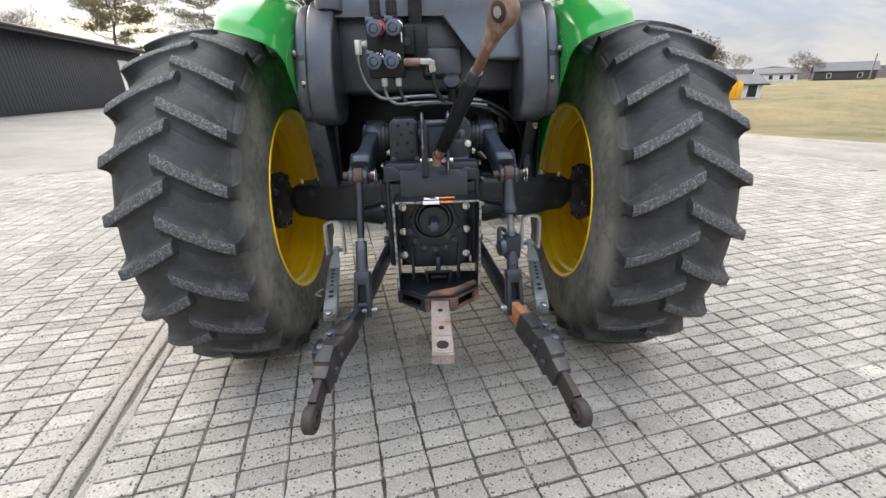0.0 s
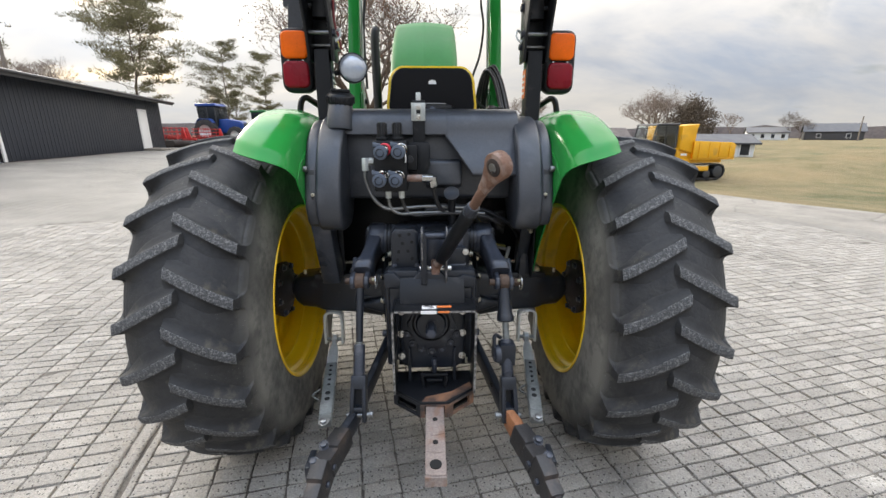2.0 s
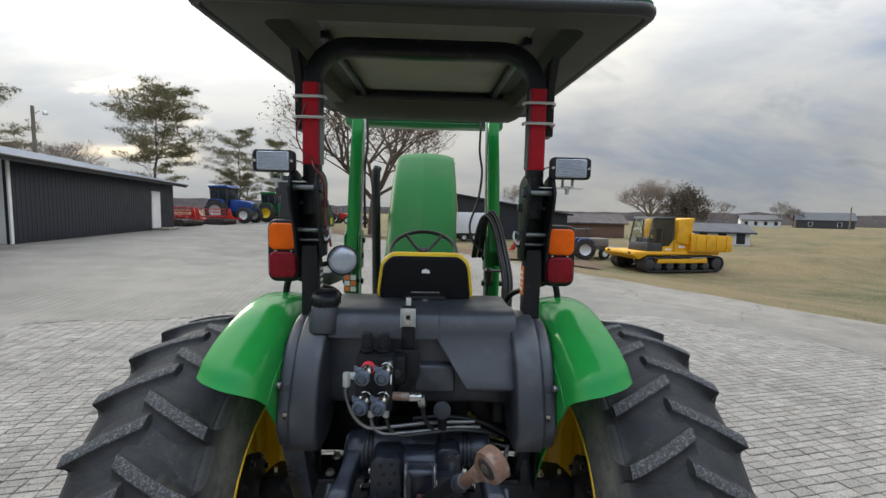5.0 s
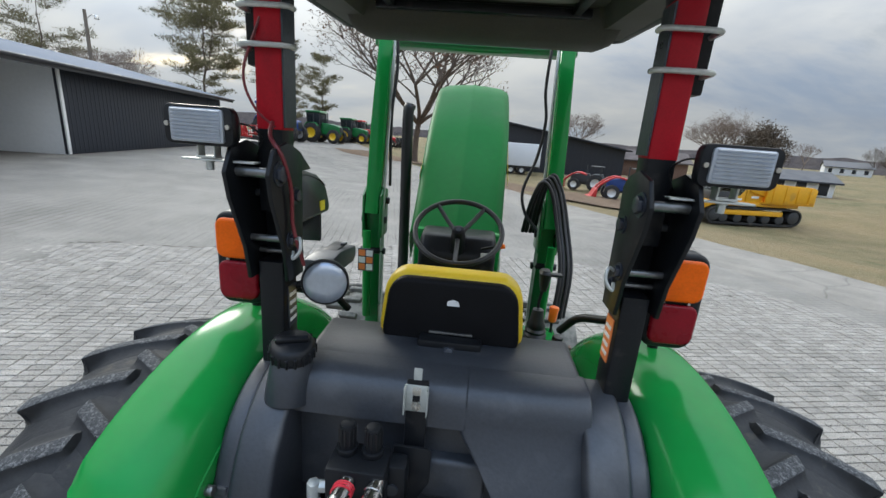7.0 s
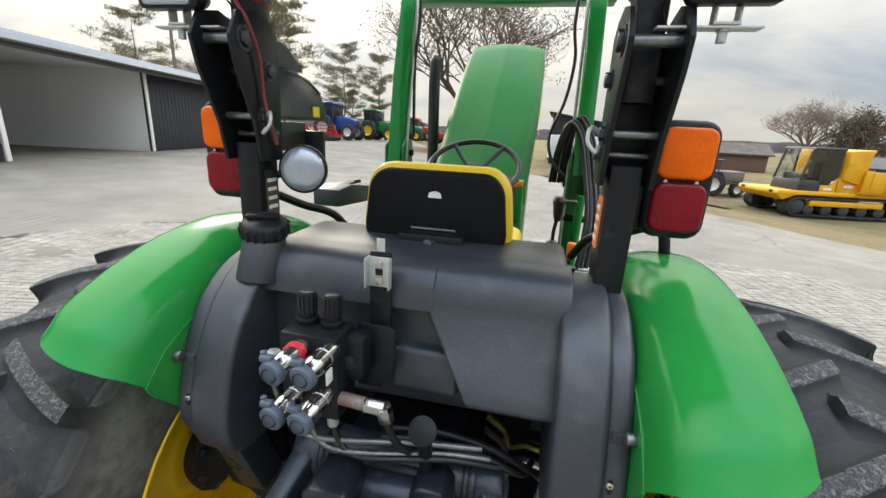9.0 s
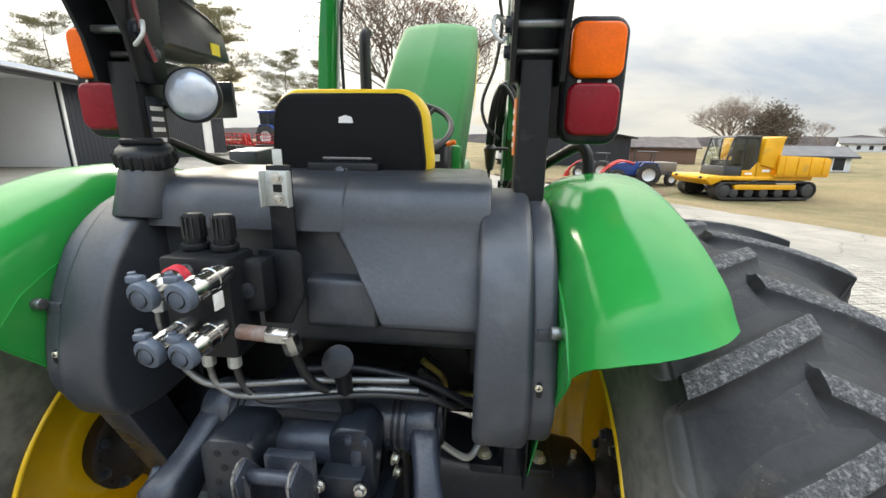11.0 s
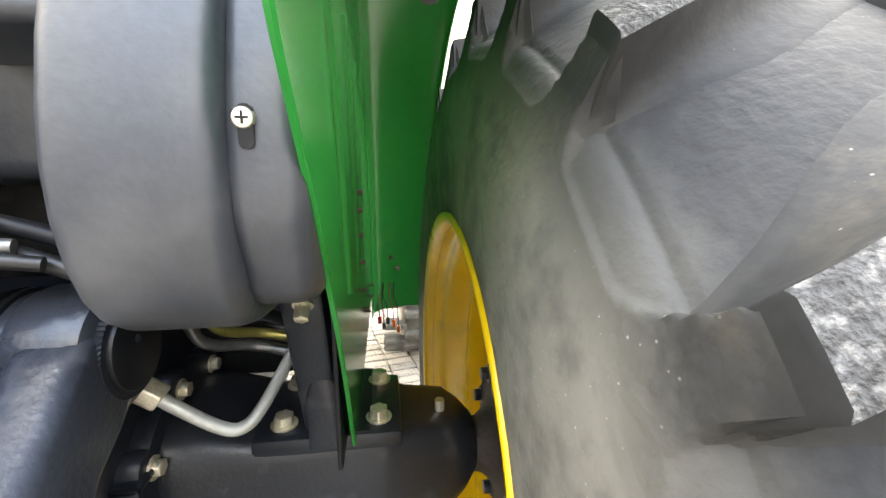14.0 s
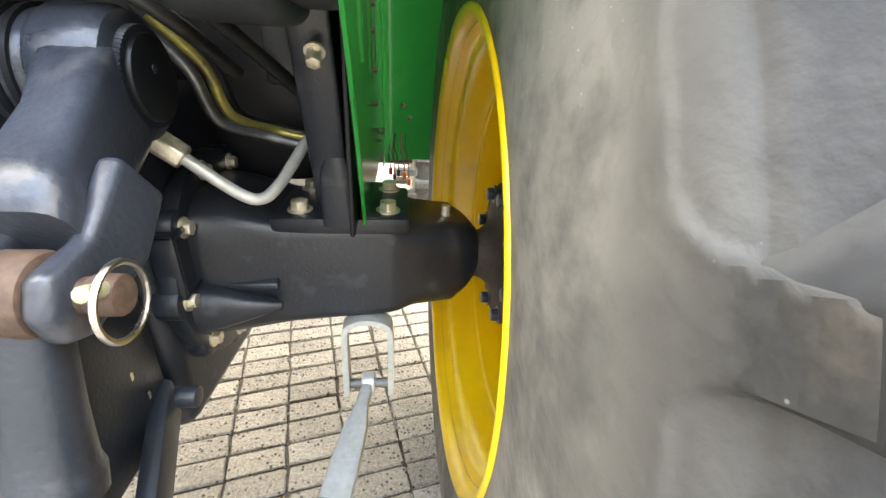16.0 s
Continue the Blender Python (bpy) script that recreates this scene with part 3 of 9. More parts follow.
def build_ground():
    rs = [0, 1.5, 3, 5, 7] + [9 + 2.2 * k for k in range(26)] + [70 * 1.17 ** k for k in range(22)]
    seg = 144
    verts, faces = [(0, 0, -0.05)], []
    for r in rs[1:]:
        for j in range(seg):
            a = 2 * math.pi * j / seg
            x, y = r * math.sin(a), r * math.cos(a)
            verts.append((x, y, gz(x, y) - 0.05))
    for j in range(seg):
        faces.append((0, 1 + (j + 1) % seg, 1 + j))
    for i in range(len(rs) - 2):
        for j in range(seg):
            a, b = 1 + i * seg + j, 1 + i * seg + (j + 1) % seg
            faces.append((a, b, b + seg, a + seg))
    tagged(mesh_ob("ground", verts, faces, M["grass"]), "dormant yellow-brown grass reaching to the horizon", "grass", kind="structure")

    def strip(name, ss, ts, off, material, label, wob=0.0):
        vs, fs = [], []
        for s in ss:
            for t in ts:
                k = s + (wob * noise.noise((t * 0.6, s * 0.1, 5)) if s == ss[-1] else 0.30 * noise.noise((t * 0.9, 2.0, 8)) + 0.14 * noise.noise((t * 3.1, 4.0, 8)) if wob and s in ss[:2] else 0)
                x, y = EDGE_P.x + EDGE_N.x * k + EDGE_D.x * t, EDGE_P.y + EDGE_N.y * k + EDGE_D.y * t
                vs.append((x, y, gz(x, y) + off - (0.018 if wob and s == ss[0] else 0.0)))
        w = len(ts)
        for i in range(len(ss) - 1):
            for j in range(w - 1):
                a = i * w + j
                fs.append((a, a + w, a + w + 1, a + 1))
        return tagged(mesh_ob(name, vs, fs, material), label, name, kind="structure")

    ts = [-70 + 1.25 * k for k in range(90)]
    yard = strip("pavement", [-80 + 1.6 * k for k in range(48)] + [-3.2, -1.6], ts, -0.012, M["yard"], "worn grey concrete yard with faint wheel marks")
    strip("road", [-2.19, -2.11, -1.5, -0.8, 0.0], [-45 + 0.22 * k for k in range(360)], 0.004, M["road"], "pale cracked concrete lane beside the grass", 0.12)
    return yard


yard = build_ground()


def litter(name, cx, cy, rx, ry, label):
    vs, fs = [(cx, cy, gz(cx, cy) + 0.02)], []
    for k in range(40):
        a = 2 * math.pi * k / 40
        q = 1 + 0.25 * noise.noise((math.cos(a) * 2, math.sin(a) * 2, cx))
        x, y = cx + rx * q * math.cos(a), cy + ry * q * math.sin(a)
        vs.append((x, y, gz(x, y) + 0.008))
    for k in range(40):
        fs.append((0, 1 + k, 1 + (k + 1) % 40))
    tagged(mesh_ob(name, vs, fs, M["leaf_litter"]), label, "leaf litter", kind="structure")


litter("leaf_bed", -6.5, 33, 5.5, 3.0, "brown bed of fallen leaves round the bare tree")
litter("leaf_bed", 5.0, 20.5, 4.2, 5.2, "brown leafy strip along the lane")


# ---- far land and buildings ----
M["woods"] = land_mat("far_leafless_woods", (0.105, 0.088, 0.085), (0.075, 0.066, 0.066), (0.13, 0.11, 0.10), 0.03, 0.2, 1.5, 1.0, 0.3)
M["siding"] = mat("charcoal_metal_siding", (0.022, 0.026, 0.036), 0.5, var=0.15, scale=1.0, fine=12, bump=0.05)
M["siding_dark"] = mat("black_shed_siding", (0.012, 0.014, 0.02), 0.55, var=0.15, scale=1.0, fine=12, bump=0.05)
M["roof"] = mat("grey_metal_roof", (0.13, 0.150, 0.185), 0.85, spec=0.1, var=0.12, scale=0.6, fine=8, bump=0.05)
M["fascia"] = mat("dark_fascia", (0.05, 0.05, 0.055), 0.5, var=0.15, scale=2, bump=0.05)
M["white_wall"] = mat("white_painted_panel", (0.66, 0.68, 0.70), 0.6, var=0.06, scale=0.6, fine=9, bump=0.05)
M["trim"] = mat("white_trim", (0.8, 0.8, 0.8), 0.5, var=0.04, scale=2, bump=0.02)
M["bark"] = mat("grey_brown_bark", (0.115, 0.088, 0.068), 0.9, var=0.35, scale=3, fine=24, bump=0.8)
M["twig"] = mat("pale_bare_twig", (0.20, 0.155, 0.125), 0.9, var=0.3, scale=3, fine=20, bump=0.3)
M["needle"] = mat("olive_pine_needle", (0.150, 0.135, 0.062), 0.7, var=0.4, scale=0.9, fine=6, bump=0.0, rnd=0.15)
M["brownleaf"] = mat("clinging_brown_leaf", (0.20, 0.10, 0.055), 0.8, var=0.4, scale=1.2, fine=6, bump=0.0)
M["pole"] = mat("weathered_pole_wood", (0.17, 0.145, 0.12), 0.9, var=0.25, scale=4, fine=40, bump=0.4)


def build_ridge(name, r0, h, a0, a1, seed, label):
    vs, fs = [], []
    n = 220
    for i in range(n + 1):
        a = radians(a0 + (a1 - a0) * i / n)
        hh = h * (0.72 + 0.5 * noise.noise((i * 0.035, seed, 0)) + 0.22 * noise.noise((i * 0.5, seed, 4)))
        x, y = r0 * math.sin(a), r0 * math.cos(a)
        vs += [(x, y, -4), (x, y, max(1.0, hh)), (x * 1.25, y * 1.25, -4)]
    for i in range(n):
        k = 3 * i
        fs += [(k, k + 3, k + 4, k + 1), (k + 1, k + 4, k + 5, k + 2)]
    tagged(mesh_ob(name, vs, fs, M["woods"]), label, "woods", kind="stuff")


build_ridge("far_woods", 420, 11.0, -100, 120, 1.0, "low wooded ridge on the horizon, bare and grey-brown")
build_ridge("near_woods", 240, 4.6, -60, 75, 7.0, "bare hedgerow woods far beyond the fields")


def barn(name, a, b, z, wall_h, depth, slope, label, bay=0.0, door_at=None, ribs=True):
    """A metal building: front wall from a to b, going back to the left of that line."""
    a, b = Vector((*a, 0)), Vector((*b, 0))
    d = (b - a).normalized()
    nrm = Vector((-d.y, d.x, 0))
    L = (b - a).length
    m = Matrix.Translation((a.x, a.y, z)) @ Matrix(((d.x, nrm.x, 0, 0), (d.y, nrm.y, 0, 0), (0, 0, 1, 0), (0, 0, 0, 1)))
    t = new(name)
    t.matrix_world = m
    tagged(t, label, "barn")
    wall = part("wall", box((bay + (L - bay) / 2, 0.06, wall_h / 2), (L - bay, 0.12, wall_h), 0.01), M["siding"], t, "charcoal ribbed metal front wall")
    if ribs:
        rib = bmesh.new()
        box((0, -0.004, wall_h / 2), (0.045, 0.016, wall_h - 0.02), 0.004, seg=1, bm=rib)
        finish(rib)
        me = bpy.data.meshes.new("rib")
        rib.to_mesh(me)
        rib.free()
        me.materials.append(M["siding"])
        x = bay + 0.15
        while x < L:
            if door_at is None or not (door_at - 0.1 < x < door_at + 1.1):
                o = new("rib", me)
                o.parent = wall
                o.location = (x, 0, 0)
            x += 0.23
    part("end_wall", box((L - 0.06, depth / 2 + 0.13, wall_h / 2), (0.12, depth, wall_h), 0.01), M["siding"], t)
    part("back_wall", box((L / 2 - 4, depth, wall_h / 2 + 0.6), (L + 8, 0.12, wall_h + 1.2), 0.01), M["siding"], t)
    if bay:
        part("partition", box((bay + 0.05, depth / 2, wall_h / 2), (0.1, depth - 0.2, wall_h + 0.3), 0.01), M["white_wall"], t, "white inner wall of the open bay")
        part("corner_trim", box((bay + 0.02, -0.03, wall_h / 2), (0.12, 0.06, wall_h), 0.01), M["trim"], t, "white corner trim")
        part("jamb_trim", box((-0.06, -0.03, wall_h / 2), (0.12, 0.06, wall_h), 0.01), M["trim"], t)
        part("near_wall", box((-4.15, 0.06, wall_h / 2), (8, 0.12, wall_h), 0.01), M["siding"], t)
        part("bay_ceiling", box((bay / 2, depth / 2, wall_h + 0.05), (bay, depth - 0.3, 0.06), 0.01), M["white_wall"], t)
        part("bay_back", box((bay / 2 - 0.1, depth - 0.2, wall_h / 2), (bay, 0.1, wall_h), 0.01), M["white_wall"], t)
    x0, x1 = (-8.5 if bay else -0.4), L + 0.55
    rz = wall_h + 0.12
    roof = part("roof", prism([(-0.6, rz - 0.6 * slope), (depth / 2, rz + depth / 2 * slope), (depth + 0.4, rz - 0.4 * slope), (depth + 0.4, rz - 0.4 * slope + 0.08), (depth / 2, rz + depth / 2 * slope + 0.08), (-0.6, rz - 0.6 * slope + 0.08)], x0, x1, "x", 0.01), M["roof"], t, "grey metal roof with a low slope")
    part("fascia", box(((x0 + x1) / 2, -0.62, rz - 0.6 * slope - 0.03), (x1 - x0, 0.05, 0.2), 0.01), M["fascia"], roof)
    part("gutter", tube([(x0, -0.70, rz - 0.6 * slope + 0.02), (x1, -0.70, rz - 0.6 * slope + 0.02)], 0.055, 10, curved=False), M["fascia"], roof)
    if door_at is not None:
        dr = part("door", box((door_at + 0.5, -0.03, 1.1), (0.98, 0.06, 2.2), 0.01), M["trim"], t, "plain white metal door")
        part("door_frame", box((door_at + 0.5, -0.015, 2.25), (1.14, 0.07, 0.09), 0.006), M["trim"], dr)
        for k in (-0.04, 1.04):
            part("door_frame", box((door_at + k, -0.015, 1.13), (0.08, 0.07, 2.26), 0.006), M["trim"], dr)
        part("door_handle", cyl((door_at + 0.9, -0.06, 1.05), (door_at + 0.9, -0.12, 1.05), 0.03), M["steel"], dr)
        part("step", box((door_at + 0.5, -0.5, 0.06), (1.4, 0.9, 0.12), 0.02), M["road"], t)
    return t


barn("barn", (-12.95, 7.1), (-17.3, 26.2), 0.5, 2.85, 13, 0.205, "long charcoal metal barn with an open white bay", bay=5.45, door_at=16.3)


def plain_house(name, x, y, w, d, h, rh, rz, wallm, roofm, label, windows=4):
    t = thing(name, label, "house", (x, y, gz(x, y) - 0.1), rz=rz)
    wl = part("wall", box((0, 0, h / 2), (w, d, h), 0.02), wallm, t)
    part("roof", prism([(-d / 2 - 0.4, h - 0.1), (0, h + rh), (d / 2 + 0.4, h - 0.1), (d / 2 + 0.4, h + 0.05), (0, h + rh + 0.18), (-d / 2 - 0.4, h + 0.05)], -w / 2 - 0.4, w / 2 + 0.4, "x", 0.0), roofm, t)
    for k in (-1, 1):
        part("gable", prism([(-d / 2, h - 0.02), (d / 2, h - 0.02), (0, h + rh)], k * w / 2 - 0.06, k * w / 2 + 0.06, "x", 0.0), wallm, t)
    for k in range(windows):
        wx = -w / 2 + w * (k + 0.5) / windows
        win = part("window", box((wx, -d / 2 - 0.02, h * 0.55), (0.95, 0.08, 1.2), 0.01), M["trim"], t)
        part("pane", box((wx, -d / 2 - 0.05, h * 0.55), (0.78, 0.06, 1.02), 0.005), M["siding_dark"], win)
    return t




def lean_shed(x0, x1, y, depth, h0, h1):
    """A black shed whose roof falls from its left end to its right."""
    t = thing("shed", "black metal machine shed with a single sloping roof", "shed", ((x0 + x1) / 2, y, gz((x0 + x1) / 2, y) - 0.05), rz=-3)
    w = (x1 - x0) / 2
    for name, ya, yb in (("front_wall", 0.0, 0.12), ("back_wall", depth - 0.12, depth)):
        part(name, prism([(-w, 0), (w, 0), (w, h1), (-w, h0)], ya, yb, "y", 0.0), M["siding_dark"], t)
    for name, xa, xb, h in (("end_wall", -w, -w + 0.12, h0), ("end_wall", w - 0.12, w, h1)):
        part(name, box(((xa + xb) / 2, depth / 2, h / 2), (0.12, depth - 0.26, h), 0.0), M["siding_dark"], t)
    g = (h1 - h0) / (2 * w)
    part("roof", prism([(-w - 0.4, h0 - 0.4 * g + 0.01), (w + 0.5, h1 + 0.5 * g + 0.01), (w + 0.5, h1 + 0.5 * g + 0.14), (-w - 0.4, h0 - 0.4 * g + 0.14)], -0.5, depth + 0.4, "y", 0.0), M["siding_dark"], t, "black sheet roof")
    n = int(2 * w / 0.45)
    for k in range(n):
        xk = -w + 0.3 + 0.45 * k
        hk = h0 + g * (xk + w) - 0.06
        part("rib", box((xk, -0.012, hk / 2), (0.05, 0.024, hk), 0.0), M["siding_dark"], t)
    return t


lean_shed(1.6, 14.4, 42.0, 9.0, 4.75, 2.75)
plain_house("house", 29.5, 40.5, 5.0, 4.2, 1.35, 0.7, -14, M["white_wall"], M["siding"], "small white outbuilding with a grey-blue roof", 3)
plain_house("house", 94, 114, 9, 6, 2.0, 1.3, -30, M["white_wall"], M["fascia"], "far white house with a dark roof", 4)
plain_house("house", 111, 112, 12, 8, 2.3, 2.1, -38, M["fascia"], M["siding"], "far dark barn with a grey roof", 2)
plain_house("house", 21, 52, 7, 5, 1.9, 1.0, -8, M["rust"], M["woods"], "brown low shed behind the parked machines", 0)


# ---- trees ----
def tri_tube(vs, fs, p, q, r0, r1, seg=5):
    d = (q - p).normalized()
    x = d.cross(Vector((0.31, 0.2, 0.93)) if abs(d.z) < 0.9 else Vector((1, 0.1, 0))).normalized()
    y = d.cross(x)
    b = len(vs)
    for c, r in ((p, r0), (q, r1)):
        for j in range(seg):
            a = 2 * math.pi * j / seg
            vs.append(c + r * (math.cos(a) * x + math.sin(a) * y))
    for j in range(seg):
        k = (j + 1) % seg
        fs.append((b + j, b + k, b + seg + k, b + seg + j))


def pine(x, y, h, seed, lean=0.0, group="pines behind the barn", spread=0.40, twin=False):
    """An open pine: a crooked stem, rising limbs with side shoots, and loose tufts of needles that let the sky through."""
    rg = random.Random(seed)
    t = thing("pine_tree", "tall open-crowned pine with olive-brown needles", "pine tree", (x, y, gz(x, y) - 0.1), group)
    tv, tf, nv, nf = [], [], [], []

    def tuft(ctr, rad):
        for _ in range(26):
            o = Vector((rg.gauss(0, 1), rg.gauss(0, 1), rg.gauss(0, 0.55)))
            p = ctr + o * rad * 0.62
            dv = Vector((o.x, o.y, abs(o.z) + 0.8)).normalized() * rad * rg.uniform(0.4, 0.85)
            sd = dv.cross(Vector((rg.uniform(-1, 1), rg.uniform(-1, 1), rg.uniform(-1, 1)))).normalized() * rad * 0.10
            b = len(nv)
            nv.extend((p - sd, p + sd, p + dv))
            nf.append((b, b + 1, b + 2))

    def stem(k0, off, thick):
        n = 12
        prev = Vector((lean * h * k0, 0, h * k0 * 0.97))
        spine = [prev]
        for i in range(1, n + 1):
            k = k0 + (1 - k0) * i / n
            wob = Vector((rg.uniform(-1, 1), rg.uniform(-1, 1), 0)) * 0.012 * h
            q = Vector((lean * h * k + off * h * (k - k0), 0, h * k * 0.97)) + wob
            tri_tube(tv, tf, prev, q, thick * h * (1.02 - (k - 1 / n) * 0.9), thick * h * (1.02 - k * 0.9), 8)
            prev = q
            spine.append(q)
        return spine, k0

    stems = [stem(0.0, 0.0, 0.0125)]
    if twin:
        stems.append(stem(0.42, 0.22, 0.008))
    for spine, k0 in stems:
        for i in range(int((2.3 * h + 12) * (1 - k0 * 0.6))):
            k = rg.uniform(max(0.26, k0 + 0.06), 1.0)
            f = (k - k0) / (1 - k0) * 12
            base = spine[min(12, int(f))].lerp(spine[min(12, int(f) + 1)], f % 1)
            ln = h * spread * (0.20 + 0.72 * math.sin(math.pi * min(1.0, (1.06 - k) / 0.86)) ** 0.9) * rg.uniform(0.45, 1.1)
            az = rg.uniform(0, 2 * math.pi)
            rise = rg.uniform(0.05, 0.5) + 0.55 * max(0, k - 0.62)
            dr = Vector((math.cos(az), math.sin(az), rise))
            mid_ = base + dr * ln * 0.5
            end = mid_ + (dr + Vector((rg.uniform(-0.35, 0.35), rg.uniform(-0.35, 0.35), rg.uniform(-0.1, 0.35)))) * ln * 0.45
            tri_tube(tv, tf, base, mid_, 0.0042 * h * (1.15 - k), 0.0026 * h * (1.15 - k), 5)
            tri_tube(tv, tf, mid_, end, 0.0026 * h * (1.15 - k), 0.0007 * h, 4)
            for c in range(rg.randint(13, 18)):
                along = rg.uniform(0.35, 1.0)
                root = base.lerp(mid_, along * 2) if along < 0.5 else mid_.lerp(end, along * 2 - 1)
                tip = root + Vector((rg.uniform(-1, 1), rg.uniform(-1, 1), rg.uniform(-0.05, 0.55))) * ln * 0.20
                tri_tube(tv, tf, root, tip, 0.0009 * h, 0.0005 * h, 3)
                tuft(tip, h * rg.uniform(0.017, 0.034))
            tuft(end, h * 0.026)
    mesh_ob("trunk", tv, tf, M["bark"], t)
    mesh_ob("crown", nv, nf, M["needle"], t, False)
    return t


def bare_tree(x, y, h, seed, label, mt="bark", leaves=0, name="bare_tree", spread=1.0, levels=5, group="", trunk=0.022, stem=0.30, fork=3):
    rg = random.Random(seed)
    t = thing(name, label, "tree", (x, y, gz(x, y) - 0.1), group)
    tv, tf, bv, bf, lv, lf = [], [], [], [], [], []

    def grow(p, d, ln, r, lev):
        n = 3 if lev < 2 else 2
        vs, fs = (tv, tf) if lev == 0 else (bv, bf)
        for i in range(n):
            d2 = (d + Vector((rg.uniform(-1, 1), rg.uniform(-1, 1), rg.uniform(-0.6, 1))) * (0.12 + 0.06 * lev)).normalized()
            q = p + d2 * ln / n
            tri_tube(vs, fs, p, q, max(0.008, r * (1 - 0.28 * i / n)), max(0.007, r * (1 - 0.28 * (i + 1) / n)), 7 if lev == 0 else (5 if lev < 3 else 3))
            if lev >= 1 and lev < levels and i:
                kids(q, d2, ln, r * 0.8, lev, 1)
            p, d = q, d2
        if lev < levels:
            kids(p, d, ln * (0.30 / stem if lev == 0 else 1), r, lev, fork if lev == 0 else (3 if lev < 3 else 2))
        elif leaves and rg.random() < leaves:
            for _ in range(4):
                c = p + Vector((rg.gauss(0, 1), rg.gauss(0, 1), rg.gauss(0, 1))) * 0.18
                u = Vector((rg.gauss(0, 1), rg.gauss(0, 1), rg.gauss(0, 1))).normalized() * 0.075
                w = u.cross(Vector((0.3, 0.5, 0.8))).normalized() * 0.055
                b = len(lv)
                lv.extend((c - u, c + w, c + u, c - w))
                lf.append((b, b + 1, b + 2, b + 3))

    def kids(p, d, ln, r, lev, n):
        for _ in range(n):
            az = rg.uniform(0, 2 * math.pi)
            side = Vector((math.cos(az), math.sin(az), 0.12))
            nd = (d * rg.uniform(0.5, 1.0) + side * rg.uniform(0.45, 0.95) * spread).normalized()
            grow(p, nd, ln * rg.uniform(0.58, 0.78), r * rg.uniform(0.5, 0.68), lev + 1)

    grow(Vector((0, 0, 0)), Vector((0, 0, 1)), h * stem, h * trunk, 0)
    mesh_ob("trunk", tv, tf, M["bark"], t)
    mesh_ob("branchwork", bv, bf, M[mt], t)
    if lv:
        mesh_ob("foliage", lv, lf, M["brownleaf"], t, False)
    return t


for px, py, ph, ps, pl, tw, sp in [(-26.6, 38.5, 12.2, 3, 0.02, True, 0.44), (-19.8, 41, 9.0, 8, 0.01, False, 0.40), (-17.2, 44, 8.6, 11, 0.03, False, 0.36), (-40, 36, 11.5, 14, 0.0, False, 0.42), (-24, 52, 8.2, 24, 0.03, False, 0.42)]:
    pine(px, py, ph, ps, pl, spread=sp, twin=tw)
bare_tree(-33.5, 36.5, 9.6, 5, "bare deciduous tree behind the barn", "twig", spread=1.0, levels=6, group="bare trees", trunk=0.012, stem=0.2, fork=5)
bare_tree(-5.4, 34.5, 19.0, 9, "large bare tree with a few brown leaves", "bark", leaves=0.30, spread=1.15, levels=6, trunk=0.0155, stem=0.17, fork=6)
bare_tree(12.0, 56, 9.5, 17, "thin bare tree behind the shed", "twig", spread=0.8, levels=6, group="bare trees", trunk=0.012, stem=0.2, fork=4)
bare_tree(59.0, 108, 20.0, 31, "broad pale bare tree with a rounded crown", "twig", spread=1.2, levels=6, trunk=0.016, stem=0.10, fork=11)
bare_tree(82, 112, 10, 37, "small bare tree in the far field", "twig", spread=0.8, levels=5, group="bare trees", trunk=0.014, stem=0.2, fork=4)
bare_tree(97, 110, 10, 41, "dark bare tree beside the far houses", "bark", spread=0.8, levels=5, group="bare trees", trunk=0.014, stem=0.2, fork=6)
bare_tree(104, 114, 8, 42, "dark bare tree beside the far houses", "bark", spread=0.8, levels=5, group="bare trees", trunk=0.014, stem=0.2, fork=6)


def cedar(x, y, h, w, seed):
    """A dense, dark, rounded evergreen: short stem, hidden limbs and hundreds of uneven clumps."""
    rg = random.Random(seed)
    t = thing("evergreen_tree", "dense dark rounded evergreen in the far field", "tree", (x, y, gz(x, y) - 0.1))
    tv, tf, nv, nf = [], [], [], []
    tri_tube(tv, tf, Vector((0, 0, 0)), Vector((0.2, 0, h * 0.55)), 0.35, 0.2, 8)
    for _ in range(560):
        az, k = rg.uniform(0, 2 * math.pi), rg.random()
        e = rg.uniform(0.55, 1.04) * (1 + 0.14 * math.sin(3 * az + 5 * k))
        c = Vector((math.cos(az) * w * 0.5 * math.cos(k * 1.5) * e, math.sin(az) * w * 0.5 * math.cos(k * 1.5) * e, h * (0.16 + 0.80 * math.sin(k * 1.5) * e)))
        if rg.random() < 0.25:
            tri_tube(tv, tf, Vector((0.1, 0, h * 0.3)), c, 0.10, 0.03, 4)
        rad = rg.uniform(0.35, 0.85)
        for _ in range(26):
            o = Vector((rg.gauss(0, 1), rg.gauss(0, 1), rg.gauss(0, 0.8)))
            q = c + o * rad * 0.6
            dv = (o + Vector((0, 0, 0.8))).normalized() * rad * rg.uniform(0.4, 0.8)
            sd = dv.cross(Vector((rg.uniform(-1, 1), rg.uniform(-1, 1), rg.uniform(-1, 1)))).normalized() * rad * 0.16
            b = len(nv)
            nv.extend((q - sd, q + sd, q + dv))
            nf.append((b, b + 1, b + 2))
    mesh_ob("trunk", tv, tf, M["bark"], t)
    mesh_ob("crown", nv, nf, M["cedar"], t, False)


M["cedar"] = mat("dark_brown_green_foliage", (0.115, 0.088, 0.062), 0.8, var=0.4, scale=0.7, fine=6, bump=0.0)
cedar(66.2, 104, 10.0, 11.5, 33)
pine(134, 112, 8.0, 35, 0.0, "", 0.50)


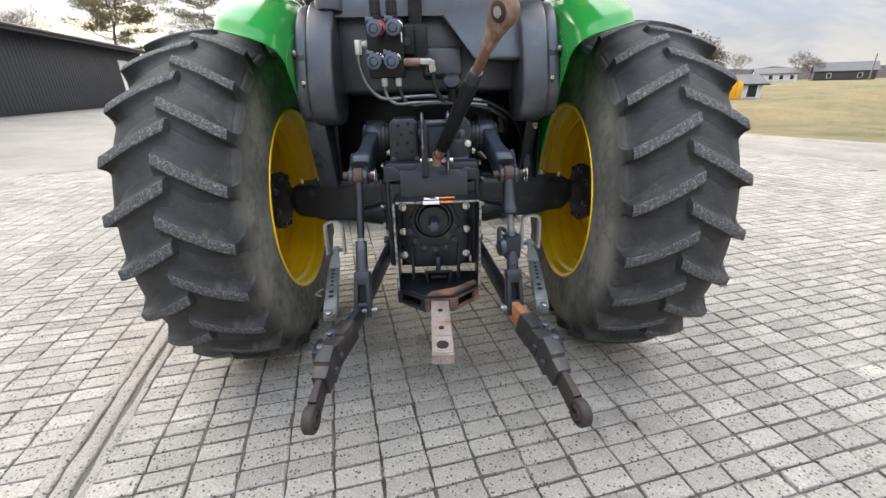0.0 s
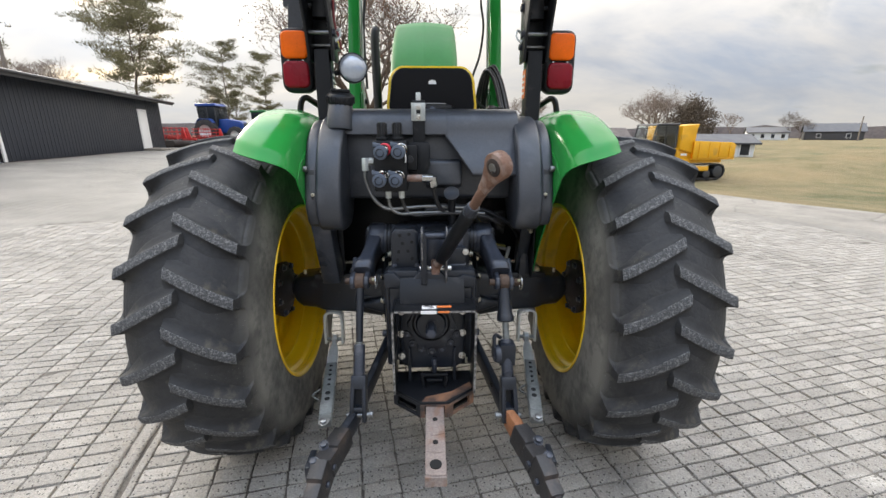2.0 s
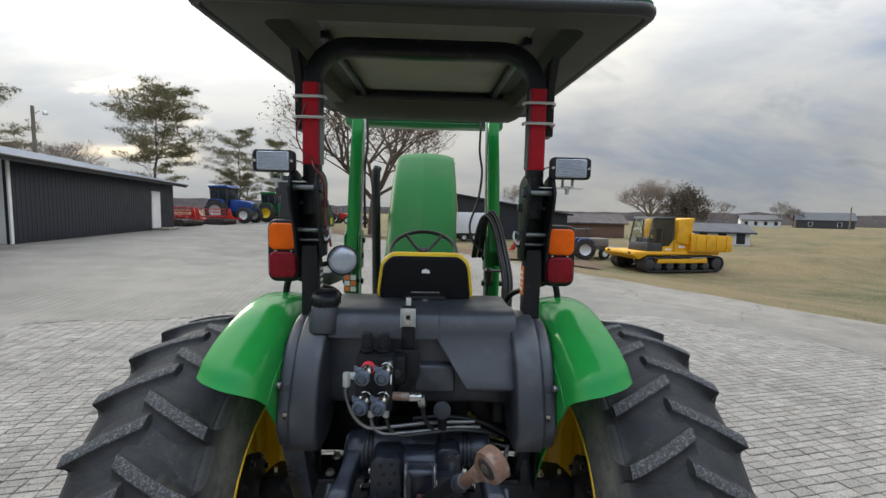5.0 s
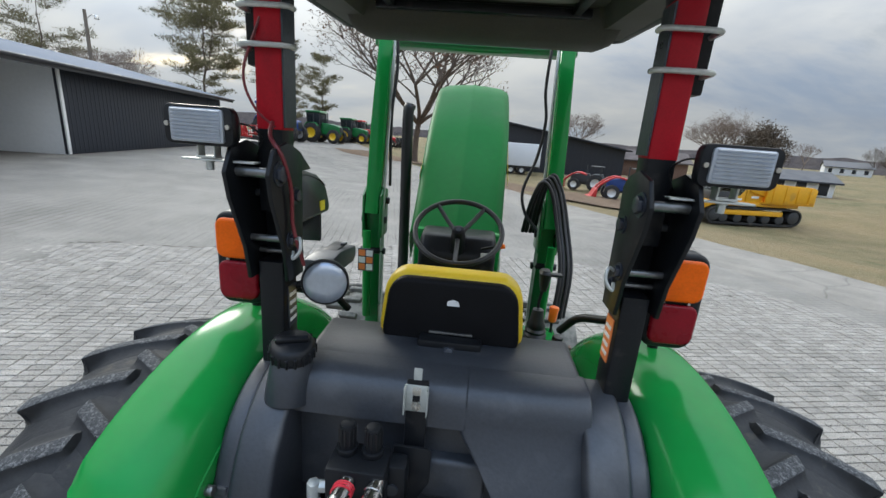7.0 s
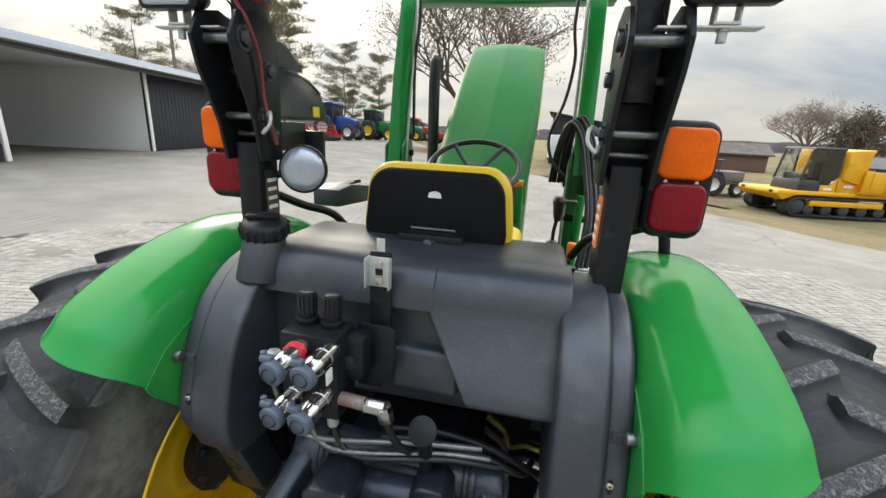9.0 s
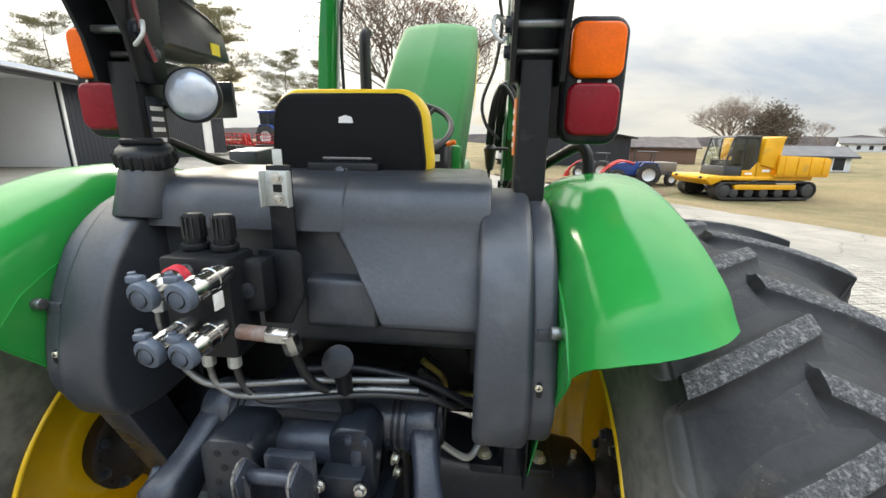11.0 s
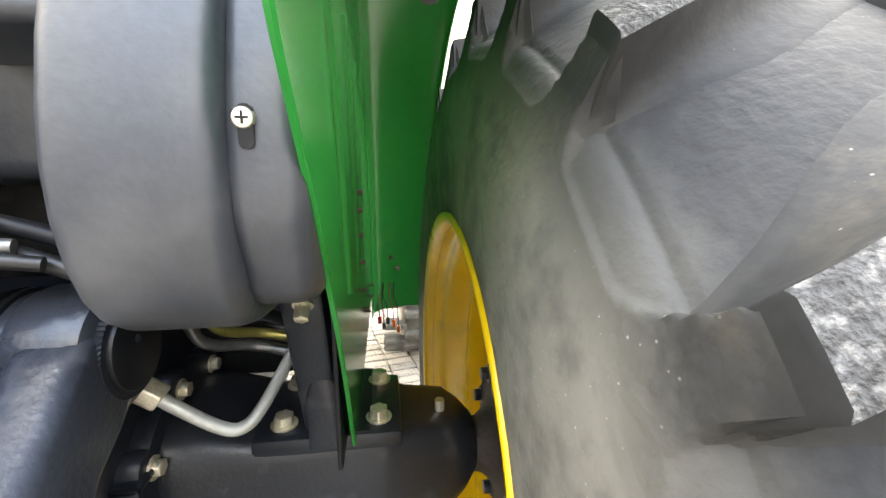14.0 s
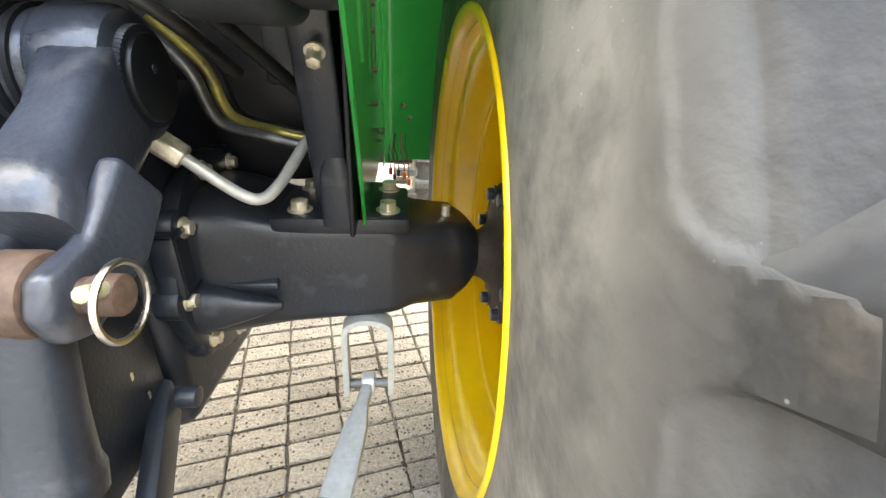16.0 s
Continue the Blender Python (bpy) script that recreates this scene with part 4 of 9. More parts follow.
def pole(x, y, h, arm=True):
    t = thing("utility_pole", "weathered wooden utility pole with a yard lamp", "utility pole", (x, y, gz(x, y) - 0.1))
    part("post", cyl((0, 0, 0), (0, 0, h), 0.16, 0.11, 14), M["pole"], t)
    if arm:
        part("lamp_arm", tube([(0, 0, h - 0.7), (0.5, 0, h - 0.35), (0.9, 0, h - 0.4)], 0.03, 8), M["steel"], t)
        part("lamp_head", cyl((0.9, 0, h - 0.62), (0.9, 0, h - 0.36), 0.17, 0.10, 16, 0.01), M["steel"], t)
    return t


pole(-29.7, 30.0, 9.2 - gz(-29.7, 30.0))
pole(98, 92, 5.5, False)
pole(150, 112, 8.0, False)


# ---- the tractor ----
AX = 0.70  # axle height
tractor = thing("tractor", "green and yellow tractor with canopy, open bonnet and loader", "tractor")


# -- rear wheels --
BARS = 24  # tread bars on each side of a tyre


def tyre_base(u):
    """Carcass radius at a distance u from the tyre's middle."""
    return 0.706 - 0.030 * (abs(u) / 0.135) ** 2.5


def bar_top(u):
    """Radius of the worn face of a tread bar."""
    return 0.725 - 0.030 * (abs(u) / 0.19) ** 2.2


def lug_mesh(sgn):
    """One tread bar, from the tyre's middle to the shoulder on side sgn, at angle 0 (along +y), rising backwards round the tyre."""
    t = bmesh.new()
    rings = []
    n = 13
    for i in range(n + 3):
        k = min(1.0, max(0.0, (i - 1) / n))
        u = -0.018 + 0.209 * k
        ang = radians(-8.4) * (1 - k) ** 1.1
        top, base = bar_top(u), tyre_base(u)
        h = top - base
        w = 0.0150 + 0.0030 * k
        fl = (0.028 + 0.85 * h) * (1.0 - 0.86 * ease((k - 0.5) / 0.5))
        if i == 0:  # nose of the bar at the middle of the tyre
            u, h, w, fl = -0.027, 0.002, 0.007, 0.012
        if i > n:  # rounded end over the shoulder
            q = i - n
            u, h, w, fl = u + 0.0012 * q, h - 0.004 * (q - 1) - 0.001, w - 0.002 * (q - 1), fl * 0.5
        half = [(w + fl * 1.25, -0.005), (w + fl, 0.0004), (w + fl * 0.74, 0.045 * h), (w + fl * 0.52, 0.13 * h), (w + fl * 0.34, 0.28 * h), (w + fl * 0.18, 0.52 * h), (w + fl * 0.06 + 0.001, 0.84 * h), (w + 0.0012, 0.955 * h), (w - 0.0022, h)]
        ring = []
        for hw, q in half + [(0.0, h * 1.004)] + [(-a, b) for a, b in half[::-1]]:
            a = ang + hw / 0.70
            rr = base + q
            ring.append((sgn * u, rr * math.cos(a), rr * math.sin(a)))
        rings.append(ring)
    loft(rings, bm=t)
    finish(t, 42)
    me = bpy.data.meshes.new("lug")
    t.to_mesh(me)
    t.free()
    me.materials.append(M["lug"]), me.materials.append(M["lugface"])
    for p in me.polygons:
        c = p.center
        r = math.hypot(c.y, c.z)
        if len(p.vertices) == 4 and r > bar_top(c.x) - 0.0022:
            p.material_index = 1
    return me


LUG = {s: lug_mesh(s) for s in (-1, 1)}


def rear_wheel(side, phase_in, phase_out, cx):
    """side +1: the right wheel. Phases: the angle, from ahead over the top, of one bar's shoulder end."""
    at = pose(side * cx, 0, AX - 0.008)
    # half profile from the bead to the crown: the full shoulder into which the bars run, and the floor of the pockets between them
    full = [(0.190, 0.388), (0.2100, 0.409), (0.2128, 0.43), (0.2140, 0.47), (0.2160, 0.51), (0.2155, 0.545), (0.2125, 0.575), (0.2085, 0.598)]
    floor = list(full)
    fe = [(0.2065, 0.609), (0.2045, 0.620), (0.2025, 0.632), (0.2003, 0.645), (0.1978, 0.658), (0.1955, 0.671), (0.1930, 0.683), (0.1890, 0.6915)]
    ff = [(0.2030, 0.610), (0.1975, 0.6185), (0.1930, 0.6255), (0.1893, 0.6315), (0.1862, 0.6365), (0.1832, 0.6405), (0.1806, 0.6440), (0.1780, 0.6468)]
    full += [(v.x, v.y) for v in smooth_path([(u, r, 0) for u, r in fe], 4)]
    floor += [(v.x, v.y) for v in smooth_path([(u, r, 0) for u, r in ff], 4)]
    crown = [(u, tyre_base(u)) for u in [0.176 - 0.0176 * k for k in range(11)]]
    seg = BARS * 46
    step = 2 * math.pi / BARS
    bm = bmesh.new()
    grid = []
    for k in range(seg):
        a = 2 * math.pi * k / seg
        line = []
        for sg, ph in ((-1, phase_in if side > 0 else phase_out), (1, phase_out if side > 0 else phase_in)):
            half = []
            for (uf, rf), (uo, ro) in zip(floor, full):
                # rounded pocket between the bars; the root of a bar narrows towards its face
                off = ((a - radians(ph + -10 * (0.69 - ro))) / step) % 1.0 - 0.5  # 0 midway between two bars
                root = 0.0265 - 0.0075 * ease((ro - 0.625) / 0.06)
                wide = step * 0.5 * 0.66 - root
                dx, dy = abs(off) * step * 0.66 - (wide - 0.026), 0.621 + 0.026 - ro
                d = math.hypot(max(dx, 0), max(dy, 0)) + min(max(dx, dy), 0) - 0.026
                q = ease(0.5 - d / 0.0056) * (0.22 + 0.78 * ease((ro - 0.610) / 0.065))
                wv = 0.0007 * noise.noise((a * 9 + sg, ro * 30, side * 3.0))
                half.append((sg * (uo + (uf - uo) * q + wv), ro + (rf - ro) * q))
            half += [(sg * u, r) for u, r in crown[:10 if sg < 0 else 11]]
            line += half if sg < 0 else half[::-1]
        grid.append([bm.verts.new((u, r * math.cos(a), r * math.sin(a))) for u, r in line])
    for p_, q_ in zip(grid, grid[1:] + grid[:1]):
        for k in range(len(p_) - 1):
            bm.faces.new((p_[k], p_[k + 1], q_[k + 1], q_[k]))
    tyre = part("rear_tyre", bm, M["rubber"], tractor, "large black rear tyre with worn, dusty tread bars", at, 60)
    for sgn, ph in ((-side, phase_in), (side, phase_out)):
        for k in range(BARS):
            a = ph + 360 / BARS * k
            o = new("tread_bar", LUG[sgn])
            o.parent = tyre
            o.matrix_local = pose(0, 0, 0, a, 0, 0)
    s = -side  # inboard
    rp = [(s * 0.204, 0.409), (s * 0.210, 0.4115), (s * 0.2145, 0.409), (s * 0.2150, 0.404), (s * 0.2110, 0.397), (s * 0.201, 0.391), (s * 0.178, 0.386), (s * 0.170, 0.382), (s * 0.163, 0.372), (s * 0.150, 0.366), (s * 0.110, 0.358), (s * 0.104, 0.350), (s * 0.096, 0.346), (s * 0.045, 0.345), (s * 0.036, 0.352), (s * 0.010, 0.354), (s * -0.008, 0.346), (s * -0.012, 0.325), (s * 0.000, 0.285), (s * 0.024, 0.225), (s * 0.050, 0.168), (s * 0.062, 0.145), (s * 0.064, 0.06)]
    rp = [(v.x, v.y) for v in smooth_path([(u, r, 0) for u, r in rp], 3)]
    back = [(-s * 0.204, 0.409), (-s * 0.2145, 0.409), (-s * 0.2150, 0.404), (-s * 0.2, 0.391), (-s * 0.15, 0.36), (-s * 0.014, 0.352)]
    rim = bmesh.new()
    revolve(rp, 128, bm=rim)
    revolve(back, 96, bm=rim)
    revolve([(s * 0.054, 0.06), (s * 0.042, 0.165), (s * 0.012, 0.230), (s * -0.014, 0.29), (s * -0.018, 0.345)], 96, bm=rim)
    rim = part("rear_rim", rim, M["yellow"], tractor, "yellow pressed-steel rim with concentric ridges", at, 30)
    # hub flange with bolts
    hub = bmesh.new()
    revolve([(s * 0.066, 0.0), (s * 0.066, 0.118), (s * 0.092, 0.130), (s * 0.102, 0.132), (s * 0.116, 0.135), (s * 0.122, 0.128), (s * 0.125, 0.098), (s * 0.130, 0.078), (s * 0.142, 0.058), (s * 0.156, 0.047), (s * 0.170, 0.043), (s * 0.215, 0.041)], 48, bm=hub)
    hub = part("hub_flange", hub, M["rust_dark"], rim, "dark rusty hub flange")
    for k in range(8):
        a = 2 * math.pi * k / 8 + 0.2
        part("hub_bolt", hexbolt((s * 0.122, 0.117 * math.cos(a), 0.117 * math.sin(a)), (s, 0, 0), 0.013, 0.016), M["cast_worn"], hub)
        b = a + math.pi / 8
        part("hub_hole", cyl((s * 0.120, 0.117 * math.cos(b), 0.117 * math.sin(b)), (s * 0.1235, 0.117 * math.cos(b), 0.117 * math.sin(b)), 0.006, seg=12), M["hole_shade"], hub)
    return tyre


rear_wheel(1, 141.2, 133.9, 0.828)
rear_wheel(-1, 133.1, 139.6, 0.824)


# -- axle, gear case --
def axle(side):
    bm = bmesh.new()
    rings = []
    for x, hy, hz, r, dz in ((0.20, 0.122, 0.132, 0.07, 0.0), (0.26, 0.116, 0.120, 0.06, 0.0), (0.34, 0.103, 0.096, 0.03, -0.003), (0.50, 0.095, 0.088, 0.025, 0.0), (0.515, 0.094, 0.088, 0.03, 0.0), (0.545, 0.088, 0.080, 0.035, 0.0), (0.612, 0.084, 0.076, 0.04, 0.0), (0.640, 0.068, 0.062, 0.045, 0.0), (0.660, 0.046, 0.044, 0.04, 0.0)):
        rings.append([(side * x, u, AX + dz + v) for u, v in rounded(2 * hy, 2 * hz, r, 4)])
    loft(rings, bm=bm)
    ax = part("rear_axle", bm, M["cast"], tractor, "black cast rear axle housing")
    # mounting pad with bolts
    part("axle_pad", box((side * 0.43, -0.015, AX + 0.086), (0.21, 0.17, 0.026), 0.005), M["cast"], ax)
    for x in (0.363, 0.501):
        for y in (-0.062, 0.05):
            part("axle_bolt", hexbolt((side * x, y, AX + 0.099), (0, 0, 1), 0.0145, 0.017), M["bolt"], ax)
    part("rib", prism([(-0.095, AX - 0.02), (-0.118, AX - 0.015), (-0.118, AX - 0.005), (-0.095, AX + 0.005)], side * 0.25, side * 0.33, "x", 0.003), M["cast"], ax)
    part("breather", cyl((side * 0.60, -0.02, AX + 0.075), (side * 0.60, -0.02, AX + 0.095), 0.008, seg=8), M["bolt"], ax)
    part("case_flange", cyl((side * 0.188, 0, AX), (side * 0.215, 0, AX), 0.175, seg=36, bevel=0.004), M["cast"], ax)
    for k in range(9):
        a = radians(143 + 40 * k)
        part("flange_bolt", hexbolt((side * 0.215, 0.156 * math.cos(a), AX + 0.156 * math.sin(a)), (side, 0, 0), 0.0115, 0.013), M["bolt"], ax)
        part("flange_lobe", cyl((side * 0.180, 0.160 * math.cos(a), AX + 0.160 * math.sin(a)), (side * 0.2145, 0.160 * math.cos(a), AX + 0.160 * math.sin(a)), 0.026, seg=18, bevel=0.003), M["cast"], ax)
    fr = bmesh.new()
    for y0, y1, z0, z1 in ((-0.170, -0.160, 0.70, 0.80), (-0.120, -0.110, 0.70, 0.80), (-0.170, -0.110, 0.70, 0.709), (-0.170, -0.110, 0.791, 0.80)):
        box((side * 0.205, (y0 + y1) / 2, (z0 + z1) / 2), (0.034, y1 - y0, z1 - z0), 0.003, bm=fr)
    part("cast_frame", fr, M["cast"], ax, "raised rectangular frame on the casting")
    part("cast_rib", loft([[(side * x, -0.122 - u, AX - 0.040 + v) for u, v in rounded(w, h, min(w, h) * 0.4, 3)] for x, w, h in ((0.212, 0.066, 0.085), (0.25, 0.058, 0.066), (0.29, 0.040, 0.040), (0.335, 0.012, 0.012))]), M["cast"], ax, "tapering cast rib")
    return ax


axle(1), axle(-1)

case = bmesh.new()
prism([(-0.18, 0.45), (-0.18, 0.93), (0.10, 0.97), (0.9, 0.93), (1.0, 0.5), (0.2, 0.42)], -0.188, 0.188, "x", 0.03, 3, case)
prism([(-0.43, 0.52), (-0.43, 0.86), (-0.17, 0.90), (-0.17, 0.47)], -0.165, 0.165, "x", 0.02, 3, case)
case = part("gear_case", case, M["cast"], tractor, "black cast transmission case")
part("pto_plate", prism(rounded(0.25, 0.33, 0.05, 4, 0.005, 0.69), -0.455, -0.425, "y", 0.006), M["cast"], case)
# scalloped lower casting round the shaft
sc = []
for k in range(48):
    a = 2 * math.pi * k / 48
    r = 0.086 + (0.010 * max(0.0, math.cos(6 * a + 0.5)) if math.sin(a) < 0.25 else 0.0)
    sc.append((0.003 + r * math.cos(a), 0.715 + 1.12 * r * math.sin(a)))
part("scalloped_cover", prism(sc, -0.466, -0.45, "y", 0.004), M["cast"], case)
pto = part("pto_housing", cyl((0, -0.452, 0.723), (0, -0.485, 0.723), 0.062, 0.055, 28, 0.005), M["cast"], case)
part("pto_ring", revolve([(-0.003, 0.060), (-0.008, 0.066), (-0.008, 0.072), (0.0, 0.074)], 36, "y"), M["cast_worn"], pto, m=pose(0, -0.458, 0.723))
sh = bmesh.new()
for k in range(6):
    a = 2 * math.pi * k / 6
    box((0.0155 * math.cos(a), -0.515, 0.723 + 0.0155 * math.sin(a)), (0.008, 0.075, 0.008), 0.001, seg=1, bm=sh)
cyl((0, -0.47, 0.723), (0, -0.555, 0.723), 0.0165, seg=16, bevel=0.003, bm=sh)
part("pto_shaft", sh, M["cast_worn"], pto, "splined steel stub shaft")
for x, z, r in ((-0.113, 0.770, 0.012), (0.122, 0.769, 0.012), (-0.115, 0.676, 0.0125), (0.122, 0.679, 0.0125), (-0.116, 0.580, 0.0125), (0.122, 0.580, 0.0125), (0.080, 0.734, 0.008), (0.080, 0.698, 0.008), (-0.055, 0.83, 0.008), (0.06, 0.83, 0.008)):
    part("case_bolt", hexbolt((x, -0.455, z), (0, -1, 0), r * 0.84, 0.014), M["steel"] if r > 0.01 else M["cast_worn"], case)
for x, z in ((-0.132, 0.548), (0.140, 0.552)):
    part("case_pin", cyl((x, -0.445, z - 0.012), (x, -0.447, z + 0.012), 0.0055, seg=10, bevel=0.001), M["bolt"], case)
# raised ribs and bosses on the rear face
rb = bmesh.new()
for x, z0, z1 in ((-0.085, 0.47, 0.62), (0.092, 0.47, 0.62)):
    prism([(x - 0.006, z0), (x + 0.006, z0), (x + 0.004, z1), (x - 0.004, z1)], -0.470, -0.425, "y", 0.002, 1, rb)
for k in range(7):
    a = radians(200 + 23.3 * k)
    cyl((0.003 + 0.104 * math.cos(a), -0.430, 0.712 + 0.112 * math.sin(a)), (0.003 + 0.104 * math.cos(a), -0.462, 0.712 + 0.112 * math.sin(a)), 0.016, seg=14, bevel=0.003, bm=rb)
part("case_bosses", rb, M["cast"], case)
for k in range(7):
    a = radians(200 + 23.3 * k)
    part("boss_bolt", hexbolt((0.003 + 0.104 * math.cos(a), -0.462, 0.712 + 0.112 * math.sin(a)), (0, -1, 0), 0.007, 0.007, washer=False), M["cast_worn"], case)
for k in range(9):
    zz = 0.56 + 0.05 * k
    for s in (-1, 1):
        part("case_bolt", hexbolt((s * 0.165, -0.22 - 0.018 * (k % 3), zz - 0.02), (s, -0.2, 0), 0.010, 0.012), M["bolt"], case)
ribs = bmesh.new()
for s in (-1, 1):
    box((s * 0.16, -0.30, 0.70), (0.035, 0.22, 0.38), 0.012, bm=ribs)
    box((s * 0.10, -0.40, 0.90), (0.14, 0.08, 0.06), 0.014, bm=ribs)
    prism([(-0.43, 0.86), (-0.35, 0.98), (-0.2, 0.98), (-0.2, 0.86)], s * 0.05, s * 0.14, "x", 0.008, 2, ribs)
part("case_ribs", ribs, M["cast"], case)

# -- rockshaft, lift arms, links --
rock = bmesh.new()
prism([(-0.34, 0.92), (-0.32, 0.99), (-0.25, 1.04), (-0.10, 1.045), (0.02, 1.01), (0.02, 0.92)], -0.15, 0.15, "x", 0.02, 3, rock)
rock = part("rockshaft_cover", rock, M["cast"], tractor, "black cast lift housing")
part("rockshaft", cyl((-0.215, -0.205, 0.995), (0.215, -0.205, 0.995), 0.060, seg=32, bevel=0.004), M["cast_worn"], rock)
for s in (-1, 1):
    for x in (0.165, 0.178):
        part("seal_ring", revolve([(-0.003, 0.058), (-0.003, 0.064), (0.003, 0.064), (0.003, 0.058)], 32), M["black"], rock, m=pose(s * x, -0.205, 0.995))
step = bmesh.new()
prism([(-0.175, 0.865), (0.170, 0.865), (0.170, 0.905), (0.120, 0.915), (0.095, 0.900), (0.060, 0.905), (0.035, 0.930), (-0.045, 0.930), (-0.060, 0.905), (-0.115, 0.900), (-0.135, 0.925), (-0.175, 0.920)], -0.455, -0.36, "y", 0.006, 2, step)
part("cover_step", step, M["cast"], rock, "stepped cast ledge over the shaft guard")
face_plate = part("cover_face", prism([(-0.150, 0.925), (-0.045, 0.925), (-0.045, 1.065), (-0.060, 1.080), (-0.135, 1.080), (-0.150, 1.060)], -0.405, -0.30, "y", 0.008, 2), M["cast"], rock, "cast face with a row of small holes")
for x, z in ((-0.115, 1.055), (-0.080, 1.060), (-0.105, 1.025), (-0.070, 1.030), (-0.120, 0.992), (-0.085, 0.995), (-0.070, 0.965), (-0.125, 0.960)):
    part("cast_hole", cyl((x, -0.400, z), (x, -0.4062, z), 0.0065, seg=12), M["hole_shade"], face_plate)
for x, z in ((-0.138, 0.938), (-0.052, 0.938), (0.105, 1.055), (0.135, 1.055)):
    part("cover_bolt", hexbolt((x, -0.405 if x < 0 else -0.345, z), (0, -1, 0), 0.008, 0.010), M["cast_worn"], rock)
part("right_face", prism([(0.062, 0.925), (0.150, 0.925), (0.150, 1.050), (0.132, 1.075), (0.080, 1.075), (0.062, 1.055)], -0.345, -0.26, "y", 0.008, 2), M["cast"], rock)
# lift cylinder boss and small fittings on the cover
part("piston_boss", cyl((-0.105, -0.30, 1.005), (0.105, -0.30, 1.005), 0.040, seg=26, bevel=0.004), M["cast_worn"], rock)
for s in (-1, 1):
    part("boss_cap", cyl((s * 0.105, -0.30, 1.005), (s * 0.128, -0.30, 1.005), 0.052, seg=26, bevel=0.006), M["cast_worn"], rock)
part("valve_box", box((0.095, -0.335, 0.945), (0.085, 0.09, 0.11), 0.008), M["cast"], rock)
for x, z in ((0.058, 0.985), (0.135, 0.985), (-0.135, 0.95), (-0.05, 0.90), (0.13, 0.90), (-0.12, 0.885)):
    part("cover_bolt", hexbolt((x, -0.385, z), (0, -1, 0.1), 0.009, 0.012), M["steel"], rock)


def lift_arm(s, end):
    bm = bmesh.new()
    cx = s * 0.222
    rings = []
    p0, p1 = Vector((cx, -0.205, 0.995)), Vector(end)
    d = p1 - p0
    for k, hw, hx in ((0.0, 0.040, 0.030), (0.10, 0.052, 0.032), (0.24, 0.051, 0.030), (0.42, 0.045, 0.026), (0.58, 0.047, 0.027), (0.72, 0.053, 0.034), (0.80, 0.052, 0.036), (0.86, 0.040, 0.034)):
        c = p0 + d * k
        nrm = Vector((0, -d.z, d.y)).normalized()
        ring = []
        for u, v in rounded(2 * hx, 2 * hw, min(hx, hw) * 0.5, 3):
            ring.append(tuple(c + Vector((u, 0, 0)) + nrm * v))
        rings.append(ring)
    loft(rings, bm=bm)
    cyl((cx - 0.034, -0.205, 0.995), (cx + 0.034, -0.205, 0.995), 0.066, seg=40, bevel=0.012, bm=bm)
    for q in (-1, 1):  # fork
        prism([(p1.y + 0.075, p1.z + 0.075), (p1.y + 0.022, p1.z + 0.030), (p1.y - 0.020, p1.z + 0.024), (p1.y - 0.031, p1.z), (p1.y - 0.022, p1.z - 0.024), (p1.y, p1.z - 0.032), (p1.y + 0.03, p1.z - 0.024), (p1.y + 0.075, p1.z - 0.012), (p1.y + 0.12, p1.z + 0.03)], p1.x + q * 0.026 - 0.0095, p1.x + q * 0.026 + 0.0095, "x", 0.007, 3, bm)
    arm = part("lift_arm", bm, M["cast_worn"], tractor, "worn grey-black cast lift arm with a forked end")
    part("end_cap", cyl((cx + s * 0.038, -0.205, 0.995), (cx + s * 0.047, -0.205, 0.995), 0.043, seg=32, bevel=0.003), M["black"], arm, "black round end cap")
    part("cap_dimple", cyl((cx + s * 0.046, -0.207, 1.005), (cx + s * 0.0478, -0.207, 1.005), 0.004, seg=12), M["cast_worn"], arm)
    ring = []
    for k in range(128):
        a, r = 2 * math.pi * k / 128, 0.0505 - 0.0016 * (k % 2)
        ring.append((-0.205 + r * math.cos(a), 0.995 + r * math.sin(a)))
    part("spline_end", prism(ring, min(cx + s * 0.030, cx + s * 0.0415), max(cx + s * 0.030, cx + s * 0.0415), "x", 0.0), M["cast"], arm, "knurled black collar", angle=20)
    part("pin", cyl((p1.x - 0.055, p1.y, p1.z), (p1.x + 0.055, p1.y, p1.z), 0.0125, seg=16, bevel=0.002), M["rust_brown"], arm, "rusty clevis pin")
    part("pin_head", cyl((p1.x + 0.04, p1.y, p1.z), (p1.x + 0.06, p1.y, p1.z), 0.0145, seg=16, bevel=0.003), M["rust_brown"], arm)
    rg = []
    for k in range(25):
        a = 2 * math.pi * k / 24
        rg.append((p1.x + 0.062, p1.y - 0.008 + 0.026 * math.cos(a), p1.z + 0.026 * math.sin(a)))
    part("clip_ring", tube(rg, 0.0024, 8, 2), M["steel"], arm, "bright wire lynch-pin ring")
    part("lynch_pin", cyl((p1.x + 0.053, p1.y - 0.026, p1.z + 0.016), (p1.x + 0.053, p1.y + 0.01, p1.z + 0.002), 0.0055, seg=10, bevel=0.001), M["cream"], arm)
    return arm


ENDR, ENDL = (0.278, -0.440, 0.880), (-0.268, -0.425, 0.884)
lift_arm(1, ENDR), lift_arm(-1, ENDL)
PINR, PINL = (0.288, -0.605, 0.415), (-0.268, -0.60, 0.425)


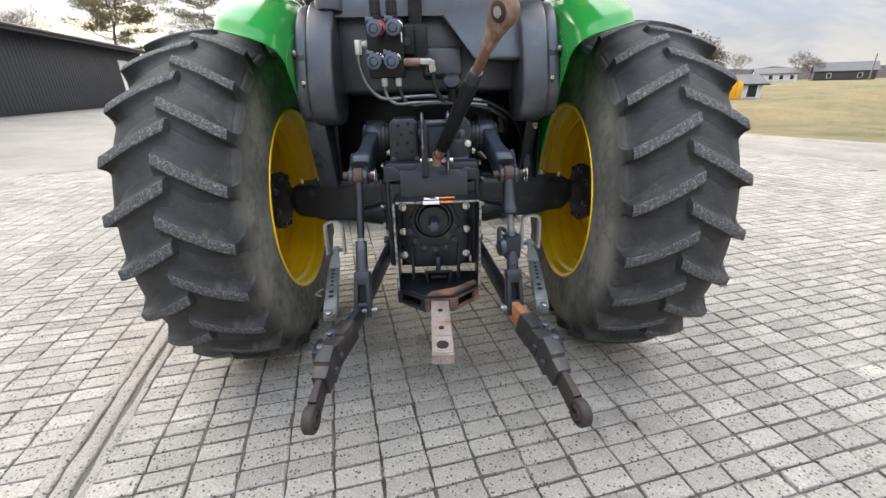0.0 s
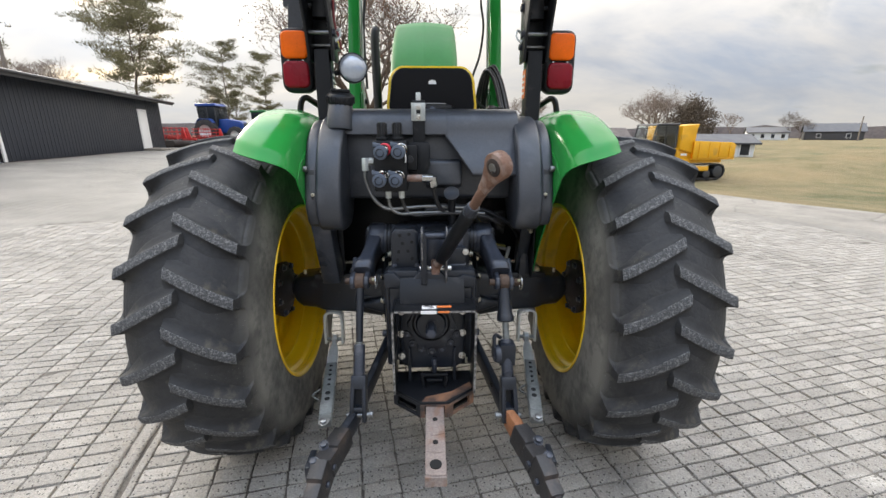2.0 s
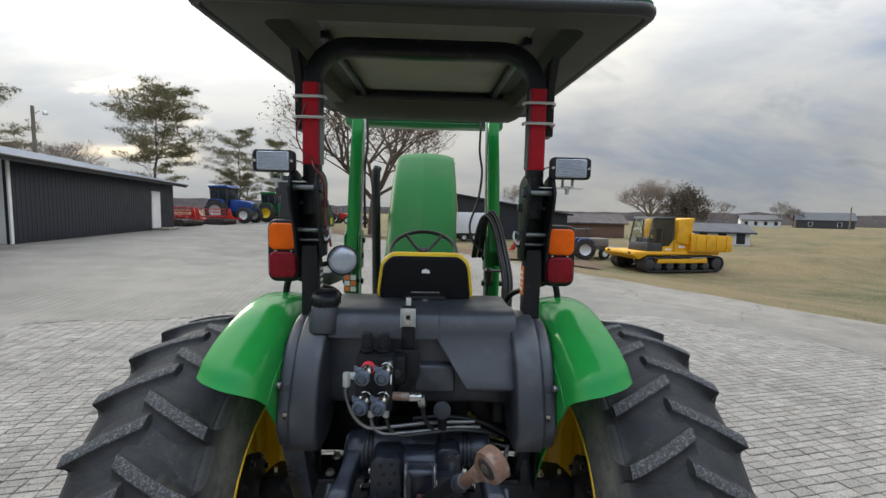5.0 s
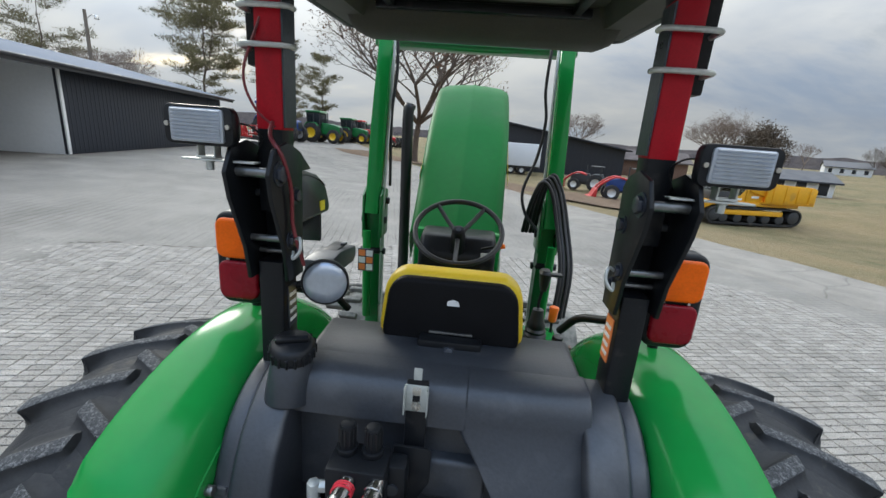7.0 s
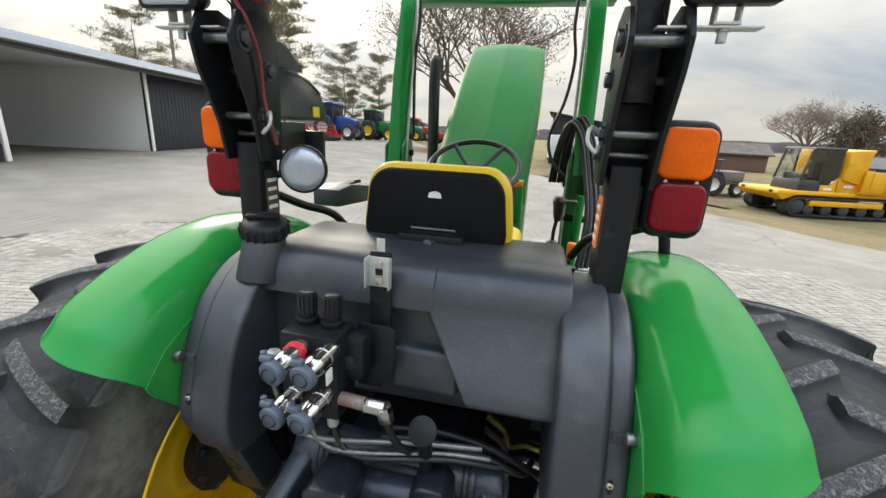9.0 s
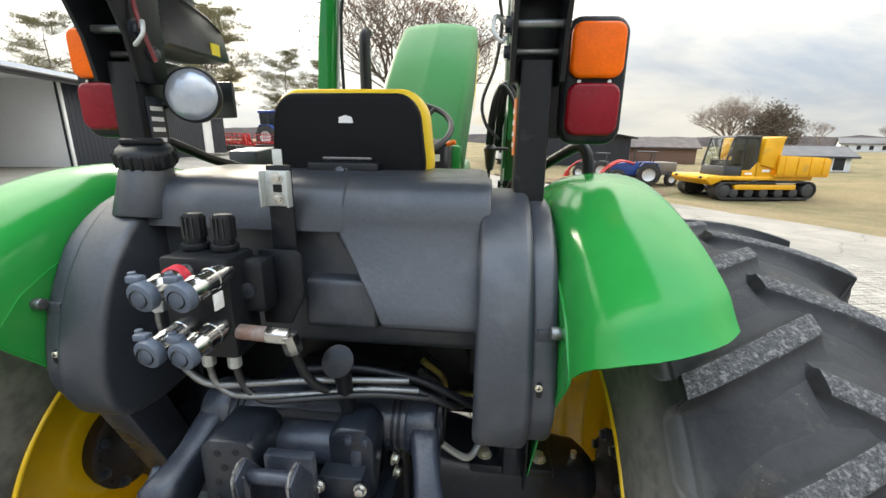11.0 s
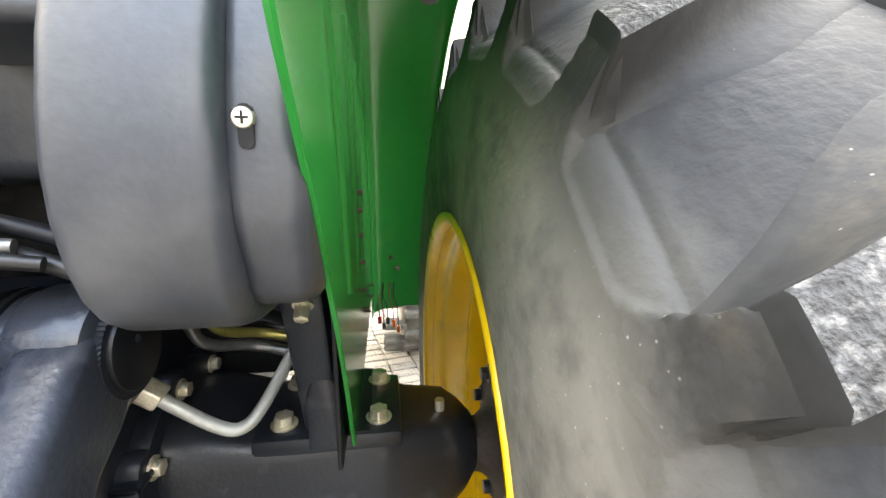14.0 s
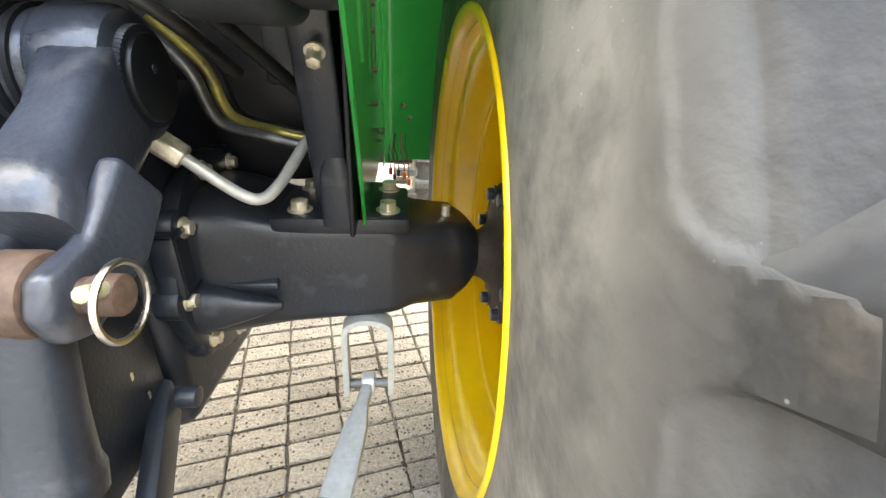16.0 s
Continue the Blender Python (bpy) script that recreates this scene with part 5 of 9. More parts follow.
def lift_link(a, b, adjustable):
    a, b = Vector(a), Vector(b)
    d = (b - a)
    bm = bmesh.new()
    up = 0.30 if adjustable else 0.46
    if adjustable:
        mt, lt = frame_z(a, a + d * up)
        put(bm, revolve([(0.0, 0.0), (0.0, 0.020), (0.25 * lt, 0.022), (0.55 * lt, 0.0245), (0.80 * lt, 0.0285), (0.86 * lt, 0.032), (0.97 * lt, 0.032), (lt, 0.027), (lt, 0.0)], 28, "z"), mt)
    else:
        cyl(a, a + d * up, 0.016, 0.013, seg=16, bm=bm)
    body = part("lift_link", bm, M["cast"], tractor, "black steel hitch lift link")
    part("screw", cyl(a + d * up, a + d * (up + 0.16), 0.0125, seg=14), M["darkbar"], body)
    part("sleeve", cyl(a + d * (up + 0.02 if not adjustable else up + 0.13), a + d * 0.80, 0.021, 0.022, 18, 0.003), M["cast_worn"], body)
    part("top_eye", cyl(a - Vector((0.0175, 0, 0)), a + Vector((0.0175, 0, 0)), 0.030, seg=30, bevel=0.006), M["rust_brown"], body, "rusty top eye between the fork cheeks")
    bar = bmesh.new()
    mm, h = frame_z(a + d * 0.72, b)
    for q in (-1, 1):
        loft([[tuple(mm @ Vector((q * x + u, v, z))) for u, v in rounded(0.015, w, 0.004, 2)] for x, w, z in ((0.012, 0.040, 0.0), (0.020, 0.046, 0.03), (0.023, 0.048, h * 0.7), (0.023, 0.046, h), (0.022, 0.030, h + 0.024))], bm=bar)
    box((0, 0, 0.018), (0.056, 0.046, 0.05), 0.006, m=mm, bm=bar)
    box((0, 0, h * 0.84), (0.040, 0.040, h * 0.12), 0.004, m=mm, bm=bar)
    part("fork", bar, M["cast"], body)
    part("slot_back", box((0, -0.012, h * 0.5), (0.034, 0.006, h * 0.7), 0.0, m=mm), M["black"], body)
    part("link_pin", cyl(b - Vector((0.045, 0, 0)), b + Vector((0.045, 0, 0)), 0.011, seg=14, bevel=0.002), M["pipe"], body)
    part("pin_nut", hexbolt(b + Vector((0.04 if b.x < 0 else -0.04, 0, 0)), (1 if b.x < 0 else -1, 0, 0), 0.014, 0.012), M["pipe"], body)
    if adjustable:
        cc = a + d * (up + 0.235)
        part("crank_case", box(cc, (0.060, 0.052, 0.085), 0.007), M["cast"], body)
        part("crank_cover", cyl(cc + Vector((-0.030, -0.006, 0)), cc + Vector((-0.050, -0.010, 0)), 0.036, 0.030, 22, 0.004), M["cast_worn"], body)
        part("crank", tube([a + d * 0.42 + Vector((-0.02, 0, 0)), a + d * 0.42 + Vector((-0.045, -0.01, 0.01)), a + d * 0.55 + Vector((-0.048, -0.012, 0))], 0.0075, 8), M["cast"], body)
    return body


lift_link(ENDR, PINR, True), lift_link(ENDL, PINL, False)


def lower_link(s, end):
    """The draft link: a flat bar from the case back to a slider housing, and a tail with the implement eye."""
    e = Vector(end)
    f0 = Vector((s * 0.175, -0.20, 0.55))
    k1 = Vector((s * 0.290, -0.62, 0.405))
    k2 = Vector((s * 0.352, -0.80, 0.375))
    bm = bmesh.new()
    rings = []
    for c, hw, hz in ((f0, 0.014, 0.036), (f0.lerp(k1, 0.6), 0.014, 0.036), (k1, 0.015, 0.037), (k1.lerp(k2, 0.5), 0.017, 0.040), (k2, 0.018, 0.044)):
        rings.append([(c.x + u, c.y, c.z + v) for u, v in rounded(2 * hw, 2 * hz, 0.008, 2)])
    loft(rings, bm=bm)
    link = part("lower_link", bm, M["cast"], tractor, "black draft link worn to bare rusty metal")
    flat = Vector((e.x - k2.x, e.y - k2.y, 0)).normalized()
    d = Vector((-flat.y, flat.x, 0))
    if d.x < 0:
        d = -d
    along = (e - k2).normalized()
    upv = d.cross(along) if d.cross(along).z > 0 else along.cross(d)

    def at(c, w, h, r=0.007):
        return [tuple(c + d * u + upv * v) for u, v in rounded(2 * w, 2 * h, r, 2)]

    tail = bmesh.new()
    loft([at(k2.lerp(e, k), hw, hz) for k, hz, hw in ((-0.3, 0.030, 0.011), (0.2, 0.034, 0.011), (0.6, 0.037, 0.012), (0.80, 0.038, 0.013), (1.0 - 0.033 / (e - k2).length, 0.036, 0.014))], bm=tail)
    turn, _ = frame_z(e, e + d)
    ring = revolve([(-0.016, 0.028), (-0.016, 0.037), (-0.011, 0.0415), (0.011, 0.0415), (0.016, 0.037), (0.016, 0.028), (-0.016, 0.028)], 32, "z")
    put(tail, ring, turn)
    tl = part("link_end", tail, M["rust_dark"], link, "rusty brown flat tail with a round eye")
    ball = revolve([(-0.0185, 0.0155), (-0.0185, 0.020), (-0.010, 0.0275), (0.010, 0.0275), (0.0185, 0.020), (0.0185, 0.0155), (-0.0185, 0.0155)], 30, "z")
    bmesh.ops.transform(ball, matrix=turn, verts=ball.verts)
    part("ball", ball, M["rust_dark"], tl)
    # stepped slider housing round the bar
    sl = bmesh.new()
    steps = ((-0.72, 0.020, 0.040), (-0.70, 0.026, 0.050), (-0.30, 0.027, 0.054), (-0.28, 0.030, 0.046), (-0.02, 0.030, 0.050), (0.0, 0.026, 0.060), (0.28, 0.026, 0.058), (0.31, 0.024, 0.044), (0.50, 0.023, 0.042))
    loft([at(k2.lerp(e, k) if k > 0 else k2.lerp(k1, -k), hw, hz, 0.006) for k, hw, hz in steps], bm=sl)
    part("slide_housing", sl, M["link_worn"], link, "grimy stepped slider housing, worn at its edges")
    for k, q in ((-0.30, 0.062), (0.02, 0.060)):
        c = (k2.lerp(e, k) if k > 0 else k2.lerp(k1, -k)) + d * s * 0.020
        part("link_bolt", hexbolt(c + upv * (q - 0.012), upv, 0.013, 0.014), M["cast_worn"], link)
    for k in (-0.05, 0.22):
        c = k2.lerp(e, k) if k > 0 else k2.lerp(k1, -k)
        part("side_pin", cyl(c - d * s * 0.026, c - d * s * 0.037, 0.010, seg=12, bevel=0.002), M["cast_worn"], link)
    part("latch", box(tuple(k2 + d * s * 0.034 + upv * 0.028), (0.02, 0.08, 0.045), 0.005), M["cast"], link)
    if s > 0:
        w = bmesh.new()
        loft([[(c.x + u, c.y, c.z + v) for u, v in rounded(2 * hw, 2 * hz, 0.009, 2)] for c, hw, hz in ((k1 + Vector((-0.004, 0.012, 0.002)), 0.0165, 0.039), (k1.lerp(k2, 0.22), 0.0195, 0.043), (k1.lerp(k2, 0.40), 0.0185, 0.044))], bm=w)
        part("worn_patch", w, M["rust_orange"], link, "bare rust-orange patch")
    part("front_pin", cyl((s * 0.15, -0.20, 0.55), (s * 0.22, -0.20, 0.55), 0.016, seg=18, bevel=0.003), M["cast_worn"], link)
    return link


lower_link(1, (0.402, -1.012, 0.300)), lower_link(-1, (-0.372, -1.0, 0.308))


def stabiliser(s):
    a, b = Vector((s * 0.463, -0.10, 0.47)), Vector((s * 0.372, -0.675, 0.445))
    d = b - a
    br = bmesh.new()
    pts = [(s * 0.424, -0.095, 0.450), (s * 0.424, -0.09, 0.57), (s * 0.432, -0.088, 0.600), (s * 0.463, -0.087, 0.610), (s * 0.496, -0.088, 0.600), (s * 0.504, -0.09, 0.57), (s * 0.504, -0.095, 0.450)]
    path = smooth_path(pts, 4)
    # flat strap bent to a U
    rings = []
    for i, c in enumerate(path):
        t = (path[min(i + 1, len(path) - 1)] - path[max(i - 1, 0)]).normalized()
        nx = Vector((-t.z, 0, t.x)).normalized() * 0.005
        rings.append([tuple(c - nx + Vector((0, -0.019, 0))), tuple(c + nx + Vector((0, -0.019, 0))), tuple(c + nx + Vector((0, 0.019, 0))), tuple(c - nx + Vector((0, 0.019, 0)))])
    loft(rings, bm=br)
    st = part("stabiliser", br, M["galv"], tractor, "galvanised sway link with a row of holes hung from the axle")
    part("clevis_pin", cyl(a + Vector((-0.045, 0, 0)), a + Vector((0.045, 0, 0)), 0.009, seg=14, bevel=0.002), M["darkbar"], st)
    bar = bmesh.new()
    mm, h = frame_z(a, b)
    cyl(a + Vector((-0.012, 0, 0)), a + Vector((0.012, 0, 0)), 0.021, seg=20, bevel=0.003, bm=bar)
    loft([[tuple(mm @ Vector((u, v, z))) for u, v in rounded(2 * w, 2 * t, min(w, t) * 0.6, 2)] for z, w, t in ((0.01, 0.010, 0.014), (0.05, 0.011, 0.011), (0.10, 0.020, 0.009), (0.16, 0.023, 0.008), (h * 0.62, 0.023, 0.008))], bm=bar)
    part("inner_bar", bar, M["galv"], st)
    ob = bmesh.new()
    for q in (-1, 1):
        box((0, q * 0.014, h * 0.66), (0.046, 0.007, h * 0.55), 0.003, m=mm, bm=ob)
    box((0, 0, h * 0.95), (0.044, 0.03, h * 0.1), 0.004, m=mm, bm=ob)
    obar = part("outer_bar", ob, M["darkbar"], st)
    for k, r in ((0.43, 0.0065), (0.485, 0.0065), (0.54, 0.0065), (0.595, 0.0065), (0.65, 0.0065), (0.74, 0.010), (0.80, 0.010)):
        part("hole", cyl(mm @ Vector((0, -0.0185, h * k)), mm @ Vector((0, 0.0185, h * k)), r, seg=14), M["hole_shade"], obar)
    part("bar_bolt", hexbolt(b + Vector((0, -0.01, 0.02)), (0, -0.3, 1), 0.013, 0.012), M["pipe"], st)
    part("clip", tube([mm @ Vector((-0.03, 0.02, h * 0.70)), mm @ Vector((-0.055, 0.02, h * 0.76)), mm @ Vector((-0.03, 0.02, h * 0.80))], 0.0035, 6), M["darkbar"], st)
    return st


stabiliser(1), stabiliser(-1)

# -- drawbar and guard --
guard = bmesh.new()
prism(rounded(0.29, 0.115, 0.012, 2, 0.014, -0.505), 0.812, 0.820, "z", 0.002, bm=guard)
for s in (-1, 1):
    prism([(-0.445, 0.818), (-0.565, 0.818), (-0.568, 0.79), (-0.560, 0.480), (-0.445, 0.480)], 0.012 + s * 0.149 - 0.004, 0.012 + s * 0.149 + 0.004, "x", 0.002, bm=guard)
prism([(-0.445, 0.905), (-0.452, 0.905), (-0.500, 0.82), (-0.490, 0.816)], -0.115, 0.125, "x", 0.002, bm=guard)
guard = part("pto_guard", guard, M["black"], tractor, "black sheet-steel shaft guard")
# pale strips paint the light caught along the guard's edges
for s in (-1, 1):
    part("lit_worn_edge", prism([(-0.5695, 0.815), (-0.567, 0.815), (-0.562, 0.482), (-0.5645, 0.482)], 0.012 + s * 0.149 - 0.0038, 0.012 + s * 0.149 + 0.0038, "x", 0.0), M["edge"], guard, "front edge painted pale as if lit")
part("lit_worn_edge", box((0.014, -0.5645, 0.8155), (0.286, 0.003, 0.007), 0.001), M["edge"], guard)
part("decal", box((-0.008, -0.5655, 0.815), (0.056, 0.003, 0.012), 0.0), M["white"], guard, "white and orange warning strip")
part("decal", box((0.046, -0.5665, 0.8165), (0.040, 0.003, 0.006), 0.0), M["decal_orange"], guard)
strip_m = pose(0.02, -0.527, 0.8225, 0, 0, 0)
part("decal", box((-0.026, -0.012, 0), (0.052, 0.026, 0.002), 0.0, m=strip_m), M["white"], guard)
part("decal", box((0.028, -0.006, 0), (0.052, 0.013, 0.002), 0.0, m=strip_m), M["decal_orange"], guard)
for k in range(3):
    part("writing_bar", box((-0.030 + 0.006 * k, -0.005 - 0.007 * k, 0.0014), (0.036 - 0.008 * k, 0.0028, 0.001), 0.0, m=strip_m), M["black"], guard)

sup = bmesh.new()
OUT = [(-0.150, -0.47), (-0.146, -0.520), (-0.042, -0.606), (0.064, -0.606), (0.164, -0.520), (0.168, -0.47)]
INN = [(0.150, -0.47), (0.146, -0.510), (0.058, -0.588), (-0.036, -0.588), (-0.128, -0.510), (-0.132, -0.47)]
prism([(-0.150, -0.40), *OUT, (0.168, -0.40)], 0.466, 0.478, "z", 0.002, 1, sup)


def bar_along(p, q, z0, z1, thick, bm):
    """A bar between two places of the plan, thick inwards."""
    dx, dy = q[0] - p[0], q[1] - p[1]
    L = math.hypot(dx, dy)
    nx, ny = -dy / L * thick, dx / L * thick
    return prism([p, q, (q[0] + nx, q[1] + ny), (p[0] + nx, p[1] + ny)], z0, z1, "z", 0.0015, 1, bm)


def mid(p, q, k):
    return (p[0] + (q[0] - p[0]) * k, p[1] + (q[1] - p[1]) * k)


bar_along(OUT[1], OUT[2], 0.455, 0.4655, 0.012, sup), bar_along(OUT[1], OUT[2], 0.410, 0.421, 0.012, sup)
for k0, k1 in ((0.0, 0.16), (0.84, 1.0)):
    bar_along(mid(OUT[1], OUT[2], k0), mid(OUT[1], OUT[2], k1), 0.421, 0.455, 0.012, sup)
bar_along(OUT[0], OUT[1], 0.410, 0.4655, 0.012, sup)
prism([(-0.140, -0.44), (0.158, -0.44), (0.146, -0.50), (0.055, -0.575), (-0.034, -0.575), (-0.128, -0.50)], 0.404, 0.412, "z", 0.0, bm=sup)
sup = part("drawbar_support", sup, M["black"], tractor, "angular black drawbar support frame, worn to rust")
for a_, b_, z0, z1 in ((OUT[3], OUT[4], 0.455, 0.4655), (OUT[3], OUT[4], 0.410, 0.421), (mid(OUT[3], OUT[4], 0.0), mid(OUT[3], OUT[4], 0.18), 0.421, 0.455), (mid(OUT[3], OUT[4], 0.82), OUT[4], 0.421, 0.455), (OUT[2], (-0.024, -0.606), 0.410, 0.4655), ((0.048, -0.606), OUT[3], 0.410, 0.4655), ((-0.0239, -0.606), (0.0479, -0.606), 0.459, 0.4655), (OUT[4], OUT[5], 0.410, 0.4655)):
    wf = bmesh.new()
    bar_along(a_, b_, z0, z1, 0.012, wf)
    part("worn_face", wf, M["support_worn"], sup, "black paint rubbed to rust")
part("top_wear", prism([(0.050, -0.604), (0.162, -0.519), (0.150, -0.485), (0.075, -0.545), (-0.02, -0.575), (-0.035, -0.603)], 0.478, 0.4795, "z", 0.0), M["support_worn"], sup)
rs = bmesh.new()
box((0.012, -0.500, 0.524), (0.105, 0.012, 0.010), 0.003, bm=rs)
for k in (-1, 1):
    prism([(0.012 + k * 0.046, 0.526), (0.012 + k * 0.052, 0.518), (0.012 + k * 0.044, 0.479), (0.012 + k * 0.034, 0.479)], -0.520, -0.480, "y", 0.002, bm=rs)
box((0.012, -0.515, 0.510), (0.060, 0.010, 0.010), 0.003, bm=rs)
part("saddle", rs, M["black"], sup)
part("pin_post", cyl((0.012, -0.465, 0.51), (0.012, -0.468, 0.575), 0.010, seg=12, bevel=0.002), M["cast_worn"], sup)
db = bmesh.new()
rings = []
for y, z in ((-0.40, 0.441), (-0.66, 0.440), (-0.925, 0.438)):
    rings.append([(0.012 + u, y, z + v) for u, v in rounded(0.066, 0.032, 0.004, 2)])
loft(rings, bm=db)
db = part("drawbar", db, M["drawbar_pale"], tractor, "rusty flat drawbar with three holes")
for y, r in ((-0.875, 0.0185), (-0.782, 0.009), (-0.672, 0.009)):
    part("hole", cyl((0.012, y, 0.420), (0.012, y, 0.4576), r, seg=20), M["hole_shade"], db)
for y, w in ((-0.735, 0.05), (-0.82, 0.03), (-0.912, 0.022)):
    part("bare_patch", prism([(-0.018, y), (0.005, y - w * 0.4), (0.042, y - w * 0.2), (0.042, y + w * 0.7), (0.01, y + w * 0.4), (-0.018, y + w * 0.6)], 0.4565, 0.4572, "z", 0.0), M["drawbar_pale"], db)

# -- top link --
tl = bmesh.new()
P0, P1 = Vector((0.018, -0.425, 0.932)), Vector((0.174, -0.841, 1.343))
D = P1 - P0
cyl(P0 + D * 0.13, P0 + D * 0.64, 0.0235, seg=22, bevel=0.004, bm=tl)
tl = part("top_link", tl, M["black"], tractor, "black turnbuckle top link folded up with rusty eyes")
part("collar", cyl(P0 + D * 0.635, P0 + D * 0.70, 0.021, 0.019, 18, 0.003), M["cast_worn"], tl)
part("thread", cyl(P0 + D * 0.68, P0 + D * 0.86, 0.0145, seg=16), M["rust"], tl)
eye = bmesh.new()
# the eye faces rearwards and up
face = Vector((-0.10, -0.62, 0.35)).normalized()
dn = D.normalized()
face = (face - dn * face.dot(dn)).normalized()
nx = dn.cross(face)
fx = Matrix.Translation(P1) @ Matrix(((nx.x, dn.x, face.x, 0), (nx.y, dn.y, face.y, 0), (nx.z, dn.z, face.z, 0), (0, 0, 0, 1)))
cyl((0, 0, -0.018), (0, 0, 0.018), 0.037, seg=30, bevel=0.006, bm=eye)
loft([[(u, y, v) for u, v in rounded(2 * w, 2 * t, 0.006, 2)] for y, w, t in ((-0.105, 0.015, 0.013), (-0.06, 0.020, 0.014), (-0.015, 0.034, 0.016))], bm=eye)
bmesh.ops.transform(eye, matrix=fx, verts=eye.verts)
eye = part("eye", eye, M["rust"], tl, "rusty forged eye")
part("eye_ball", cyl(fx @ Vector((0, 0, -0.021)), fx @ Vector((0, 0, 0.021)), 0.0245, seg=26, bevel=0.004), M["rust_dark"], eye)
part("eye_bore", cyl(fx @ Vector((0, 0, -0.0222)), fx @ Vector((0, 0, 0.0222)), 0.0125, seg=20), M["steel"], eye)
fe = bmesh.new()
cyl(P0 - Vector((0.016, 0, 0)), P0 + Vector((0.016, 0, 0)), 0.034, seg=24, bevel=0.005, bm=fe)
cyl(P0, P0 + D * 0.15, 0.017, seg=16, bm=fe)
part("front_eye", fe, M["rust"], tl, "rusty inner eye on its pin")
part("tl_pin", cyl(P0 - Vector((0.06, 0, 0)), P0 + Vector((0.06, 0, 0)), 0.011, seg=14, bevel=0.002), M["steel"], tl)
tb = bmesh.new()
for x in (-0.030, 0.058):
    prism([(-0.49, 1.085), (-0.455, 1.10), (-0.415, 1.04), (-0.40, 0.90), (-0.42, 0.86), (-0.46, 0.88)], x - 0.0055, x + 0.0055, "x", 0.003, 2, tb)
prism([(-0.405, 1.06), (-0.385, 1.06), (-0.385, 0.87), (-0.405, 0.87)], -0.03, 0.058, "x", 0.003, 2, tb)
tb = part("top_link_bracket", tb, M["cast_worn"], tractor, "worn U-shaped top link bracket")
for x in (-0.030, 0.058):
    part("lit_worn_edge", tube([(x, -0.4605, 0.885), (x, -0.478, 0.99), (x, -0.4905, 1.083), (x, -0.458, 1.0995), (x, -0.417, 1.043)], 0.0022, 6, 3), M["edge"], tb, "edge chipped to bare metal")
part("cheek_flange", prism([(-0.036, 0.885), (-0.014, 0.885), (-0.014, 1.06), (-0.020, 1.078), (-0.036, 1.085)], -0.474, -0.467, "y", 0.002), M["cast"], tb, "folded front flange of the bracket")
part("bracket_bolt", cyl((-0.035, -0.455, 1.065), (0.063, -0.455, 1.065), 0.012, seg=14, bevel=0.002), M["cast_worn"], tb)
part("bracket_foot", box((0.014, -0.41, 0.885), (0.13, 0.05, 0.04), 0.006), M["rust_dark"], tb)

# -- fuel tank --
tank = bmesh.new()
prism([(0.16, 1.14), (0.16, 1.47), (0.06, 1.525), (-0.10, 1.522), (-0.165, 1.505), (-0.185, 1.47), (-0.185, 1.16)], -0.345, 0.345, "x", 0.02, 4, tank)
tank = part("fuel_tank", tank, M["tank"], tractor, "black moulded plastic fuel tank, scuffed and dusty")
face = [(-0.10, 1.519), (-0.150, 1.517), (-0.178, 1.511), (-0.200, 1.496), (-0.214, 1.470), (-0.222, 1.440), (-0.226, 1.420)]
low = [(-0.262, 1.362), (-0.298, 1.302), (-0.312, 1.279), (-0.314, 1.270), (-0.306, 1.264), (-0.15, 1.262)]
band = prism(face + [(-0.10, 1.420)], -0.340, 0.070, "x", 0.0)
bulge = bmesh.new()
ring0, ring1 = [], []
for y, z in face + low + [(-0.10, 1.262)]:
    xl = 0.060 if z > 1.4201 else 0.061 + 0.105 * (1.42 - z) / 0.154
    ring0.append((xl + 0.010 * (y > -0.2 and z < 1.42), y, z)), ring1.append((0.350, y, z))
loft([ring0, ring1], bm=bulge)
bevelled(bulge, 0.006, 3, 40)
part("top_band", band, M["tank"], tank)
part("rear_bulge", bulge, M["tank"], tank, angle=48)
part("recess_step", prism([(-0.17, 1.325), (-0.215, 1.318), (-0.225, 1.22), (-0.17, 1.20)], -0.02, 0.13, "x", 0.012, 3), M["tank"], tank)


def lobe(name, x0, x1, inset, parent):
    o = inset
    pts = [(-0.06, 1.495 - o), (-0.13, 1.492 - o), (-0.20, 1.470 - o), (-0.265, 1.425 - o), (-0.318 + o, 1.360), (-0.355 + o, 1.285), (-0.378 + o, 1.205), (-0.382 + o, 1.145), (-0.368 + o, 1.092 + o), (-0.335, 1.062 + o), (-0.27, 1.050 + o), (-0.20, 1.052 + o), (-0.15, 1.070 + o), (-0.11, 1.12), (-0.05, 1.20)]
    fine = [(v.y, v.z) for v in smooth_path([(0, a, b) for a, b in pts], 2)]
    bm = prism(fine, x0, x1, "x", 0.0)
    es = [e for e in bm.edges if len(e.link_faces) == 2 and e.calc_face_angle(0) > radians(60)]
    bmesh.ops.bevel(bm, geom=es, offset=0.014 if x1 - x0 > 0.05 else 0.007, segments=4, profile=0.5, affect="EDGES", clamp_overlap=True)
    return part(name, bm, M["tank"], parent, angle=50)


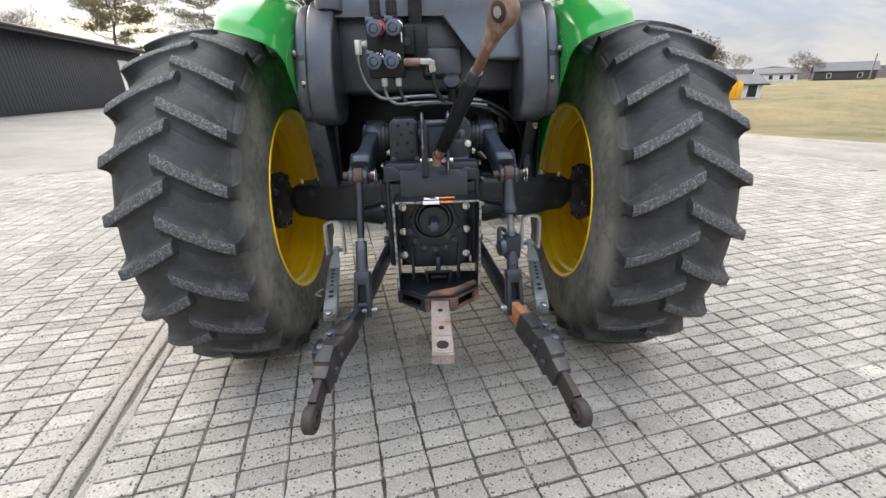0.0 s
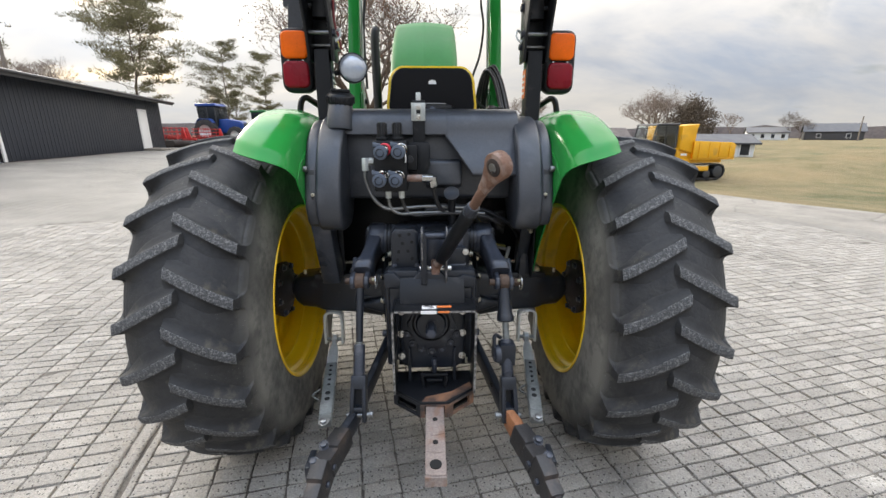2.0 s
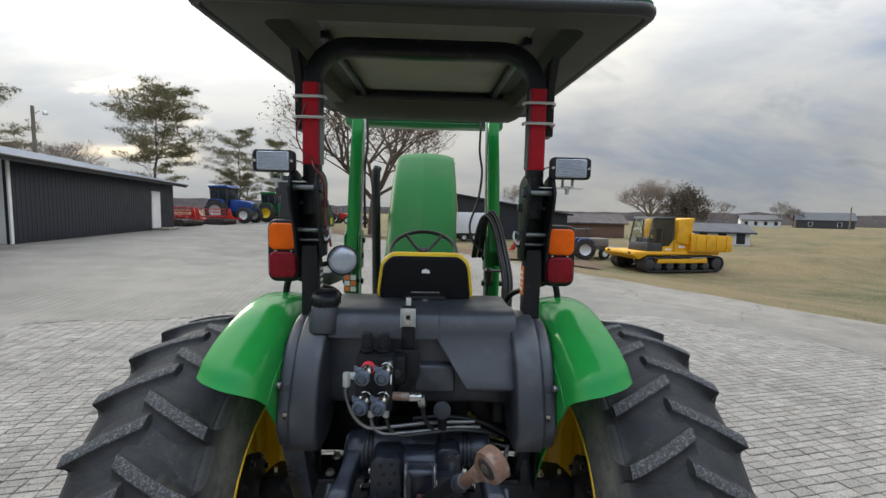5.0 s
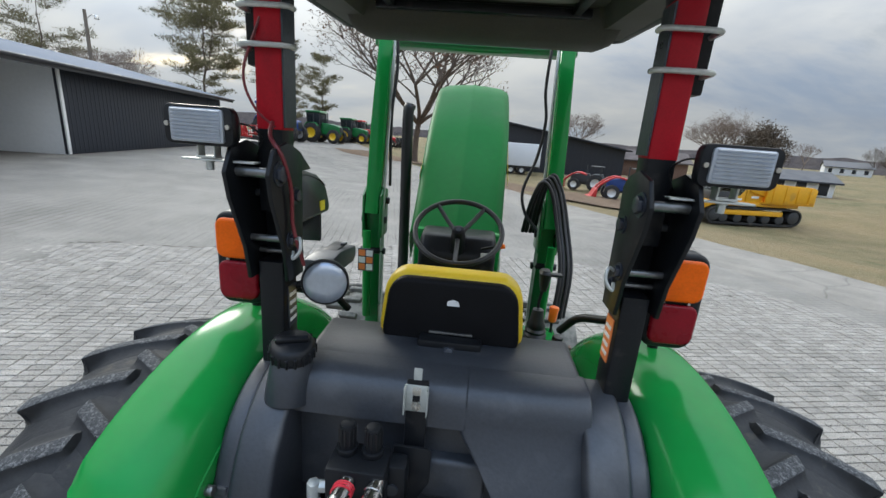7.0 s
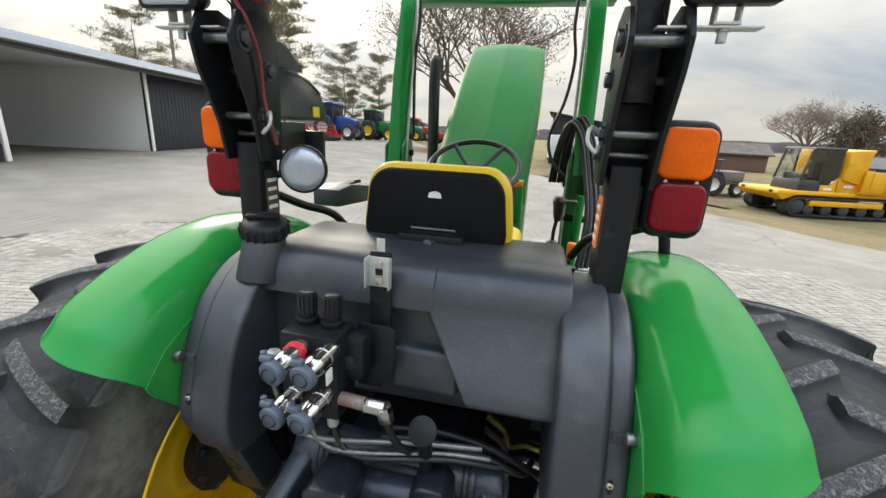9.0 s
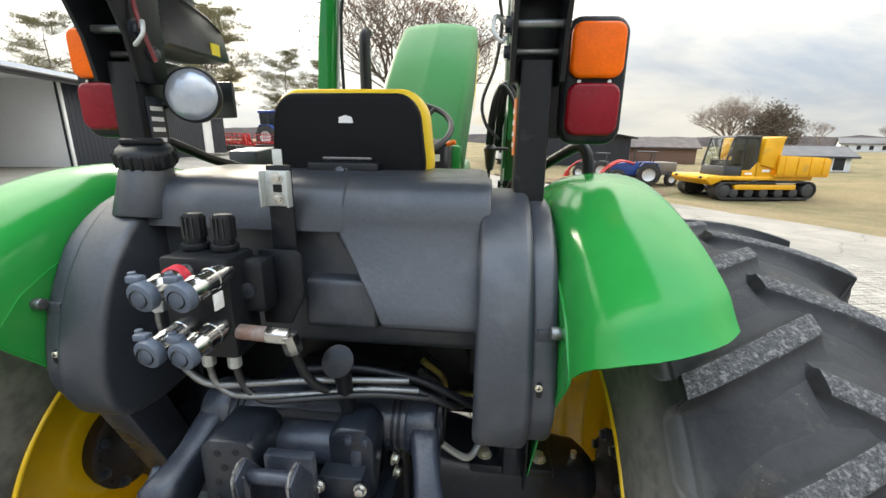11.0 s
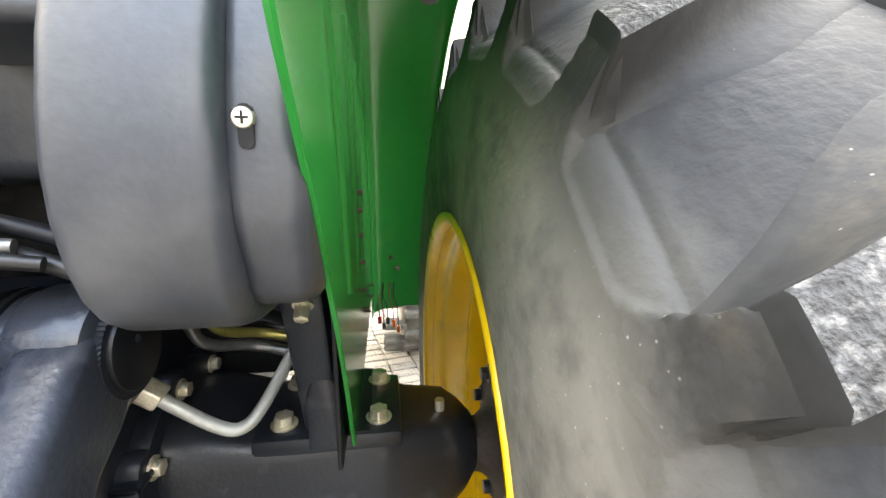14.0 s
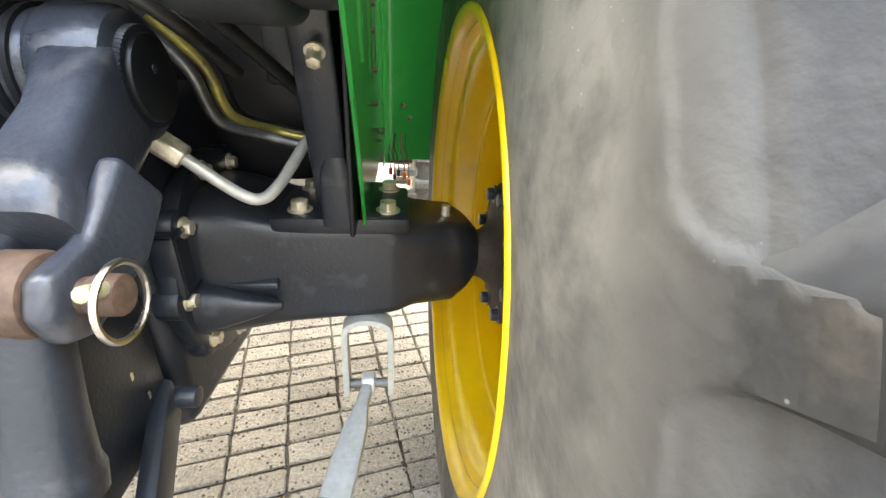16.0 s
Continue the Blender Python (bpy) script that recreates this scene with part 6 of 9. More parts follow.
for s in (-1, 1):
    a, b = sorted((s * 0.330, s * 0.425))
    lobe("side_lobe", a, b, 0.0, tank)
    a, b = sorted((s * 0.418, s * 0.468))
    wing = lobe("side_cover", a, b, 0.016, tank)
    # the slot is a solid black bar, its inner shade painted
    part("slot", prism(rounded(0.009, 0.026, 0.004, 4, s * 0.437, 1.198), -0.366, -0.3618, "y", 0.0), M["black"], wing)
    screw = part("screw", cyl((s * 0.436, -0.3615, 1.203), (s * 0.436, -0.3675, 1.203), 0.0072, 0.0062, 18, 0.0015), M["bolt"], wing)
    part("cross_slot", box((s * 0.436, -0.3676, 1.203), (0.0075, 0.001, 0.0013), 0.0), M["hole_shade"], screw)
    part("cross_slot", box((s * 0.436, -0.3676, 1.203), (0.0013, 0.0012, 0.0075), 0.0), M["hole_shade"], screw)
    part("tab", prism([(s * 0.430, 1.272), (s * 0.462, 1.272), (s * 0.462, 1.294), (s * 0.430, 1.294)], -0.3425, -0.332, "y", 0.0015), M["tank"], wing, "small square plate")
# filler neck and cap
neck = part("filler_neck", cyl((-0.352, -0.205, 1.43), (-0.350, -0.180, 1.535), 0.055, 0.046, 30, 0.005), M["tank"], tank)
capm = bmesh.new()
revolve([(0.0, 0.0), (0.0, 0.050), (0.012, 0.053), (0.028, 0.052), (0.036, 0.047), (0.042, 0.040), (0.044, 0.0)], 36, "z", capm)
CAPM = pose(-0.350, -0.178, 1.535, 14, 0, 20)
part("filler_cap", capm, M["black"], tank, "ribbed black filler cap", CAPM)
for k in range(18):
    a = 2 * math.pi * k / 18
    part("cap_rib", box((0.0525 * math.cos(a), 0.0525 * math.sin(a), 0.018), (0.006, 0.006, 0.026), 0.001, seg=1), M["black"], tank, m=CAPM)
part("cap_grip", box((0, 0, 0.048), (0.075, 0.018, 0.014), 0.005), M["black"], tank, m=CAPM)
# bracket strap on the tank
strap = part("strap", prism([(-0.066, 1.545), (-0.018, 1.545), (-0.018, 1.27), (-0.066, 1.27)], -0.240, -0.232, "y", 0.003), M["black"], tractor, "black strap with a bright steel bracket")
brk = bmesh.new()
prism([(-0.068, 1.535), (-0.018, 1.535), (-0.018, 1.470), (-0.068, 1.470)], -0.244, -0.2405, "y", 0.001, bm=brk)
for x in (-0.068, -0.018):
    box((x, -0.252, 1.5025), (0.003, 0.020, 0.065), 0.001, bm=brk)
brk = part("bracket", brk, M["galv"], strap, "bright zinc bracket with two bolts")
for z in (1.522, 1.484):
    part("bracket_bolt", hexbolt((-0.043, -0.244, z), (0, -1, 0), 0.008, 0.008), M["steel"], brk)
part("bracket_tab", box((-0.043, -0.236, 1.553), (0.018, 0.003, 0.040), 0.001), M["galv"], brk)
# black block paints the shade of the bracket's opening
part("bracket_slot", box((-0.043, -0.2445, 1.503), (0.016, 0.003, 0.014), 0.0), M["black"], brk)

# -- remote valves and couplers --
vb = bmesh.new()
box((-0.146, -0.315, 1.305), (0.125, 0.085, 0.185), 0.008, bm=vb)
box((-0.075, -0.295, 1.335), (0.06, 0.05, 0.10), 0.012, bm=vb)
prism([(-0.085, 1.39), (-0.01, 1.39), (0.0, 1.38), (0.0, 1.30), (-0.03, 1.24), (-0.085, 1.24)], -0.262, -0.254, "y", 0.003, 2, vb)
vb = part("remote_valve", vb, M["black"], tractor, "black hydraulic remote valve block")
part("valve_bore", cyl((-0.075, -0.325, 1.33), (-0.075, -0.312, 1.33), 0.014, seg=18), M["cast"], vb)
for x in (-0.178, -0.122):
    sol = part("solenoid", cyl((x, -0.300, 1.395), (x, -0.296, 1.462), 0.0185, 0.0165, 20, 0.003), M["black"], vb)
    part("collar", cyl((x, -0.300, 1.398), (x, -0.300, 1.410), 0.0235, seg=20, bevel=0.002), M["black"], sol)
    for k in range(12):
        a = 2 * math.pi * k / 12
        part("flute", box((x + 0.018 * math.cos(a), -0.298 + 0.018 * math.sin(a), 1.438), (0.003, 0.003, 0.038), 0.0), M["hose"], sol)
for x, z, wrap in ((-0.172, 1.358, "red_wrap"), (-0.111, 1.360, None), (-0.179, 1.262, None), (-0.122, 1.262, None)):
    b0, b1 = Vector((x + 0.014, -0.340, z + 0.014)), Vector((x, -0.437, z))
    dd = b1 - b0
    mc, ln = frame_z(b0, b1)
    cp = revolve([(u * ln, r) for u, r in ((0.0, 0.0), (0.0, 0.0165), (0.10, 0.0180), (0.27, 0.0180), (0.29, 0.0205), (0.36, 0.0205), (0.38, 0.0188), (0.58, 0.0188), (0.60, 0.0212), (0.69, 0.0212), (0.71, 0.0198), (0.93, 0.0198), (0.93, 0.0))], 28, "z")
    bmesh.ops.transform(cp, matrix=mc, verts=cp.verts)
    bmesh.ops.remove_doubles(cp, verts=cp.verts, dist=1e-5)
    cp = part("coupler", cp, M["chrome"], vb, "bright steel quick coupler with a grey-blue dust cap")
    dc = bmesh.new()
    cyl(b0 + dd * 0.88, b0 + dd * 1.05, 0.0250, 0.0240, 26, 0.003, dc)
    box(b0 + dd * 0.93 + Vector((-0.012, 0, 0.025)), (0.024, 0.016, 0.012), 0.003, bm=dc)
    cyl(b0 + dd * 0.90 + Vector((-0.022, 0.002, 0.018)), b0 + dd * 0.90 + Vector((-0.022, 0.002, 0.034)), 0.006, seg=10, bevel=0.001, bm=dc)
    dc = part("dust_cap", dc, M["cap"], cp)
    part("cap_rim", revolve([(0, 0.012), (-0.002, 0.0135), (0, 0.015)], 20, "y"), M["black"], dc, m=Matrix.Translation(b0 + dd * 1.065))
    if wrap:
        part("tie", tube([b0 + dd * (0.30 + 0.0045 * k) + 0.0200 * Vector((math.cos(k * 0.55), 0, math.sin(k * 0.55))) for k in range(36)], 0.0024, 6, 2), M[wrap], cp, "red cord wound round the coupler")
    elif z > 1.3:
        part("tag", box((x + 0.024, -0.385, z - 0.024), (0.004, 0.022, 0.028), 0.001), M["white"], cp, "small pale tag")
# pipes
def pipe(pts, r, mt, lab=""):
    return part("hydraulic_pipe", tube(pts, r, 10, 7), M[mt], tractor, lab)


pipe([(-0.205, -0.325, 1.325), (-0.235, -0.33, 1.32), (-0.242, -0.335, 1.285), (-0.240, -0.335, 1.25), (-0.215, -0.335, 1.185), (-0.165, -0.335, 1.145), (-0.08, -0.33, 1.148), (0.0, -0.315, 1.150), (0.09, -0.285, 1.140), (0.20, -0.255, 1.128)], 0.0068, "pipe", "bent zinc-plated hydraulic pipe")
pipe([(-0.158, -0.335, 1.215), (-0.158, -0.335, 1.18), (-0.148, -0.335, 1.145), (-0.115, -0.335, 1.125), (-0.05, -0.335, 1.128), (0.03, -0.315, 1.126), (0.12, -0.285, 1.122), (0.22, -0.26, 1.11)], 0.0065, "pipe", "bent zinc-plated hydraulic pipe")
pipe([(-0.108, -0.335, 1.215), (-0.106, -0.335, 1.18), (-0.092, -0.335, 1.14), (-0.06, -0.335, 1.118), (-0.01, -0.335, 1.122), (0.05, -0.32, 1.122), (0.14, -0.29, 1.115), (0.24, -0.262, 1.095)], 0.0065, "hose", "bent zinc-plated hydraulic pipe")
pipe([(-0.02, -0.28, 1.128), (0.08, -0.26, 1.125), (0.20, -0.25, 1.105), (0.29, -0.23, 1.06), (0.32, -0.12, 1.0)], 0.0085, "hose", "long black pipe along the lift housing")
pipe([(-0.02, -0.265, 1.142), (0.10, -0.245, 1.140), (0.22, -0.24, 1.12), (0.33, -0.22, 1.06), (0.40, -0.10, 0.97)], 0.0085, "black", "black pipe along the lift housing")
for x in (-0.158, -0.108):
    part("pipe_nut", cyl((x, -0.335, 1.185), (x, -0.335, 1.222), 0.0125, seg=6, bevel=0.002), M["galv"], vb)
tee = bmesh.new()
cyl((-0.205, -0.325, 1.322), (-0.245, -0.33, 1.322), 0.0135, seg=6, bevel=0.002, bm=tee)
cyl((-0.240, -0.332, 1.335), (-0.240, -0.333, 1.288), 0.0145, seg=6, bevel=0.002, bm=tee)
part("elbow_fitting", tee, M["galv"], vb)
el = bmesh.new()
cyl((-0.085, -0.345, 1.262), (-0.028, -0.350, 1.262), 0.0135, seg=18, bevel=0.002, bm=el)
el = part("side_fitting", el, M["drawbar_pale"], vb, "rust-stained pipe fitting")
e2 = bmesh.new()
cyl((-0.030, -0.350, 1.262), (0.012, -0.352, 1.262), 0.0165, seg=6, bevel=0.002, bm=e2)
cyl((0.008, -0.352, 1.268), (0.014, -0.345, 1.230), 0.0165, seg=8, bevel=0.002, bm=e2)
part("elbow", e2, M["chrome"], el, "bright steel elbow")
pipe([(0.014, -0.345, 1.232), (0.02, -0.335, 1.19), (0.035, -0.32, 1.15), (0.06, -0.30, 1.12)], 0.008, "hose")
dip = part("dipstick", cyl((0.085, -0.285, 1.06), (0.085, -0.312, 1.185), 0.014, 0.016, 16), M["black"], tractor, "black dipstick tube with a broad round cap")
part("dipstick_cap", cyl((0.083, -0.300, 1.186), (0.082, -0.324, 1.203), 0.022, 0.031, 30, 0.003), M["black"], dip)
# sheets added to darken the gap under the tank; support plate of small holes
bk = part("gap_dark_sheet", prism([(-0.462, 0.80), (0.462, 0.80), (0.462, 1.20), (-0.462, 1.20)], 0.10, 0.112, "y", 0.003), M["black"], tractor, "black sheet added to darken the gap under the tank")
for s in (-1, 1):
    part("gap_side_sheet", prism([(-0.17, 0.80), (0.10, 0.80), (0.10, 1.20), (-0.17, 1.20)], s * 0.452, s * 0.458, "x", 0.002), M["black"], bk)
# frame uprights under the tank, right-hand brake pipe
for s in (-1, 1):
    up = part("tank_support", prism([(-0.20, 1.10), (-0.11, 1.10), (-0.03, 0.80), (-0.075, 0.79)] if s > 0 else [(-0.32, 1.10), (-0.22, 1.10), (-0.11, 0.80), (-0.20, 0.79)], s * 0.395, s * (0.445 if s > 0 else 0.47), "x", 0.006, 2), M["cast"] if s > 0 else M["cast_worn"], tractor, "black steel tank support upright")
    part("support_bolt", hexbolt((s * 0.428, -0.195, 1.030), (0, -0.7, -0.6), 0.0085, 0.020), M["bolt"], up)
    part("gusset", prism([(s * (0.430 + u), z) for u, z in ((-0.023, 0.790), (0.024, 0.790), (0.024, 0.868), (0.010, 0.906), (-0.002, 0.914), (-0.013, 0.904), (-0.023, 0.870))], -0.118, -0.062, "y", 0.005, 2), M["cast"], up, "pointed upright lug")
    part("upright_face", prism([(s * 0.402, 0.80), (s * 0.445, 0.80), (s * 0.447, 1.06), (s * 0.435, 1.075), (s * 0.412, 1.075), (s * 0.400, 1.06)], -0.055, -0.045, "y", 0.004, 2), M["cast"], up)
bp = part("brake_pipe", tube([(0.232, -0.135, 0.905), (0.255, -0.135, 0.885), (0.30, -0.125, 0.845), (0.325, -0.115, 0.835), (0.345, -0.09, 0.85), (0.375, -0.02, 0.90)], 0.0085, 12, 7), M["galv"], tractor, "zinc-plated brake pipe with a hex nut")
part("pipe_nut", cyl((0.205, -0.137, 0.925), (0.243, -0.134, 0.895), 0.0185, seg=6, bevel=0.003), M["bolt"], bp)
for y0, z0, mt in ((-0.05, 0.98, "pipe"), (0.0, 0.99, "yellow_zinc"), (0.03, 0.97, "hose")):
    pipe([(0.20, y0 - 0.06, 1.06), (0.245, y0 - 0.03, 1.0), (0.26, y0, 0.93), (0.31, y0 + 0.05, 0.90), (0.37, y0 + 0.05, 0.885)], 0.0085, mt)
part("sensor_block", box((0.335, 0.05, 1.02), (0.05, 0.05, 0.09), 0.008), M["hose"], tractor)


# -- fenders --
def fender(s):
    """A pressed steel guard: a rolled top over the tyre, drawn down in front of it, and an inner wall down to the axle."""
    xi, xo = 0.468, 0.666
    prof = [(xi, 0.70), (xi + 0.001, 0.737), (xi + 0.010, 0.767), (xi + 0.032, 0.793), (xi + 0.068, 0.812), (xi + 0.108, 0.822), (xi + 0.145, 0.824), (xo - 0.026, 0.823), (xo - 0.006, 0.819), (xo, 0.812)]
    prof = [(v.x, v.y) for v in smooth_path([(a, b, 0) for a, b in prof], 2)]
    # the rear edge turns in below a crease: radius and angle of that edge across the guard
    lip = [(0.468, 0.706, 127.2), (0.476, 0.742, 127.5), (0.485, 0.760, 127.7), (0.500, 0.778, 128.0), (0.520, 0.790, 128.0), (0.540, 0.799, 128.0), (0.560, 0.805, 127.9), (0.580, 0.808, 127.6), (0.600, 0.811, 127.2), (0.620, 0.812, 126.7), (0.640, 0.811, 126.0), (0.655, 0.808, 125.2), (0.667, 0.803, 124.3)]

    def lip_at(x):
        for (xa, ra, aa_), (xb, rb, ab) in zip(lip, lip[1:]):
            if x <= xb:
                k = max(0.0, (x - xa) / (xb - xa))
                return ra + (rb - ra) * k, aa_ + (ab - aa_) * k
        return lip[-1][1:]

    rows = []
    for a in [126.0, 125.0, 124.0, 123.0, 122.2, 121.5, 120.8, 119.5, 117.5, 115.5, 113.0] + [110.2 - 2.93 * k for k in range(39)]:
        # from the rear tip, over the top, down to the front
        back, front = ease((a - 104) / 22.0), ease((70 - a) / 70)
        lift = 0.012 * (ease((126.0 - a) / 4.4) if a > 121.6 else 1.0)
        v = ease((a - 96) / 25.5)
        row = []
        for x, r in prof:
            er, ea = lip_at(x)
            rr = r * (1 - v) + (er + lift * min(1.0, (x - xi) / 0.022)) * v - 0.055 * front
            aa = radians(a + back * (ea - 126.0))
            row.append((s * x, rr * math.cos(aa), AX + rr * math.sin(aa)))
        rows.append(row)
    bm = sheet(rows, 0.0035)
    fd = part("fender", bm, M["green"], tractor, "glossy green pressed-steel rear fender", angle=40)
    # inner wall below the roll
    wall = bmesh.new()
    arc = [(0.722 * math.cos(radians(a)), AX + 0.722 * math.sin(radians(a))) for a in range(6, 126, 5)]
    prism([(-0.342, 1.150), (-0.212, 0.970), (-0.12, 0.80), (0.10, 0.785), (0.70, 0.770), *arc, (-0.4265, 1.262), (-0.414, 1.237)], s * (xi - 0.0015), s * (xi + 0.0025), "x", 0.0, bm=wall)
    wall = part("inner_wall", wall, M["green"], fd)
    part("rear_flange", tube([(s * xi, -0.4265, 1.261), (s * xi, -0.413, 1.236), (s * xi, -0.340, 1.150), (s * xi, -0.212, 0.972), (s * xi, -0.12, 0.80)], 0.003, 6, 5), M["green"], fd)
    for y0, z0, y1, z1 in ((-0.24, 1.33, -0.13, 1.02), (-0.06, 1.36, 0.04, 1.00), (0.10, 1.34, 0.16, 0.98)):
        part("pressed_rib", tube([(s * (xi + 0.003), y0, z0), (s * (xi + 0.004), (y0 + y1) / 2, (z0 + z1) / 2), (s * (xi + 0.003), y1, z1)], 0.0045, 8, 5), M["green"], fd)
    for y, z in ((-0.06, 1.425), (0.08, 1.10), (0.10, 1.13), (0.06, 1.06), (0.12, 1.00), (0.14, 0.94), (0.20, 0.88), (0.30, 0.84), (0.44, 0.83), (0.58, 0.82)):
        part("fender_bolt", cyl((s * (xi - 0.004), y, z), (s * (xi + 0.012), y, z), 0.0045, seg=10, bevel=0.001), M["rust_brown"], fd)
    bt = bmesh.new()
    cyl((s * (xi + 0.002), -0.352, 1.296), (s * (xi + 0.006), -0.352, 1.296), 0.0155, seg=22, bm=bt)
    hexbolt((s * (xi + 0.006), -0.352, 1.296), (s, 0, 0), 0.010, 0.011, bt)
    cyl((s * (xi + 0.016), -0.352, 1.296), (s * (xi + 0.024), -0.352, 1.296), 0.006, seg=12, bm=bt)
    cyl((s * (xi - 0.018), -0.352, 1.296), (s * (xi - 0.001), -0.352, 1.296), 0.011, seg=12, bevel=0.002, bm=bt)
    part("mount_bolt", bt, M["pipe"], fd, "plated bolt with a rusty washer")
    for x, z in ((0.545, 1.16), (0.535, 0.87), (0.556, 0.83)):
        part("panel_bolt", cyl((s * x, 0.752, z), (s * x, 0.728, z), 0.007, seg=10, bevel=0.001), M["rust"], fd)
    part("floor_flange", box((s * 0.475, 0.0, 0.795), (0.03, 0.19, 0.012), 0.003), M["black"], fd)
    return fd


fender(1), fender(-1)
# loose wiring behind the right fender
for k, (x, z, c) in enumerate([(0.492, 0.665, "red_wrap"), (0.506, 0.640, "hose"), (0.520, 0.655, "hose"), (0.540, 0.650, "orange"), (0.556, 0.625, "decal_orange")]):
    y = 0.715 + 0.008 * (k % 3)
    w = part("loose_wire", tube([(x - 0.012, 0.735, 0.78), (x - 0.015, y, 0.735), (x - 0.004, y, 0.70), (x, y, z)], 0.0022, 6, 5), M["wire"] if k % 2 else M["hose"], tractor, "dangling wire with a small plug")
    part("plug", box((x, y, z - 0.010), (0.013, 0.014, 0.026), 0.003), M[c], w)

# -- seat, dash, controls --
st = bmesh.new()
prism(rounded(0.385, 0.205, 0.055, 6, 0.010, 1.592, 0.88), -0.008, 0.030, "y", 0.014, 4, st)
shell = part("seat_shell", st, M["shell"], tractor, "black moulded seat back shell")
part("seat_rib", box((0.012, -0.011, 1.548), (0.118, 0.007, 0.007), 0.002), M["pipe"], shell)
part("seat_badge", prism([(-0.016 + 0.012, 1.628), (0.012 + 0.018, 1.628), (0.012 + 0.014, 1.641), (0.012, 1.645), (-0.003, 1.640)], -0.0115, -0.008, "y", 0.0), M["white"], shell, "small pale badge")
part("seat_foot", box((0.012, -0.02, 1.520), (0.17, 0.06, 0.045), 0.01), M["black"], shell)
part("seat_bolt", hexbolt((0.012, -0.05, 1.518), (0, -1, 0.3), 0.012, 0.018), M["cast_worn"], shell)
cu = bmesh.new()
prism(rounded(0.415, 0.225, 0.065, 6, 0.010, 1.594, 0.88), 0.016, 0.095, "y", 0.022, 4, cu)
cush = part("seat_back", cu, M["seat"], tractor, "yellow vinyl backrest")
part("seat_cushion", prism(rounded(0.44, 0.42, 0.07, 6, 0.010, 0.30), 1.40, 1.47, "z", 0.025, 4), M["seat"], tractor, "yellow vinyl seat cushion")
part("seat_pan", box((0.01, 0.28, 1.33), (0.34, 0.34, 0.14), 0.02), M["black"], tractor)

W = pose(-0.018, 0.852, 1.640, 33, 0, 0)
wh = bmesh.new()
n = 48
ring = [W @ Vector((0.203 * math.cos(2 * math.pi * k / n), 0.203 * math.sin(2 * math.pi * k / n), 0)) for k in range(n + 1)]
tube(ring, 0.0125, 10, 1, wh, curved=False)
wheel = part("steering_wheel", wh, M["hose"], tractor, "black three-spoke steering wheel")
for a in (55, 125, 270):
    q = Vector((math.cos(radians(a)), math.sin(radians(a)), 0))
    part("spoke", tube([W @ Vector((0, 0, -0.03)), W @ (q * 0.10 + Vector((0, 0, -0.022))), W @ (q * 0.198)], 0.011, 8, 5), M["hose"], wheel)
part("horn_cap", cyl(W @ Vector((0, 0, -0.05)), W @ Vector((0, 0, 0.008)), 0.036, 0.030, 24, 0.006), M["black"], wheel)
part("wheel_badge", cyl(W @ Vector((0, 0, 0.008)), W @ Vector((0, 0, 0.0095)), 0.012, seg=18), M["cast_worn"], wheel)
dash = bmesh.new()
prism([(0.90, 1.10), (0.90, 1.50), (0.96, 1.585), (1.10, 1.60), (1.25, 1.55), (1.25, 1.10)], -0.21, 0.17, "x", 0.025, 3, dash)
dash = part("dashboard", dash, M["black"], tractor, "black dashboard cowl with switches")
part("steering_column", cyl((-0.02, 1.02, 1.42), W @ Vector((0, 0, -0.04)), 0.045, 0.035, 18), M["black"], dash)
part("dash_decal", box((0.115, 0.898, 1.515), (0.035, 0.004, 0.03), 0.0), M["white"], dash)
part("turn_lever", tube([(0.10, 0.90, 1.55), (0.16, 0.87, 1.575), (0.185, 0.86, 1.58)], 0.006, 8, 4), M["black"], dash)
part("lever_knob", cyl((0.165, 0.865, 1.575), (0.205, 0.855, 1.585), 0.011, seg=12, bevel=0.003), M["orange"], dash, "orange lever knob")
floor = part("platform", box((0.0, 0.62, 1.02), (0.92, 0.75, 0.025), 0.006), M["green_dark"], tractor, "green operator platform")
cowl = part("engine_cowl", box((-0.03, 1.75, 1.18), (0.50, 1.15, 0.55), 0.04), M["green_dark"], tractor, "green engine compartment below the open bonnet")
part("engine_block", box((-0.03, 1.75, 1.46), (0.38, 0.95, 0.10), 0.03), M["cast"], cowl)

# right-hand levers
con = part("lever_console", box((0.37, 0.50, 1.22), (0.16, 0.42, 0.10), 0.02), M["green"], tractor, "green console with levers")
bt = bmesh.new()
revolve([(0, 0.045), (0.01, 0.05), (0.02, 0.043), (0.03, 0.048), (0.04, 0.040), (0.05, 0.044), (0.06, 0.036), (0.075, 0.038), (0.09, 0.03), (0.14, 0.022), (0.15, 0.0)], 22, "z", bt)
part("lever_boot", bt, M["hose"], con, m=pose(0.345, 0.57, 1.265))
part("joystick", tube([(0.345, 0.57, 1.38), (0.345, 0.575, 1.44), (0.352, 0.57, 1.50)], 0.007, 8, 4), M["black"], con)
gr = bmesh.new()
loft([[(0.352 + u, 0.565 + v * 1.4, z) for u, v in rounded(2 * w, 2 * w, w * 0.6, 3)] for z, w in ((1.49, 0.012), (1.515, 0.017), (1.545, 0.020), (1.565, 0.024), (1.578, 0.016))], bm=gr)
box((0.385, 0.55, 1.565), (0.06, 0.03, 0.012), 0.004, m=None, bm=gr)
part("joystick_grip", gr, M["hose"], con)
